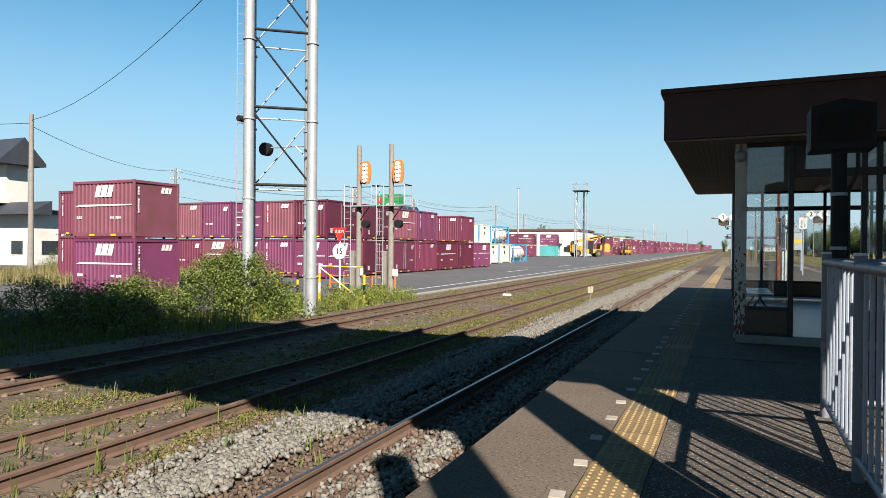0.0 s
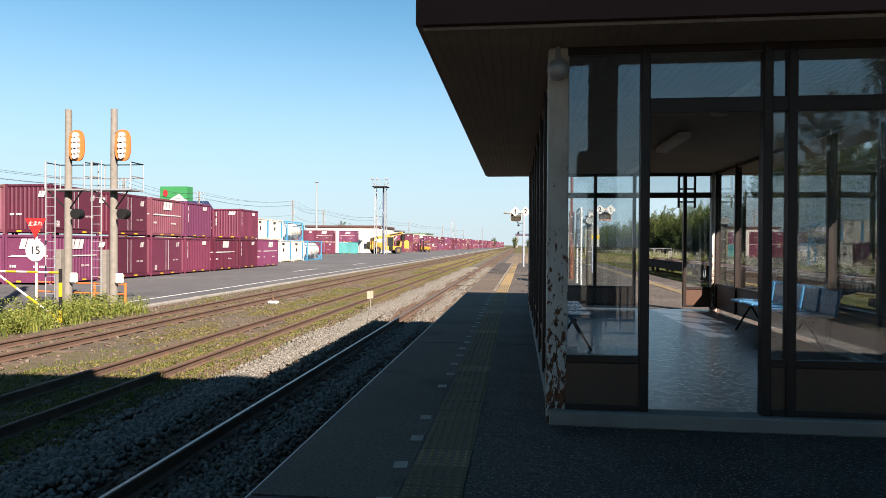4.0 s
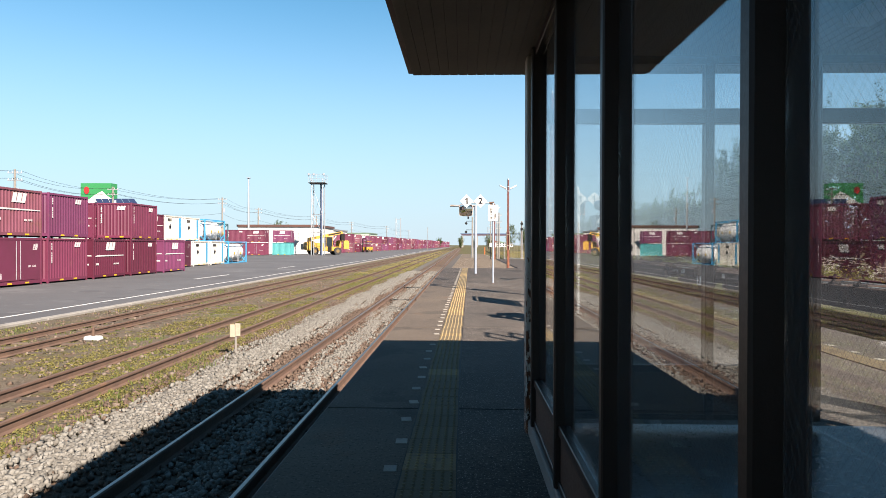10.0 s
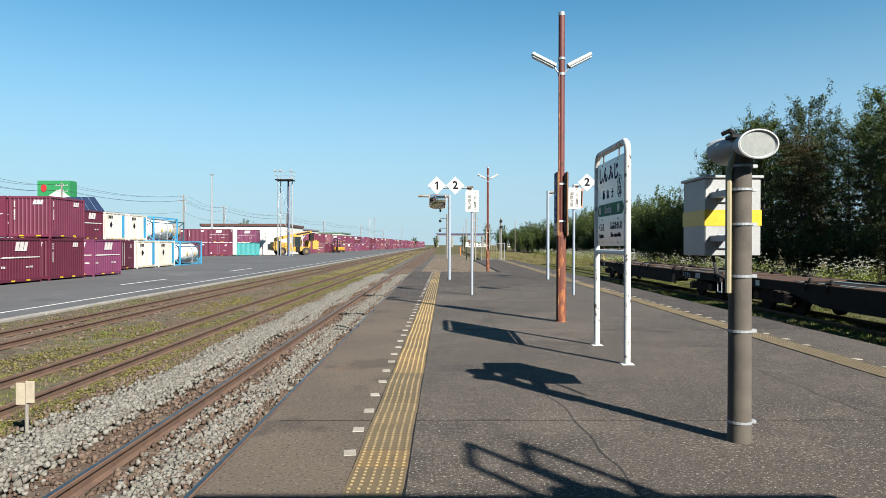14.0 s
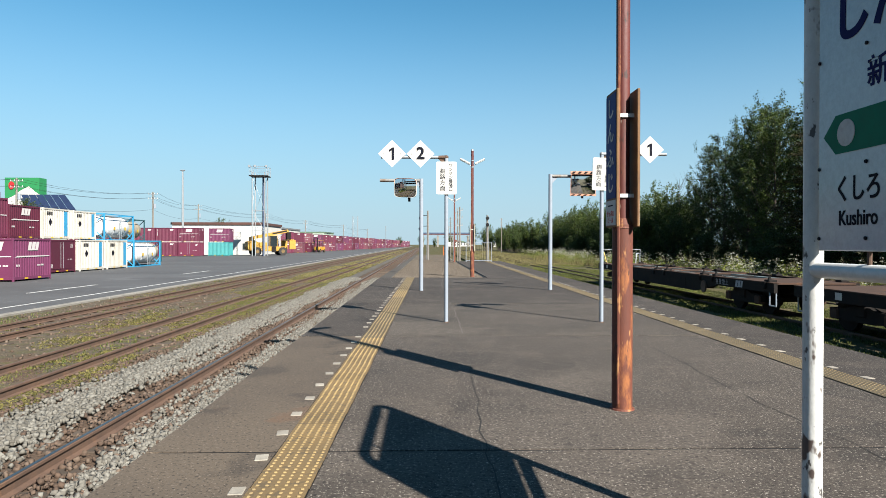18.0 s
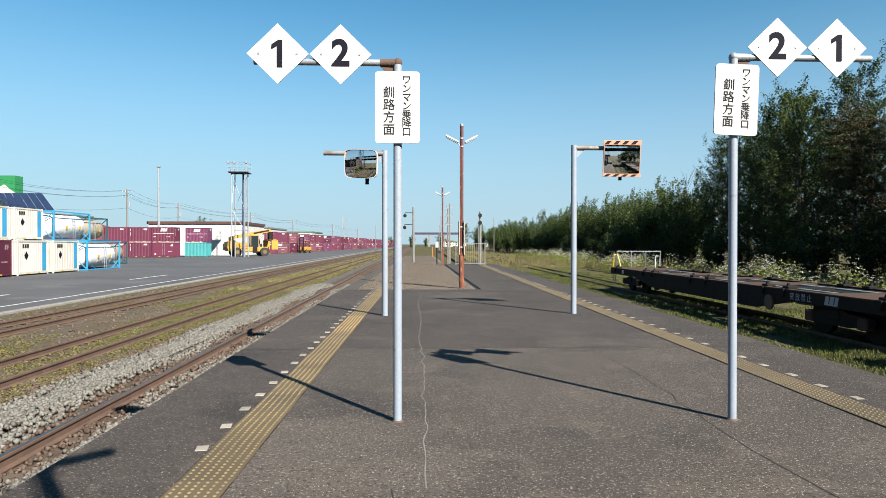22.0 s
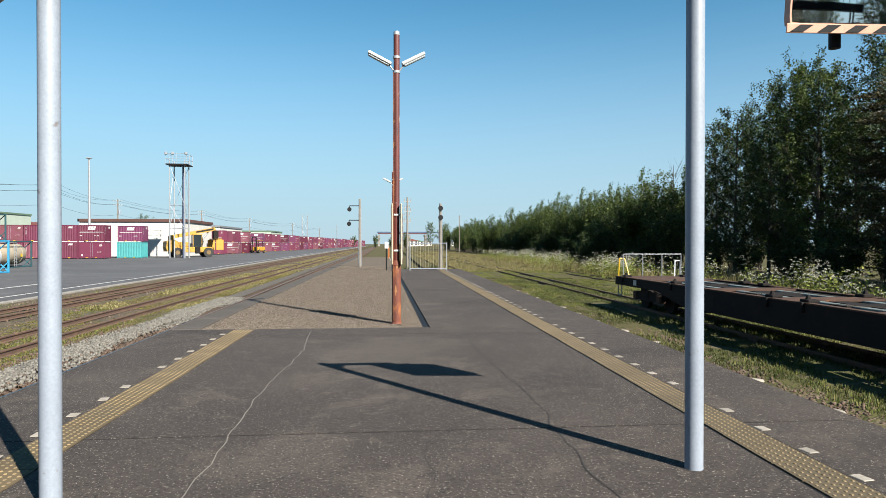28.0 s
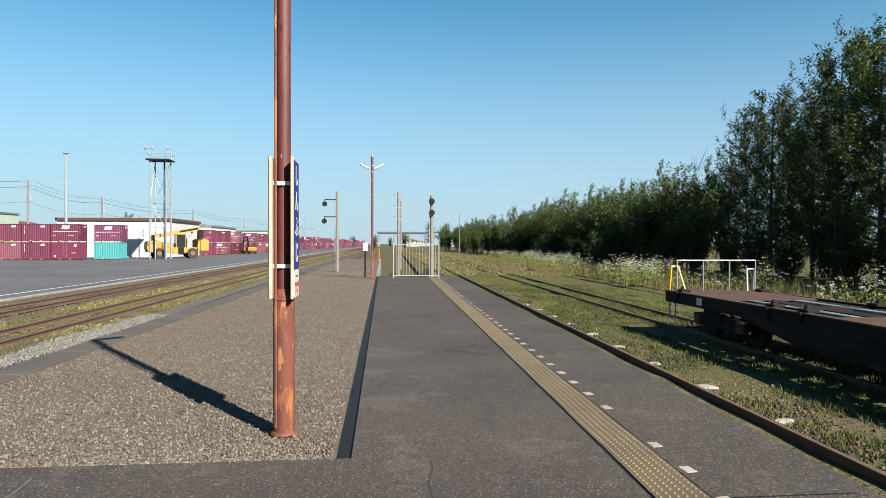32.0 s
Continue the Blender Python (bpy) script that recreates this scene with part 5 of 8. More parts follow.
def bars(bm, u, v, n_, wch, hch, vertical, face):
    """Code that is too small to read, as plain bars."""
    o, a, up, out = face
    for k in range(n_):
        if k in (3,):
            continue
        uu, vv = (u, v - k * hch * 1.25) if vertical else (u + k * wch * 1.35, v)
        f0 = [bm.verts.new(o + a * x + up * y + out * 0.012) for x, y in ((uu, vv), (uu + wch, vv), (uu + wch, vv + hch), (uu, vv + hch))]
        bm.faces.new(f0)


SOUTH = (Vector((-LW, 0.02, 0)), Vector((1, 0, 0)), Vector((0, 0, 1)), Vector((0, -1, 0)))
NORTH = (Vector((0, LL - 0.02, 0)), Vector((-1, 0, 0)), Vector((0, 0, 1)), Vector((0, 1, 0)))
EAST = (Vector((-0.02, 0, 0)), Vector((0, 1, 0)), Vector((0, 0, 1)), Vector((1, 0, 0)))
DECAL = mat("container_white_print", (0.74, 0.72, 0.7), (0.68, 0.65, 0.63), 3, 0.6, 0, 0.0, 30, (0.4, 0.3, 0.32), 4, 0.5)


def container(kind_, paint):
    t_ = thing("freight_container", {"stripe": "wine-red freight container with white mark and long white stripe", "plain": "wine-red ribbed freight container with small white marks",
                                     "door": "maroon freight container with double side doors and white marks", "cream": "dirty cream tank-leasing freight container with hazard diamond",
                                     "turquoise": "turquoise ribbed freight container on the yard"}[kind_], "container")
    bm = BM()
    corrugated(bm, LW, LL, 0.14, LH - 0.05, kind_ not in ("door",), kind_ not in ("stripe",))
    part("body", bm, paint, t_)
    bm = BM()
    for x in (-0.05, -LW + 0.05):
        for y in (0.05, LL - 0.05):
            box(bm, x - 0.05, y - 0.05, 0.0, x + 0.05, y + 0.05, LH, 0.008)
    for y in (0.0, LL - 0.09):
        box(bm, -LW + 0.1, y, 0.1, -0.1, y + 0.09, 0.26)
        box(bm, -LW + 0.1, y, LH - 0.13, -0.1, y + 0.09, LH - 0.02)
    for x in (-0.09, -LW):
        box(bm, x, 0.1, 0.1, x + 0.09, LL - 0.1, 0.26)
        box(bm, x, 0.1, LH - 0.13, x + 0.09, LL - 0.1, LH - 0.02)
    part("corner_frame", bm, paint, t_)
    for a_ in (0.62, 1.62):
        part("fork_pocket", box(BM(), -LW + a_, -0.006, 0.12, -LW + a_ + 0.26, 0.02, 0.2), YELLOW, t_, "yellow fork pocket")
    for a_ in (1.05, 2.35):
        part("fork_pocket", box(BM(), -0.02, a_, 0.12, 0.006, a_ + 0.32, 0.2), YELLOW, t_, "yellow fork pocket")
    if kind_ == "cream":
        bm = BM()
        for a_, c_ in ((0.5, 0.0), ):
            f_ = EAST
            o, a, up, out = f_
            q = [(1.0, 1.1), (1.25, 1.4), (1.0, 1.7), (0.75, 1.4)]
            bm.faces.new([bm.verts.new(o + a * x + up * y + out * 0.012) for x, y in q])
            o, a, up, out = SOUTH
            q = [(x + 0.2, y) for x, y in q]
            bm.faces.new([bm.verts.new(o + a * x + up * y + out * 0.012) for x, y in q])
        part("hazard_diamond", bm, INK, t_)
        bm = BM()
        bars(bm, 0.55, 1.95, 3, 0.2, 0.26, False, EAST)
        bars(bm, 0.6, 1.95, 3, 0.2, 0.26, False, SOUTH)
        part("code", bm, GREY_INK, t_)["kind"] = "stuff"
        bm = BM()
        box(bm, -0.012, 2.95, 0.3, -0.005, 3.45, 2.3)
        part("coloured_panel", bm, FRAME_BLUE, t_)
        return t_
    if kind_ == "turquoise":
        return t_
    if kind_ == "stripe":
        for f_, ln, u0 in ((EAST, LL, 1.55), (SOUTH, LW, 0.95)):
            bm = BM()
            slanted_mark(bm, u0 - 0.2, 1.78, 0.5, (0.3, 0.34, 0.28), 0.05, f_)
            part("company_mark", bm, DECAL, t_, "white leaning company mark")
            bm = BM()
            o, a, up, out = f_
            bm.faces.new([bm.verts.new(o + a * x + up * y + out * 0.012) for x, y in ((0.15, 1.38), (ln - 0.15, 1.41), (ln - 0.15, 1.46), (0.4, 1.47))])
            part("stripe", bm, DECAL, t_)
            bm = BM()
            bars(bm, ln * 0.62, 0.85, 8, 0.06, 0.1, False, f_)
            bars(bm, 0.25, 0.85, 4, 0.09, 0.12, False, f_)
            part("code", bm, DECAL, t_)["kind"] = "stuff"
        bm = BM()
        slanted_mark(bm, LW - 1.05, 2.0, 0.26, (0.17, 0.18, 0.14), 0.035, NORTH)
        part("company_mark", bm, DECAL, t_)
        bm = BM()
        bars(bm, 0.2, 2.1, 9, 0.08, 0.1, True, NORTH)
        part("code", bm, DECAL, t_)["kind"] = "stuff"
    elif kind_ == "plain":
        bm = BM()
        slanted_mark(bm, LL - 1.3, 2.0, 0.26, (0.17, 0.18, 0.14), 0.035, EAST)
        part("company_mark", bm, DECAL, t_, "white leaning company mark")
        bm = BM()
        slanted_mark(bm, LW - 1.05, 2.0, 0.26, (0.17, 0.18, 0.14), 0.035, SOUTH)
        part("company_mark", bm, DECAL, t_, "white leaning company mark")
        bm = BM()
        bars(bm, 0.3, 2.1, 9, 0.08, 0.1, True, EAST)
        bars(bm, 0.3, 2.1, 9, 0.08, 0.1, True, SOUTH)
        part("code", bm, DECAL, t_)["kind"] = "stuff"
    else:
        bm = BM()
        slanted_mark(bm, LL - 0.75, 1.85, 0.32, (0.12, 0.2), 0.03, EAST)
        part("company_mark", bm, DECAL, t_, "white company mark")
        bm = BM()
        slanted_mark(bm, LW - 0.7, 1.85, 0.3, (0.12, 0.18), 0.03, SOUTH)
        part("company_mark", bm, DECAL, t_, "white company mark")
        bm = BM()
        bars(bm, LL - 1.1, 0.95, 8, 0.06, 0.1, False, EAST)
        bars(bm, 0.25, 0.95, 8, 0.06, 0.1, False, SOUTH)
        bars(bm, 0.4, 0.4, 1, 0.25, 0.3, False, EAST)
        part("code", bm, DECAL, t_)["kind"] = "stuff"
        for y0, y1 in ((0.14, 1.84), (1.88, LL - 0.14)):
            bm = BM()
            box(bm, -0.022, y0, 0.3, -0.008, y1, LH - 0.16, 0.004)
            part("side_door", bm, paint, t_)
        bm = BM()
        for y in (1.7, 2.02):
            rod(bm, (0.0, y, 0.35), (0.0, y, LH - 0.2), 0.014, None, 6)
        part("lock_bars", bm, GALV, t_)
    return t_


PROTO = {}


def put_container(kind_, paint_no, x, y, tier, z0=YARD_Z + 0.02, rz=0, group="stacked freight containers"):
    key = (kind_, paint_no)
    at = pose(x, y, z0 + tier * LH - 0.02, 0, 0, rz)
    if key not in PROTO:
        paint = {"cream": CREAM, "turquoise": TURQ}.get(kind_) or WINES[paint_no]
        t_ = container(kind_, paint)
        t_.matrix_basis = at
        tagged(t_, group=group)
        PROTO[key] = t_
        return t_
    return copy_thing(PROTO[key], at)


# the stack standing alone by the crossing
put_container("stripe", 1, -26.42, 19.8, 0, -1.07, rz=-90)
put_container("stripe", 3, -26.45, 19.78, 1, -1.07, rz=-90)
# block behind it, ends towards the platform
kinds = ["plain", "plain", "stripe", "door", "plain", "stripe"]
for k in range(7):
    put_container(kinds[k % 6], (1, 1, 3, 0, 1, 2, 0)[k], -25.55 - 2.52 * k, 34.5 + 0.1 * math.sin(k * 2), 0)
    put_container(kinds[(k + 1) % 6], (3, 1, 1, 3, 0, 1, 1)[k], -25.55 - 2.52 * k, 34.45 + 0.1 * math.cos(k), 1)
put_container("plain", 0, -31.6, 24.6, 0)
put_container("plain", 0, -31.6, 24.6, 1)
# front column along the yard road
for y, k0, p0, k1, p1 in ((34.4, "stripe", 1, "door", 2), (39.1, "door", 2, "door", 2), (43.3, "door", 0, "stripe", 3)):
    put_container(k0, p0, -22.95, y, 0)
    put_container(k1, p1, -22.98, y + 0.05, 1)
for y, k0, p0, k1, p1 in ((47.6, "plain", 0, "plain", 1), (52.0, "stripe", 2, None, 0), (56.5, "plain", 2, "plain", 0), (61.4, "stripe", 1, None, 0)):
    put_container(k0, p0, -23.0, y, 0)
    put_container(k0, (p0 + 1) % 4, -25.6, y, 0)
    if k1:
        put_container(k1, p1, -22.98, y + 0.05, 1)
    put_container("stripe", 0, -25.6, y, 1)
put_container("door", 2, -26.6, 71.1, 0)
for tier in (0, 1):
    put_container("stripe", 2, -29.2, 71.0, tier)
    put_container("stripe", 0, -29.3, 66.6, tier)
for y in (75.5, 79.9):
    put_container("cream", 0, -26.6, y, 0)
    put_container("cream", 0, -29.2, y, 0)
    put_container("cream", 0, -29.2, y - 0.4, 1)
# middle block in front of the office
for k in range(6):
    put_container(("door", "plain", "plain", "stripe")[k % 4], (0, 0, 3, 0)[k % 4], -42.6 - 3.8 * k, 138.5, 0, rz=-90)
    put_container(("stripe", "plain", "plain", "door")[k % 4], (0, 0, 0, 3)[k % 4], -42.6 - 3.8 * k, 138.5, 1, rz=-90)
put_container("turquoise", 0, -38.6, 142.3, 0, rz=-90)
put_container("stripe", 1, -38.5, 142.3, 1, rz=-90)
# long rows towards the horizon
for k in range(34):
    y = 176 + 9 * k + 0.12 * k * k
    x = -34.2 + 0.04 * (y - 176)
    for tier in range(2 if k % 7 != 3 else 1):
        put_container(("plain", "stripe", "door", "plain", "stripe")[(k + tier * 2) % 5], (k * 3 + tier) % 4 if k % 3 else 0, x + 0.6 * math.sin(k), y, tier, rz=-90)
    put_container("plain", (k + 1) % 4, x - 4.2, y, 0, rz=-90)
    if k % 5 == 2:
        put_container("cream", 0, x - 4.2, y, 1, rz=-90)
    else:
        put_container("stripe", k % 2, x - 4.2, y, 1, rz=-90)


# ---- tank containers ----
def tank_container(x, y, z, frame_m=FRAME_BLUE, tank_m=TANK_WHITE, label="white cylindrical tank in a bright blue steel frame"):
    t_ = thing("tank_container", label, "container", pose(x, y, z), "tank containers")
    L_ = 6.06
    bm = BM()
    prof = [(0.0, 0.25), (0.55, 0.28), (0.88, 0.4), (1.0, 0.62), (1.0, L_ - 0.62), (0.88, L_ - 0.4), (0.55, L_ - 0.28), (0.0, L_ - 0.25)]
    seg = 28
    rings = [[bm.verts.new((-1.22 + r * math.cos(2 * math.pi * k / seg), d, 1.26 + r * math.sin(2 * math.pi * k / seg))) for k in range(seg)] for r, d in prof if r > 0]
    for a_, b_ in zip(rings, rings[1:]):
        for k in range(seg):
            j = (k + 1) % seg
            bm.faces.new((a_[k], a_[j], b_[j], b_[k]))
    bm.faces.new(rings[0])
    bm.faces.new(list(reversed(rings[-1])))
    part("tank_barrel", bm, tank_m, t_, sm=True)
    for yy in (1.2, 2.4, 3.6, 4.8):
        part("stiffener_ring", rod(BM(), (-1.22, yy, 1.26), (-1.22, yy + 0.06, 1.26), 1.02, None, 28), tank_m, t_)
    for yy in (0.0, L_ - 0.12):
        bm = BM()
        for xx in (-2.44, -0.12):
            box(bm, xx, yy, 0.0, xx + 0.12, yy + 0.12, 2.5, 0.008)
        for zz in (0.0, 2.38):
            box(bm, -2.32, yy, zz, -0.12, yy + 0.12, zz + 0.12, 0.008)
        part("end_frame", bm, frame_m, t_)
        for p, q in (((-2.34, 0.12), (-1.7, 0.75)), ((-0.1, 0.12), (-0.74, 0.75)), ((-2.34, 2.38), (-1.7, 1.8)), ((-0.1, 2.38), (-0.74, 1.8))):
            part("end_brace", rod(BM(), (p[0], yy + 0.06, p[1]), (q[0], yy + 0.06, q[1]), 0.045, None, 6), frame_m, t_)
    for xx in (-2.44, -0.12):
        for zz in (0.02, 2.4):
            bm = BM()
            box(bm, xx, 0.12, zz, xx + 0.1, L_ - 0.12, zz + 0.09)
            part("side_rail", bm, frame_m, t_)
        for a_, b_ in ((0.15, 1.5), (L_ - 0.15, L_ - 1.5)):
            part("side_brace", rod(BM(), (xx + 0.05, a_, 0.8), (xx + 0.05, b_, 0.08), 0.04, None, 6), frame_m, t_)
    bm = BM()
    box(bm, -1.6, 1.0, 2.3, -0.85, 5.0, 2.36)
    part("walkway", bm, GALV, t_)
    bm = BM()
    for yy in (3.3, 3.65):
        rod(bm, (-0.16, yy, 0.1), (-0.16, yy, 2.4), 0.02, None, 6)
    for k in range(8):
        rod(bm, (-0.16, 3.3, 0.3 + k * 0.28), (-0.16, 3.65, 0.3 + k * 0.28), 0.014, None, 5)
    part("tank_ladder", bm, GALV, t_)
    for yy in (2.2, 4.4):
        part("hazard_label", box(BM(), -0.2, yy, 1.0, -0.19, yy + 0.3, 1.3), YELLOW, t_)
    return t_


tk = tank_container(-26.6, 85.0, YARD_Z)
copy_thing(tk, pose(-29.2, 84.8, YARD_Z + 2.5))
copy_thing(tk, pose(-29.3, 84.9, YARD_Z))
FRAME_TEAL = mat("tank_frame_teal", (0.03, 0.1, 0.12), (0.025, 0.085, 0.1), 1.0, 0.5, 0, 0.05, 25, (0.1, 0.06, 0.04), 1.5, 0.6)
TANK_CREAM = mat("tank_cream", (0.5, 0.43, 0.32), (0.45, 0.38, 0.28), 1.0, 0.45, 0, 0.04, 25, (0.3, 0.2, 0.12), 1.3, 0.6)
tk2 = tank_container(-32.0, 98.9, YARD_Z, FRAME_TEAL, TANK_CREAM, "cream cylindrical tank in a dark teal steel frame")
copy_thing(tk2, pose(-33.0, 96.4, YARD_Z + 2.5))
copy_thing(tk2, pose(-34.6, 97.5, YARD_Z))


# ---- lattice mast by the crossing ----
def lattice_mast(name, label, cx, cy, z0, h, half, r, levels, rot=0.0, lean_top=1.0, steel=None):
    t_ = thing(name, label, "mast", pose(cx, cy, z0, 0, 0, rot))
    cs = [(-half, -half), (half, -half), (half, half), (-half, half)]
    for x, y in cs:
        part("leg", rod(BM(), (x, y, -0.1), (x * lean_top, y * lean_top, h), r, r * 0.85, 14), GALV, t_, sm=True)
        for z in np.arange(1.2, h, 2.4):
            part("flange", rod(BM(), (x, y, z), (x, y, z + 0.05), r * 1.12, None, 14), GALV, t_)
    for i, z in enumerate(levels):
        for k in range(4):
            a, b = cs[k], cs[(k + 1) % 4]
            part("ring_bar", rod(BM(), (*a, z), (*b, z), 0.028 if k % 2 or k == 2 else 0.045, None, 8), steel or (GALV if k == 2 else BLACK), t_)
            if i + 1 < len(levels):
                z2 = levels[i + 1]
                if k == 0 or steel:
                    part("brace", rod(BM(), (*a, z2), (*b, z), 0.03, None, 8), steel or BLACK, t_)
                else:
                    part("brace", rod(BM(), (*a, z2), (*b, z), 0.026, None, 8), GALV, t_)
    return t_


mast = lattice_mast("lattice_mast", "tall galvanised tubular lattice mast with dark bracing", -13.12, 17.0, -1.02, 13.2, 0.94, 0.172, [4.05, 6.4, 8.75, 11.1, 13.0], 38)
bm = BM()
for x in (-0.15, 0.15):
    rod(bm, (x, 0, 0.6), (x, 0, 13), 0.014, None, 6)
for k in range(44):
    rod(bm, (-0.15, 0, 0.8 + k * 0.3), (0.15, 0, 0.8 + k * 0.3), 0.01, None, 5)
part("ladder", bm, GALV, mast, "thin galvanised steel ladder", at=pose(-1.14, -0.8, 0, 0, 0, 0))
part("small_lamp", rod(BM(), (-1.1, -0.95, 6.0), (-1.24, -1.08, 6.0), 0.1, 0.09, 16), STEEL_DARK, mast)


# ---- two-position signals with ladders ----
def yard_signal(x, y):
    t_ = thing("yard_signal", "concrete signal post with an orange oval shield, platform and ladder", "signal", pose(x, y, YARD_Z - 0.07), "yard signals")
    part("post", rod(BM(), (0, 0, -0.1), (0, 0, 6.5), 0.13, 0.1, 16), POLE_CONCRETE, t_, sm=True)
    bm = BM()
    seg = 24
    for yy, rev in ((-0.2, 0), (-0.16, 1)):
        vs = []
        for k in range(seg):
            a = 2 * math.pi * k / seg
            c, s_ = math.cos(a), math.sin(a)
            q = (abs(c) ** 3 + abs(s_) ** 3) ** (-1 / 3)
            vs.append(bm.verts.new((0.42 + 0.27 * c * q, yy, 5.3 + 0.5 * s_ * q)))
        bm.faces.new(vs if rev else list(reversed(vs)))
        if rev:
            for k in range(seg):
                j = (k + 1) % seg
                bm.faces.new((old[k], old[j], vs[j], vs[k]))
        old = vs
    sh = part("shield", bm, ORANGE, t_, "orange oval backing shield")
    bm = BM()
    for k, (w_, z) in enumerate(((0.1, 5.62), (0.12, 5.46), (0.13, 5.28), (0.12, 5.1), (0.1, 4.95))):
        rod(bm, (0.42, -0.2, z), (0.42, -0.3, z), w_, w_ * 0.9, 14)
    part("lamp_unit", bm, PLATE_WHITE, sh, "white lamp units")
    for z in (4.85, 5.72):
        part("bracket", rod(BM(), (0, 0, z), (0.42, -0.15, z), 0.03, None, 8), BLACK, t_)
    bm = BM()
    box(bm, -0.55, -0.35, 3.85, 0.8, 0.35, 3.9)
    part("platform", bm, GALV, t_)
    for px, py in ((-0.55, -0.35), (0.8, -0.35), (-0.55, 0.35), (0.8, 0.35)):
        part("rail_post", rod(BM(), (px, py, 3.88), (px, py, 4.75), 0.02, None, 6), GALV, t_)
    for a_, b_ in (((-0.55, -0.35), (-0.55, 0.35)), ((0.8, -0.35), (0.8, 0.35)), ((-0.55, 0.35), (0.8, 0.35))):
        for z in (4.3, 4.74):
            part("rail", rod(BM(), (*a_, z), (*b_, z), 0.018, None, 6), BLACK if z > 4.5 else GALV, t_)
    for px in (-0.5, 0.7):
        part("strut", rod(BM(), (0, 0, 3.2), (px, -0.3, 3.86), 0.025, None, 6), BLACK, t_)
    bm = BM()
    for s_ in (-0.16, 0.16):
        rod(bm, (-0.36 + s_, -0.35, 0.0), (-0.36 + s_, -0.35, 4.8), 0.018, None, 6)
    for k in range(14):
        rod(bm, (-0.52, -0.35, 0.25 + k * 0.28), (-0.2, -0.35, 0.25 + k * 0.28), 0.011, None, 5)
    part("ladder", bm, GALV, t_)
    bm = BM()
    rod(bm, (0.45, -0.3, 3.1), (0.45, -0.05, 3.1), 0.17, 0.17, 16)
    part("horn_lamp", bm, BLACK, t_)
    bm = BM()
    box(bm, 0.12, -0.16, 0.85, 0.38, 0.0, 1.2, 0.05)
    part("cable_box", bm, PLATE_WHITE, t_)
    bm = BM()
    box(bm, -0.42, -0.1, 0.0, -0.2, 0.1, 1.95, 0.01)
    part("relay_column", bm, POLE_CONCRETE, t_)
    return t_


yard_signal(-14.67, 24.45)
yard_signal(-13.12, 24.5)

# ---- crossing signs and striped barriers ----
cs_ = thing("stop_sign", "red stop triangle above a white speed disc on a post", "sign", pose(-14.92, 23.35, -1.0))
part("post", rod(BM(), (0, 0, -0.1), (0, 0, 2.75), 0.035, None, 10), WHITE_PAINT, cs_)
bm = BM()
prism(bm, [(-0.36, 2.95), (0.36, 2.95), (0, 2.33)], 'y', -0.05, -0.035)
tri_ = part("triangle_plate", bm, RED, cs_, "red triangular stop plate")
words("letter", "止まれ", 0.16, PLATE_WHITE, tri_, 0, -0.054, 2.78, FACE_S)
d_ = part("speed_disc", rod(BM(), (0, -0.05, 1.95), (0, -0.035, 1.95), 0.33, None, 28), PLATE_WHITE, cs_, "white round plate")
words("numeral", "15", 0.34, GREY_INK, d_, 0, -0.054, 1.95, FACE_S)


def barrier(x0, y0, x1, y1, n_, a_, b_, label, h=1.2, brace=False):
    t_ = thing("striped_barrier", label, "barrier", pose(0, 0, -1.0))
    for k in range(n_ + 1):
        x, y = x0 + (x1 - x0) * k / n_, y0 + (y1 - y0) * k / n_
        for j in range(4):
            part("post_band", rod(BM(), (x, y, j * h / 4 - 0.05 * (j == 0)), (x, y, (j + 1) * h / 4), 0.045, None, 10), (BLACK if k == n_ and brace else b_) if j % 2 else a_, t_)
    runs = [((x0, y0, z), (x1, y1, z)) for z in ((h * 0.93,) if brace else (h * 0.5, h * 0.93))]
    if brace:
        runs.append(((x0, y0, h * 0.9), (x1, y1, 0.1)))
    for p, q in runs:
        p, q = Vector(p), Vector(q)
        m_ = n_ * 6
        for k in range(m_):
            part("rail_band", rod(BM(), p.lerp(q, k / m_), p.lerp(q, (k + 1) / m_), 0.03, None, 8), a_ if k % 2 else b_, t_)


barrier(-17.4, 21.2, -14.9, 20.4, 2, YELLOW, BLACK, "yellow and black striped pipe barrier by the crossing")
barrier(-14.6, 21.4, -12.35, 21.0, 1, YELLOW, WHITE_PAINT, "yellow and white striped gate arm with a slanting brace", 1.5, True)
barrier(-17.8, 27.0, -13.8, 26.2, 3, ORANGE, ORANGE, "low orange pipe railing beside the yard", 0.8)
cp = thing("crossing_pole", "rust-stained white pole with striped foot at the crossing", "pole", pose(-14.35, 20.2, -1.0))
part("upper_pole", rod(BM(), (0, 0, 0.8), (0, 0, 6.2), 0.07, None, 12), WHITE_PAINT, cp)
for j in range(3):
    part("foot_band", rod(BM(), (0, 0, j * 0.28 - 0.05 * (j == 0)), (0, 0, j * 0.28 + 0.28), 0.08, None, 12), BLACK if j % 2 else YELLOW, cp)
part("lamp_arm", rod(BM(), (0, 0, 5.9), (-1.75, -0.1, 5.9), 0.03, None, 8), GALV, cp)
part("arm_brace", rod(BM(), (0, 0, 5.4), (-0.5, -0.05, 5.9), 0.022, None, 8), WHITE_PAINT, cp)
part("round_lamp", rod(BM(), (-1.85, -0.2, 5.85), (-1.85, 0.05, 5.85), 0.25, 0.25, 20), BLACK, cp)

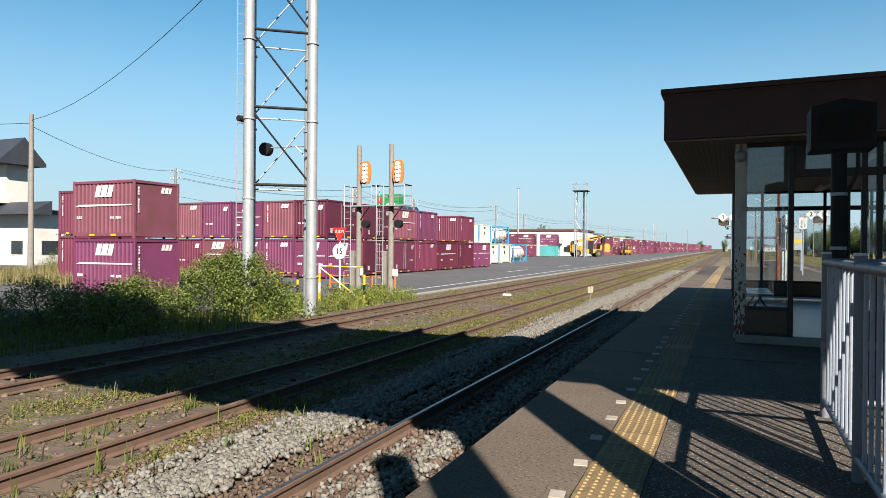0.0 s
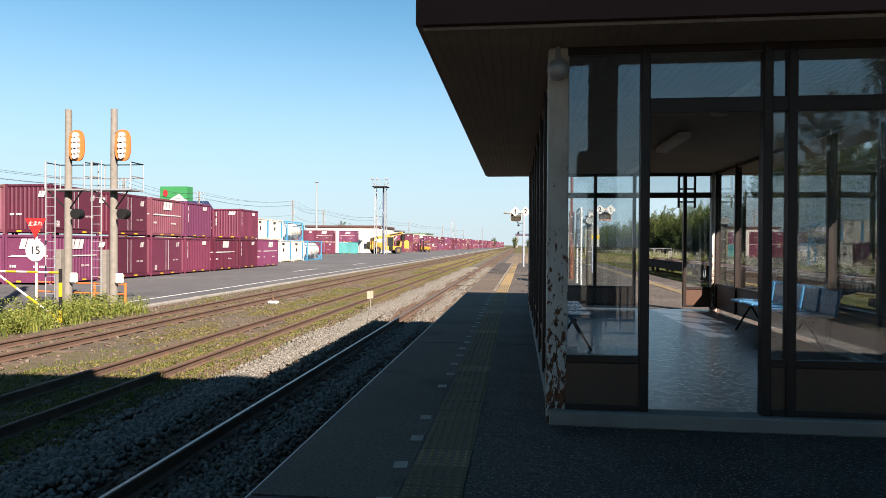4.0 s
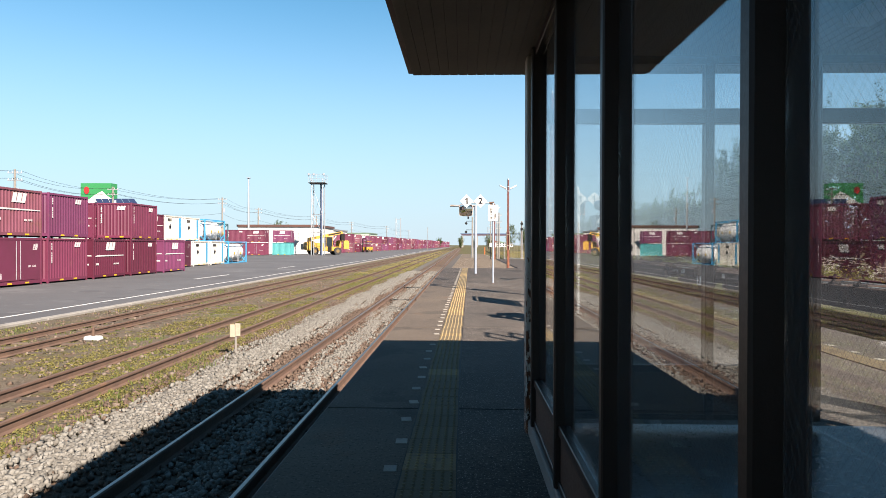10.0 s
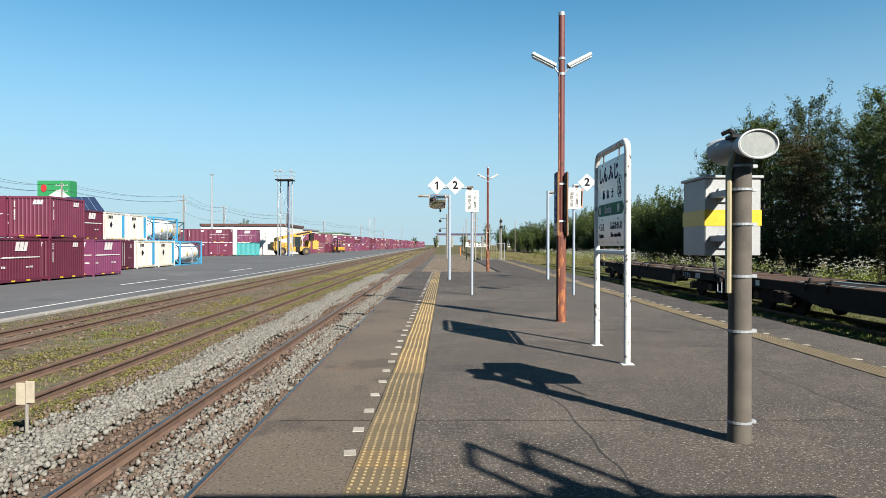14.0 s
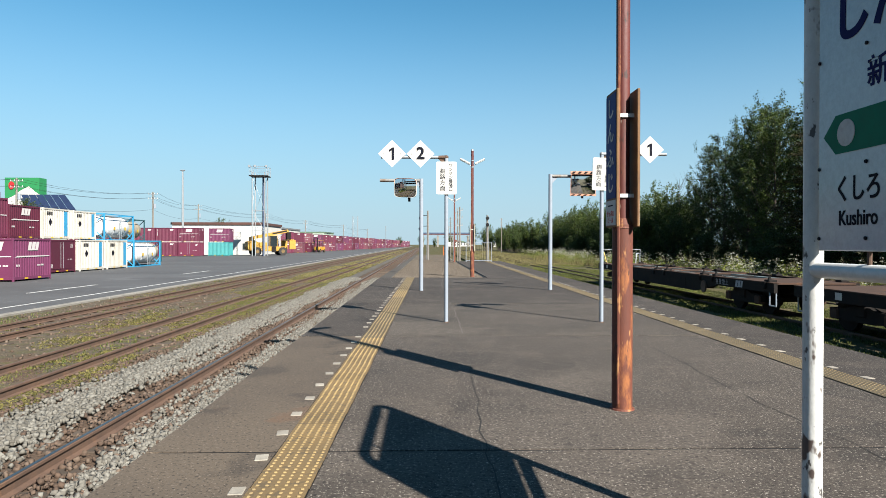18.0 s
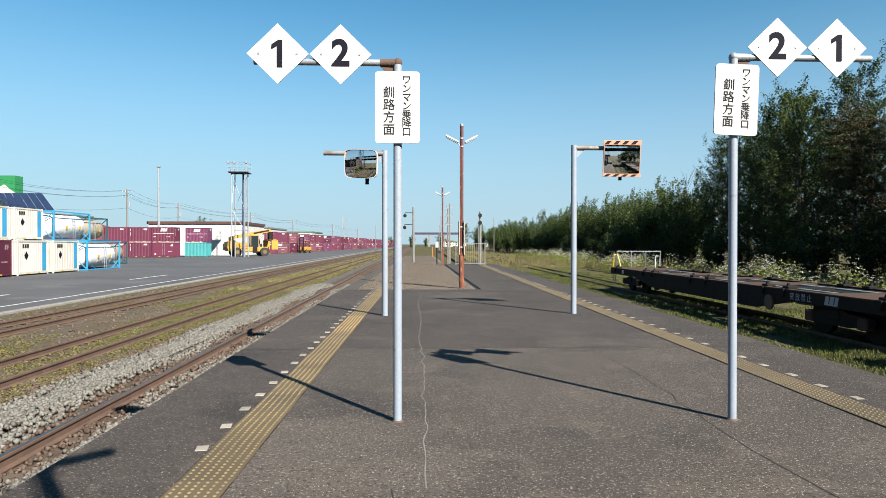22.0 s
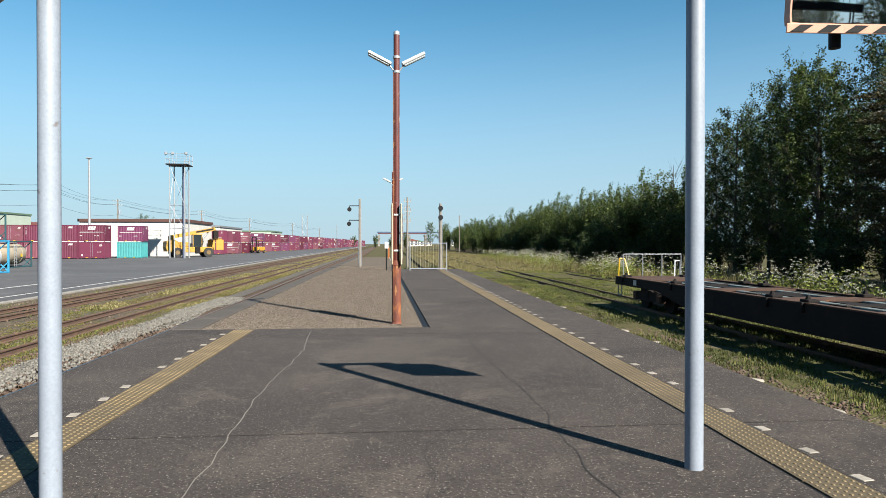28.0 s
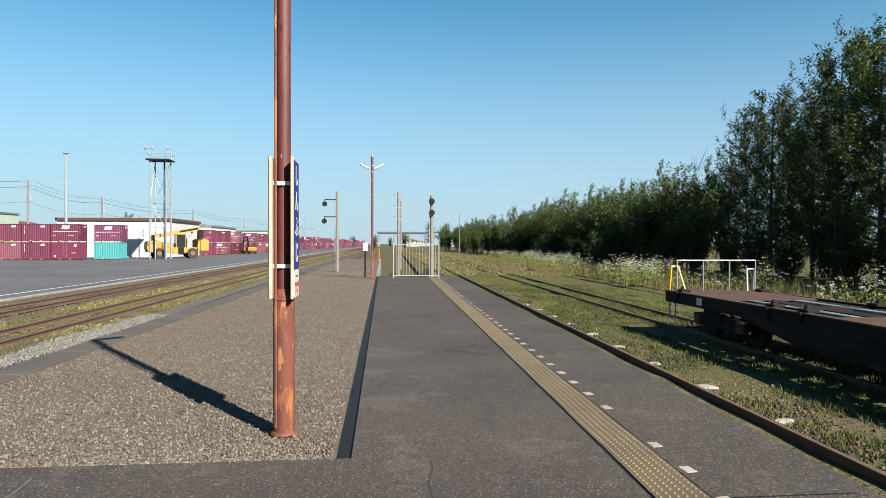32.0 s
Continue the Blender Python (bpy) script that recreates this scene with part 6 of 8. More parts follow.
# ---- yard lighting tower, mast, vehicles ----
lt = lattice_mast("lighting_tower", "white steel floodlight tower with a railed top platform", -29.6, 143.3, YARD_Z, 15.2, 1.12, 0.1, [4.6, 8.2, 14.4], steel=GALV)
TOWER_BLUE = mat("tower_blue_steel", (0.07, 0.1, 0.18), (0.055, 0.08, 0.15), 1, 0.5, 0, 0.05, 20)
part("centre_pole", rod(BM(), (0.6, 0, 0), (0.6, 0, 14.4), 0.19, 0.16, 14), TOWER_BLUE, lt)
bm = BM()
box(bm, -1.6, -1.6, 14.4, 1.6, 1.6, 14.56)
part("top_platform", bm, STEEL_DARK, lt)
for x, y in ((-1.55, -1.55), (0, -1.55), (1.55, -1.55), (-1.55, 1.55), (1.55, 1.55), (-1.55, 0), (1.55, 0)):
    part("rail_post", rod(BM(), (x, y, 14.5), (x, y, 16.2), 0.03, None, 6), GALV, lt)
for z in (15.3, 16.1):
    for a_, b_ in (((-1.55, -1.55), (1.55, -1.55)), ((-1.55, 1.55), (1.55, 1.55)), ((-1.55, -1.55), (-1.55, 1.55)), ((1.55, -1.55), (1.55, 1.55))):
        part("top_rail", rod(BM(), (*a_, z), (*b_, z), 0.028, None, 6), GALV, lt)
for x in (-1.5, -0.5, 1.5):
    bm = BM()
    box(bm, x - 0.2, -1.85, 15.9, x + 0.2, -1.58, 16.35, 0.05)
    part("floodlight", bm, GALV, lt)
far_t = lattice_mast("far_lighting_tower", "distant white steel floodlight tower", -32.0, 330.0, YARD_Z, 15.2, 1.12, 0.1, [4.6, 8.2, 14.4], steel=GALV)
lm = thing("lighting_mast", "slim grey steel lighting mast behind the containers", "mast", pose(-46.1, 150.4, YARD_Z))
part("mast", rod(BM(), (0, 0, -0.1), (0, 0, 16.3), 0.26, 0.14, 14), GALV, lm, sm=True)
bm = BM()
box(bm, -0.4, -0.3, 16.2, 0.4, 0.3, 16.4, 0.05)
part("lamp_head", bm, GALV, lm)

TYRE = RUBBER
WAGON_HUB = mat("wheel_hub", (0.2, 0.12, 0.03), (0.15, 0.09, 0.03), 3, 0.6, 0, 0.05, 30)
WIN_DARK = mat("cab_glass", (0.02, 0.03, 0.035), (0.03, 0.04, 0.045), 0.5, 0.12, 0, 0, 10)


def wheel(parent, x, y, z, r, w_):
    wh = part("wheel", rod(BM(), (x - w_ / 2, y, z), (x + w_ / 2, y, z), r, None, 20), TYRE, parent)
    part("hub", rod(BM(), (x - w_ / 2 - 0.02, y, z), (x + w_ / 2 + 0.02, y, z), r * 0.45, None, 14), WAGON_HUB, wh)


HANDLER_YELLOW = mat("handler_yellow", (0.58, 0.31, 0.03), (0.5, 0.27, 0.03), 1.5, 0.55, 0, 0.05, 30, (0.3, 0.17, 0.05), 1.5, 0.7, stains=[((0.06, 0.045, 0.035), 3, 0.62, 0.7)])
rs = thing("container_handler", "large worn yellow container handler parked by the light tower", "vehicle", pose(-29.6, 150.0, YARD_Z, 0, 0, -62))
part("chassis", box(BM(), -1.3, -3.4, 0.8, 1.3, 3.2, 1.7, 0.1), HANDLER_YELLOW, rs)
part("counterweight", prism(BM(), [(-4.1, 1.0), (-4.3, 1.6), (-4.2, 2.6), (-3.0, 2.9), (-2.2, 2.4), (-2.2, 0.9)], 'x', -1.5, 1.5), HANDLER_YELLOW, rs)
part("engine_cover", box(BM(), -1.2, -2.6, 1.7, 1.2, -0.6, 2.5, 0.08), HANDLER_YELLOW, rs)
bm = BM()
prism(bm, [(0.0, 1.7), (1.5, 1.7), (1.7, 2.6), (1.4, 3.7), (0.0, 3.7)], 'x', -0.75, 0.75)
cab = part("cab", bm, WIN_DARK, rs, "dark glazed cab")
part("cab_roof", box(BM(), -0.82, -0.1, 3.7, 0.82, 1.5, 3.82, 0.03), HANDLER_YELLOW, cab)
for x in (-0.77, 0.72):
    for y in (-0.02, 1.38):
        part("cab_pillar", box(BM(), x, y, 1.7, x + 0.06, y + 0.08, 3.72), HANDLER_YELLOW, cab)
boom = part("boom", prism(BM(), [(-3.4, 3.0), (-3.4, 3.6), (3.6, 5.0), (3.9, 4.5)], 'x', -0.4, 0.4), HANDLER_YELLOW, rs, "raised yellow boom")
part("boom_stripe", prism(BM(), [(0.6, 4.02), (0.6, 4.3), (3.4, 4.86), (3.4, 4.56)], 'x', -0.42, 0.42), BLACK, boom)
part("boom_cylinder", rod(BM(), (0.0, 0.8, 1.8), (0.0, 2.6, 4.2), 0.14, None, 12), GALV, rs)
part("boom_pivot", box(BM(), -0.9, -3.6, 2.4, 0.9, -3.0, 3.5, 0.06), HANDLER_YELLOW, rs)
part("spreader_head", box(BM(), -0.5, 3.4, 3.1, 0.5, 4.2, 4.5, 0.06), STEEL_DARK, rs)
part("spreader", box(BM(), -2.9, 3.5, 2.8, 2.9, 4.1, 3.1, 0.04), HANDLER_YELLOW, rs)
for x in (-2.9, 2.6):
    part("grab_arm", box(BM(), x, 3.2, 1.2, x + 0.3, 4.4, 2.9, 0.03), HANDLER_YELLOW, rs)
part("boarding_steps", box(BM(), 1.3, 0.2, 0.6, 1.55, 1.0, 1.7, 0.02), STEEL_DARK, rs)
for x in (-1.45, 1.45):
    for y in (-2.6, 2.3):
        wheel(rs, x, y, 0.8, 0.8, 0.6)


def forklift(x, y, rz):
    t_ = thing("forklift", "yellow forklift truck standing on the yard road", "vehicle", pose(x, y, YARD_Z, 0, 0, rz))
    bm = BM()
    box(bm, -0.95, -2.0, 0.5, 0.95, 1.2, 1.5, 0.15)
    part("body", bm, HANDLER_YELLOW, t_)
    bm = BM()
    for px in (-0.8, 0.8):
        for py in (-1.1, 0.9):
            rod(bm, (px, py, 1.4), (px * 0.9, py * 0.9, 3.0), 0.06, None, 8)
    part("cage", bm, BLACK, t_)
    bm = BM()
    box(bm, -0.85, -1.2, 3.0, 0.85, 1.0, 3.12, 0.03)
    part("cab_roof", bm, HANDLER_YELLOW, t_)
    bm = BM()
    for px in (-0.6, 0.45):
        box(bm, px, 1.35, 0.2, px + 0.16, 1.6, 3.9)
    box(bm, -0.6, 1.35, 3.7, 0.6, 1.6, 3.9)
    part("mast", bm, STEEL_DARK, t_)
    bm = BM()
    for px in (-0.6, 0.4):
        box(bm, px, 1.6, 0.25, px + 0.18, 2.9, 0.33)
    part("fork", bm, BLACK, t_)
    for px in (-0.85, 0.85):
        wheel(t_, px, 0.8, 0.45, 0.45, 0.3)
        wheel(t_, px, -1.4, 0.4, 0.4, 0.3)


forklift(-27.5, 196.0, 160)

# ---- buildings ----
WALL_WHITE = mat("office_wall", (0.72, 0.7, 0.66), (0.66, 0.64, 0.6), 0.6, 0.8, 0, 0.05, 15, (0.5, 0.47, 0.42), 0.5, 0.5)
ROOF_BROWN = mat("roof_edge_brown", (0.13, 0.055, 0.04), (0.1, 0.045, 0.035), 0.6, 0.6, 0, 0.05, 15)
ROOF_DARK = mat("dark_roof", (0.045, 0.05, 0.065), (0.035, 0.04, 0.05), 0.8, 0.5, 0, 0.1, 12)
WIN = mat("dark_window", (0.03, 0.04, 0.05), (0.04, 0.05, 0.06), 0.5, 0.1, 0, 0, 10)
PALE_GREEN = mat("pale_green_wall", (0.5, 0.58, 0.48), (0.45, 0.53, 0.44), 0.3, 0.8, 0, 0.03, 10)
ROOFS = [mat("roof_blue", (0.08, 0.14, 0.25), None, 0.4, 0.6), mat("roof_red", (0.22, 0.07, 0.05), None, 0.4, 0.6), mat("roof_green", (0.16, 0.25, 0.16), None, 0.4, 0.6), mat("roof_grey", (0.25, 0.26, 0.27), None, 0.4, 0.6)]


def block_house(name, label, x0, y0, x1, y1, h, wall, roof_m, win_rows, win_cols, roof_h=0.5, gable=0.0, z0=-1.1, cat="building"):
    t_ = thing(name, label, cat, pose(0, 0, z0))
    bm = BM()
    box(bm, x0, y0, -0.1, x1, y1, h)
    part("wall", bm, wall, t_)
    bm = BM()
    if gable:
        xm = (x0 + x1) / 2
        prism(bm, [(x0 - 0.6, h), (x1 + 0.6, h), (x1 + 0.6, h + 0.15), (xm, h + gable), (x0 - 0.6, h + 0.15)], 'y', y0 - 0.6, y1 + 0.6)
    else:
        box(bm, x0 - 0.25, y0 - 0.25, h, x1 + 0.25, y1 + 0.25, h + roof_h)
    part("roof", bm, roof_m, t_)
    for r in range(win_rows):
        z = 1.2 + r * (h - 0.8) / max(1, win_rows)
        for c in range(win_cols):
            xx = x0 + (x1 - x0) * (c + 0.5) / win_cols
            w_ = min(1.6, (x1 - x0) / win_cols * 0.5)
            bm = BM()
            box(bm, xx - w_ / 2, y0 - 0.04, z, xx + w_ / 2, y0 + 0.05, z + 1.3)
            wn_ = part("window", bm, WIN, t_)
            bm = BM()
            box(bm, xx - w_ / 2 - 0.08, y0 - 0.07, z - 0.1, xx + w_ / 2 + 0.08, y0 - 0.03, z)
            part("sill", bm, wall, wn_)
        n_y = max(1, int((y1 - y0) / 5))
        for c in range(n_y):
            yy = y0 + (y1 - y0) * (c + 0.5) / n_y
            bm = BM()
            box(bm, x1 - 0.05, yy - 0.9, z, x1 + 0.04, yy + 0.9, z + 1.3)
            part("window", bm, WIN, t_)
    return t_


block_house("freight_office", "white freight office with a brown flat roof edge", -51, 158, -33.0, 176, 6.3, WALL_WHITE, ROOF_BROWN, 1, 3)
block_house("warehouse", "long white warehouse behind the container rows", -75, 232, -45, 262, 7.2, WALL_WHITE, ROOFS[3], 1, 8)
block_house("warehouse", "low pale green warehouse far behind containers", -70, 320, -45, 350, 7.5, PALE_GREEN, ROOFS[2], 1, 6)
sg = block_house("sign_building", "building crowned by a green and white advertising box", -143, 236, -112, 262, 11.5, PALE_GREEN, ROOFS[2], 1, 6)
bm = BM()
box(bm, -136, 236, 11.9, -121, 240, 16.4)
part("white_panel", bm, WALL_WHITE, sg)
GREEN_AD = mat("advert_green", (0.03, 0.27, 0.09), (0.03, 0.25, 0.08), 0.3, 0.5, 0, 0, 10)
bm = BM()
prism(bm, [(-136, 23.5), (-136, 16.5), (-132.5, 17.6), (-129, 19.5), (-125.5, 20.8), (-123, 19.2), (-121, 18.2), (-121, 23.5)], 'y', 235.9, 240)
prism(bm, [(-136.0, 16.4), (-121.0, 16.4), (-121.0, 18.2), (-136.0, 16.5)], 'y', 236.3, 240)
part("green_panel", bm, GREEN_AD, sg)
bm = BM()
prism(bm, [(-136, 16.4), (-121, 16.4), (-121, 18.2), (-123, 19.2), (-125.5, 20.8), (-129, 19.5), (-132.5, 17.6)], 'y', 235.95, 236.25)
part("white_hill", bm, WALL_WHITE, sg)
bm = BM()
rod(bm, (-133, 235.7, 21), (-133, 235.85, 21), 1.3, None, 12)
part("red_flower", bm, RED, sg)
for ob_ in sg.children:
    if ob_.name.split(".")[0] in ("white_panel", "green_panel", "white_hill", "red_flower"):
        ob_.data.transform(Matrix.Translation((-128.2, 0, 0)) @ Matrix.Diagonal((0.72, 1, 1, 1)) @ Matrix.Translation((128.5, 0, 0)))
PANEL = mat("solar_panel", (0.03, 0.05, 0.12), (0.025, 0.04, 0.1), 0.5, 0.2, 0, 0, 10)
for k in range(6):
    bm = BM()
    prism(bm, [(-125 + k * 2.5, 12.6), (-122.7 + k * 2.5, 12.6), (-125.6 + k * 2.3, 18.0), (-127.7 + k * 2.3, 18.0)], 'y', 234.5, 234.7)
    part("solar_panel", bm, PANEL, sg)

hs = block_house("house", "two-storey house with dark tiled roofs and a balcony", -78, 40.0, -58.6, 43.2, 5.0, WALL_WHITE, ROOF_DARK, 1, 4, 0.4, 0, cat="house")
bm = BM()
box(bm, -78, 41.0, 5.2, -64.2, 43.1, 9.9)
part("upper_wall", bm, WALL_WHITE, hs)
bm = BM()
prism(bm, [(39.6, 9.9), (44.2, 9.9), (44.2, 10.2), (42, 12.6), (39.6, 10.2)], 'x', -79, -63.0)
part("upper_roof", bm, ROOF_DARK, hs)
bm = BM()
prism(bm, [(38.6, 4.9), (41.0, 6.2), (41.0, 4.9)], 'x', -79, -57.6)
part("lower_eave", bm, ROOF_DARK, hs)
bm = BM()
box(bm, -72.4, 39.4, 6.4, -63.7, 39.5, 6.5)
box(bm, -72.4, 39.4, 7.6, -63.7, 39.5, 7.7)
for k in range(30):
    box(bm, -72.4 + k * 0.29, 39.43, 6.4, -72.35 + k * 0.29, 39.47, 7.7)
part("balcony_rail", bm, BLACK, hs)
bm = BM()
box(bm, -72.5, 39.3, 6.1, -63.6, 41.1, 6.4)
part("balcony_floor", bm, WALL_WHITE, hs)
for x in (-71, -67.5):
    bm = BM()
    box(bm, x, 40.92, 6.6, x + 2.2, 41.02, 8.7)
    part("balcony_window", bm, WIN, hs)
BRICK_DARK = mat("dark_brick_wall", (0.13, 0.06, 0.045), (0.1, 0.05, 0.04), 0.8, 0.85, 0, 0.1, 12, (0.07, 0.045, 0.04), 0.4, 0.6)
block_house("brick_works", "dark brown brick works building of three storeys behind the crossing", -60, -34, -38, -16, 9.0, BRICK_DARK, ROOF_DARK, 2, 5, 0.5)
block_house("brick_works", "taller dark brick block beside the works", -52, -38, -44, -34.3, 14.0, BRICK_DARK, ROOF_DARK, 3, 2, 0.5)
nf = thing("mesh_fence", "green wire mesh fence beside the house", "fence", pose(0, 0, -1.0))
for k in range(9):
    part("post", rod(BM(), (-56 + k * 2.2, 40.5 - k * 0.3, -0.1), (-56 + k * 2.2, 40.5 - k * 0.3, 1.9), 0.05, None, 8), SIGN_GREEN, nf)
for z in (0.2, 0.7, 1.2, 1.8):
    part("wire_rail", rod(BM(), (-56, 40.5, z), (-38.4, 38.1, z), 0.025, None, 6), SIGN_GREEN, nf)

random.seed(11)
for k in range(16):
    x = random.uniform(-160, -60)
    y = random.uniform(280, 640)
    w_, d_2, h_ = random.uniform(9, 20), random.uniform(8, 14), random.uniform(5, 9)
    block_house("town_building", "distant small town building with coloured roof", x, y, x + w_, y + d_2, h_, WALL_WHITE if k % 3 else PALE_GREEN, ROOFS[k % 4], 2, 3, 0.4, 2.2 if k % 2 else 0.0)
for k in range(8):
    x = random.uniform(20, 90)
    y = random.uniform(660, 860)
    block_house("town_building", "distant small town building with coloured roof", x, y, x + 12, y + 10, random.uniform(4, 6), WALL_WHITE, ROOFS[k % 4], 2, 3, 0.4, 2.0)

# overpass closing the view far down the line
op = thing("road_overpass", "distant dark red girder road overpass crossing the tracks", "bridge", pose(0, 640, -1.0))
GIRDER = mat("girder_red", (0.12, 0.04, 0.045), (0.1, 0.035, 0.04), 0.2, 0.6, 0, 0, 8)
bm = BM()
box(bm, -2, 0, 11.3, 43, 8, 12.4)
part("girder", bm, GIRDER, op)
bm = BM()
box(bm, -3, -0.2, 12.4, 56, 0.0, 13.4)
part("parapet", bm, ROOFS[0], op)
for x in (-1, 13, 27, 42):
    bm = BM()
    box(bm, x - 0.9, 1, -0.1, x + 0.9, 7, 10.6)
    part("pier", bm, CONCRETE, op)

# ---- utility poles and wires ----
POLES = [(-42.7, 28.9, 9.8, 0), (-62, 60, 10.5, 1), (-56, 92, 10.5, 1), (-60, 122, 11.0, 1), (-52, 151, 11.3, 1), (-55, 185, 11.0, 1), (-50, 232, 11.0, 1), (-48, 290, 11.0, 1), (-40, 350, 11, 1), (-36, 440, 11, 1)]
for x, y, h, arms in POLES:
    t_ = thing("utility_pole", "grey concrete utility pole" + (" with cross arms and insulators" if arms else " beside the house"), "pole", pose(x, y, -1.0), "utility poles")
    part("pole", rod(BM(), (0, 0, -0.1), (0, 0, h + 1), 0.2, 0.13, 12), POLE_CONCRETE, t_, sm=True)
    if arms:
        for z in (h + 0.5, h - 0.4):
            bm = BM()
            box(bm, -0.95, -0.05, z, 0.95, 0.05, z + 0.1)
            part("cross_arm", bm, GALV, t_)
            for u in (-0.85, -0.3, 0.3, 0.85):
                part("insulator", rod(BM(), (u, 0, z + 0.1), (u, 0, z + 0.32), 0.05, 0.03, 8), PLATE_WHITE, t_)
        bm = rod(BM(), (0.35, 0, h - 2.2), (0.35, 0, h - 1.3), 0.22, None, 12)
        part("transformer", bm, GREY_PAINT, t_)


def wire(points, r=0.02, sag=0.9):
    bm = BM()
    for (a, b) in zip(points, points[1:]):
        a, b = Vector(a), Vector(b)
        prev = a
        for k in range(1, 11):
            t = k / 10
            p = a.lerp(b, t) - Vector((0, 0, sag * 4 * t * (1 - t)))
            rod(bm, prev, p, r, None, 4, False)
            prev = p
    return tagged(part("overhead_wire", bm, RUBBER), "thin black overhead line between poles", "wire", "overhead lines")


for off, dz in ((-0.85, 0.8), (0.85, 0.8), (-0.3, -0.1), (0.3, -0.1), (0.0, -2.4)):
    wire([(x + off, y, h - 1.0 + dz) for x, y, h, a in POLES[1:]], 0.018)
wire([(-42.7, 28.9, 9.4), (-14.4, 18.2, 12.2)], 0.018, 1.2)
wire([(-42.7, 28.9, 9.0), (-62, 60, 10.2)], 0.02)
wire([(-42.7, 28.9, 9.2), (-110, 8, 11)], 0.02)

# poles in line beyond the gravel strip
for k, (x, y, h) in enumerate(((4.0, 92, 5.2), (4.6, 108, 5.6), (5.4, 150, 6.5), (20, 190, 8), (-16, 300, 9), (9, 260, 8))):
    t_ = thing("line_pole", "pale line-side pole with short arms and insulators", "pole", pose(x, y, -1.0), "line-side poles")
    part("pole", rod(BM(), (0, 0, -0.1), (0, 0, h + 1), 0.1, 0.07, 10), POLE_CONCRETE, t_)
    for z in (h + 0.6, h - 0.2, h - 1.0):
        bm = BM()
        box(bm, -0.3, -0.04, z, 0.3, 0.04, z + 0.07)
        part("cross_arm", bm, GALV, t_)
        for u in (-0.25, 0.25):
            part("insulator", rod(BM(), (u, 0, z + 0.08), (u, 0, z + 0.28), 0.04, 0.025, 8), CONCRETE, t_)

# ---- flat wagons ----
WAGON_GREY = mat("wagon_grey_paint", (0.2, 0.25, 0.25), (0.16, 0.2, 0.2), 2, 0.7, 0, 0.1, 40, (0.1, 0.065, 0.045), 2, 0.8, thresh=0.5)


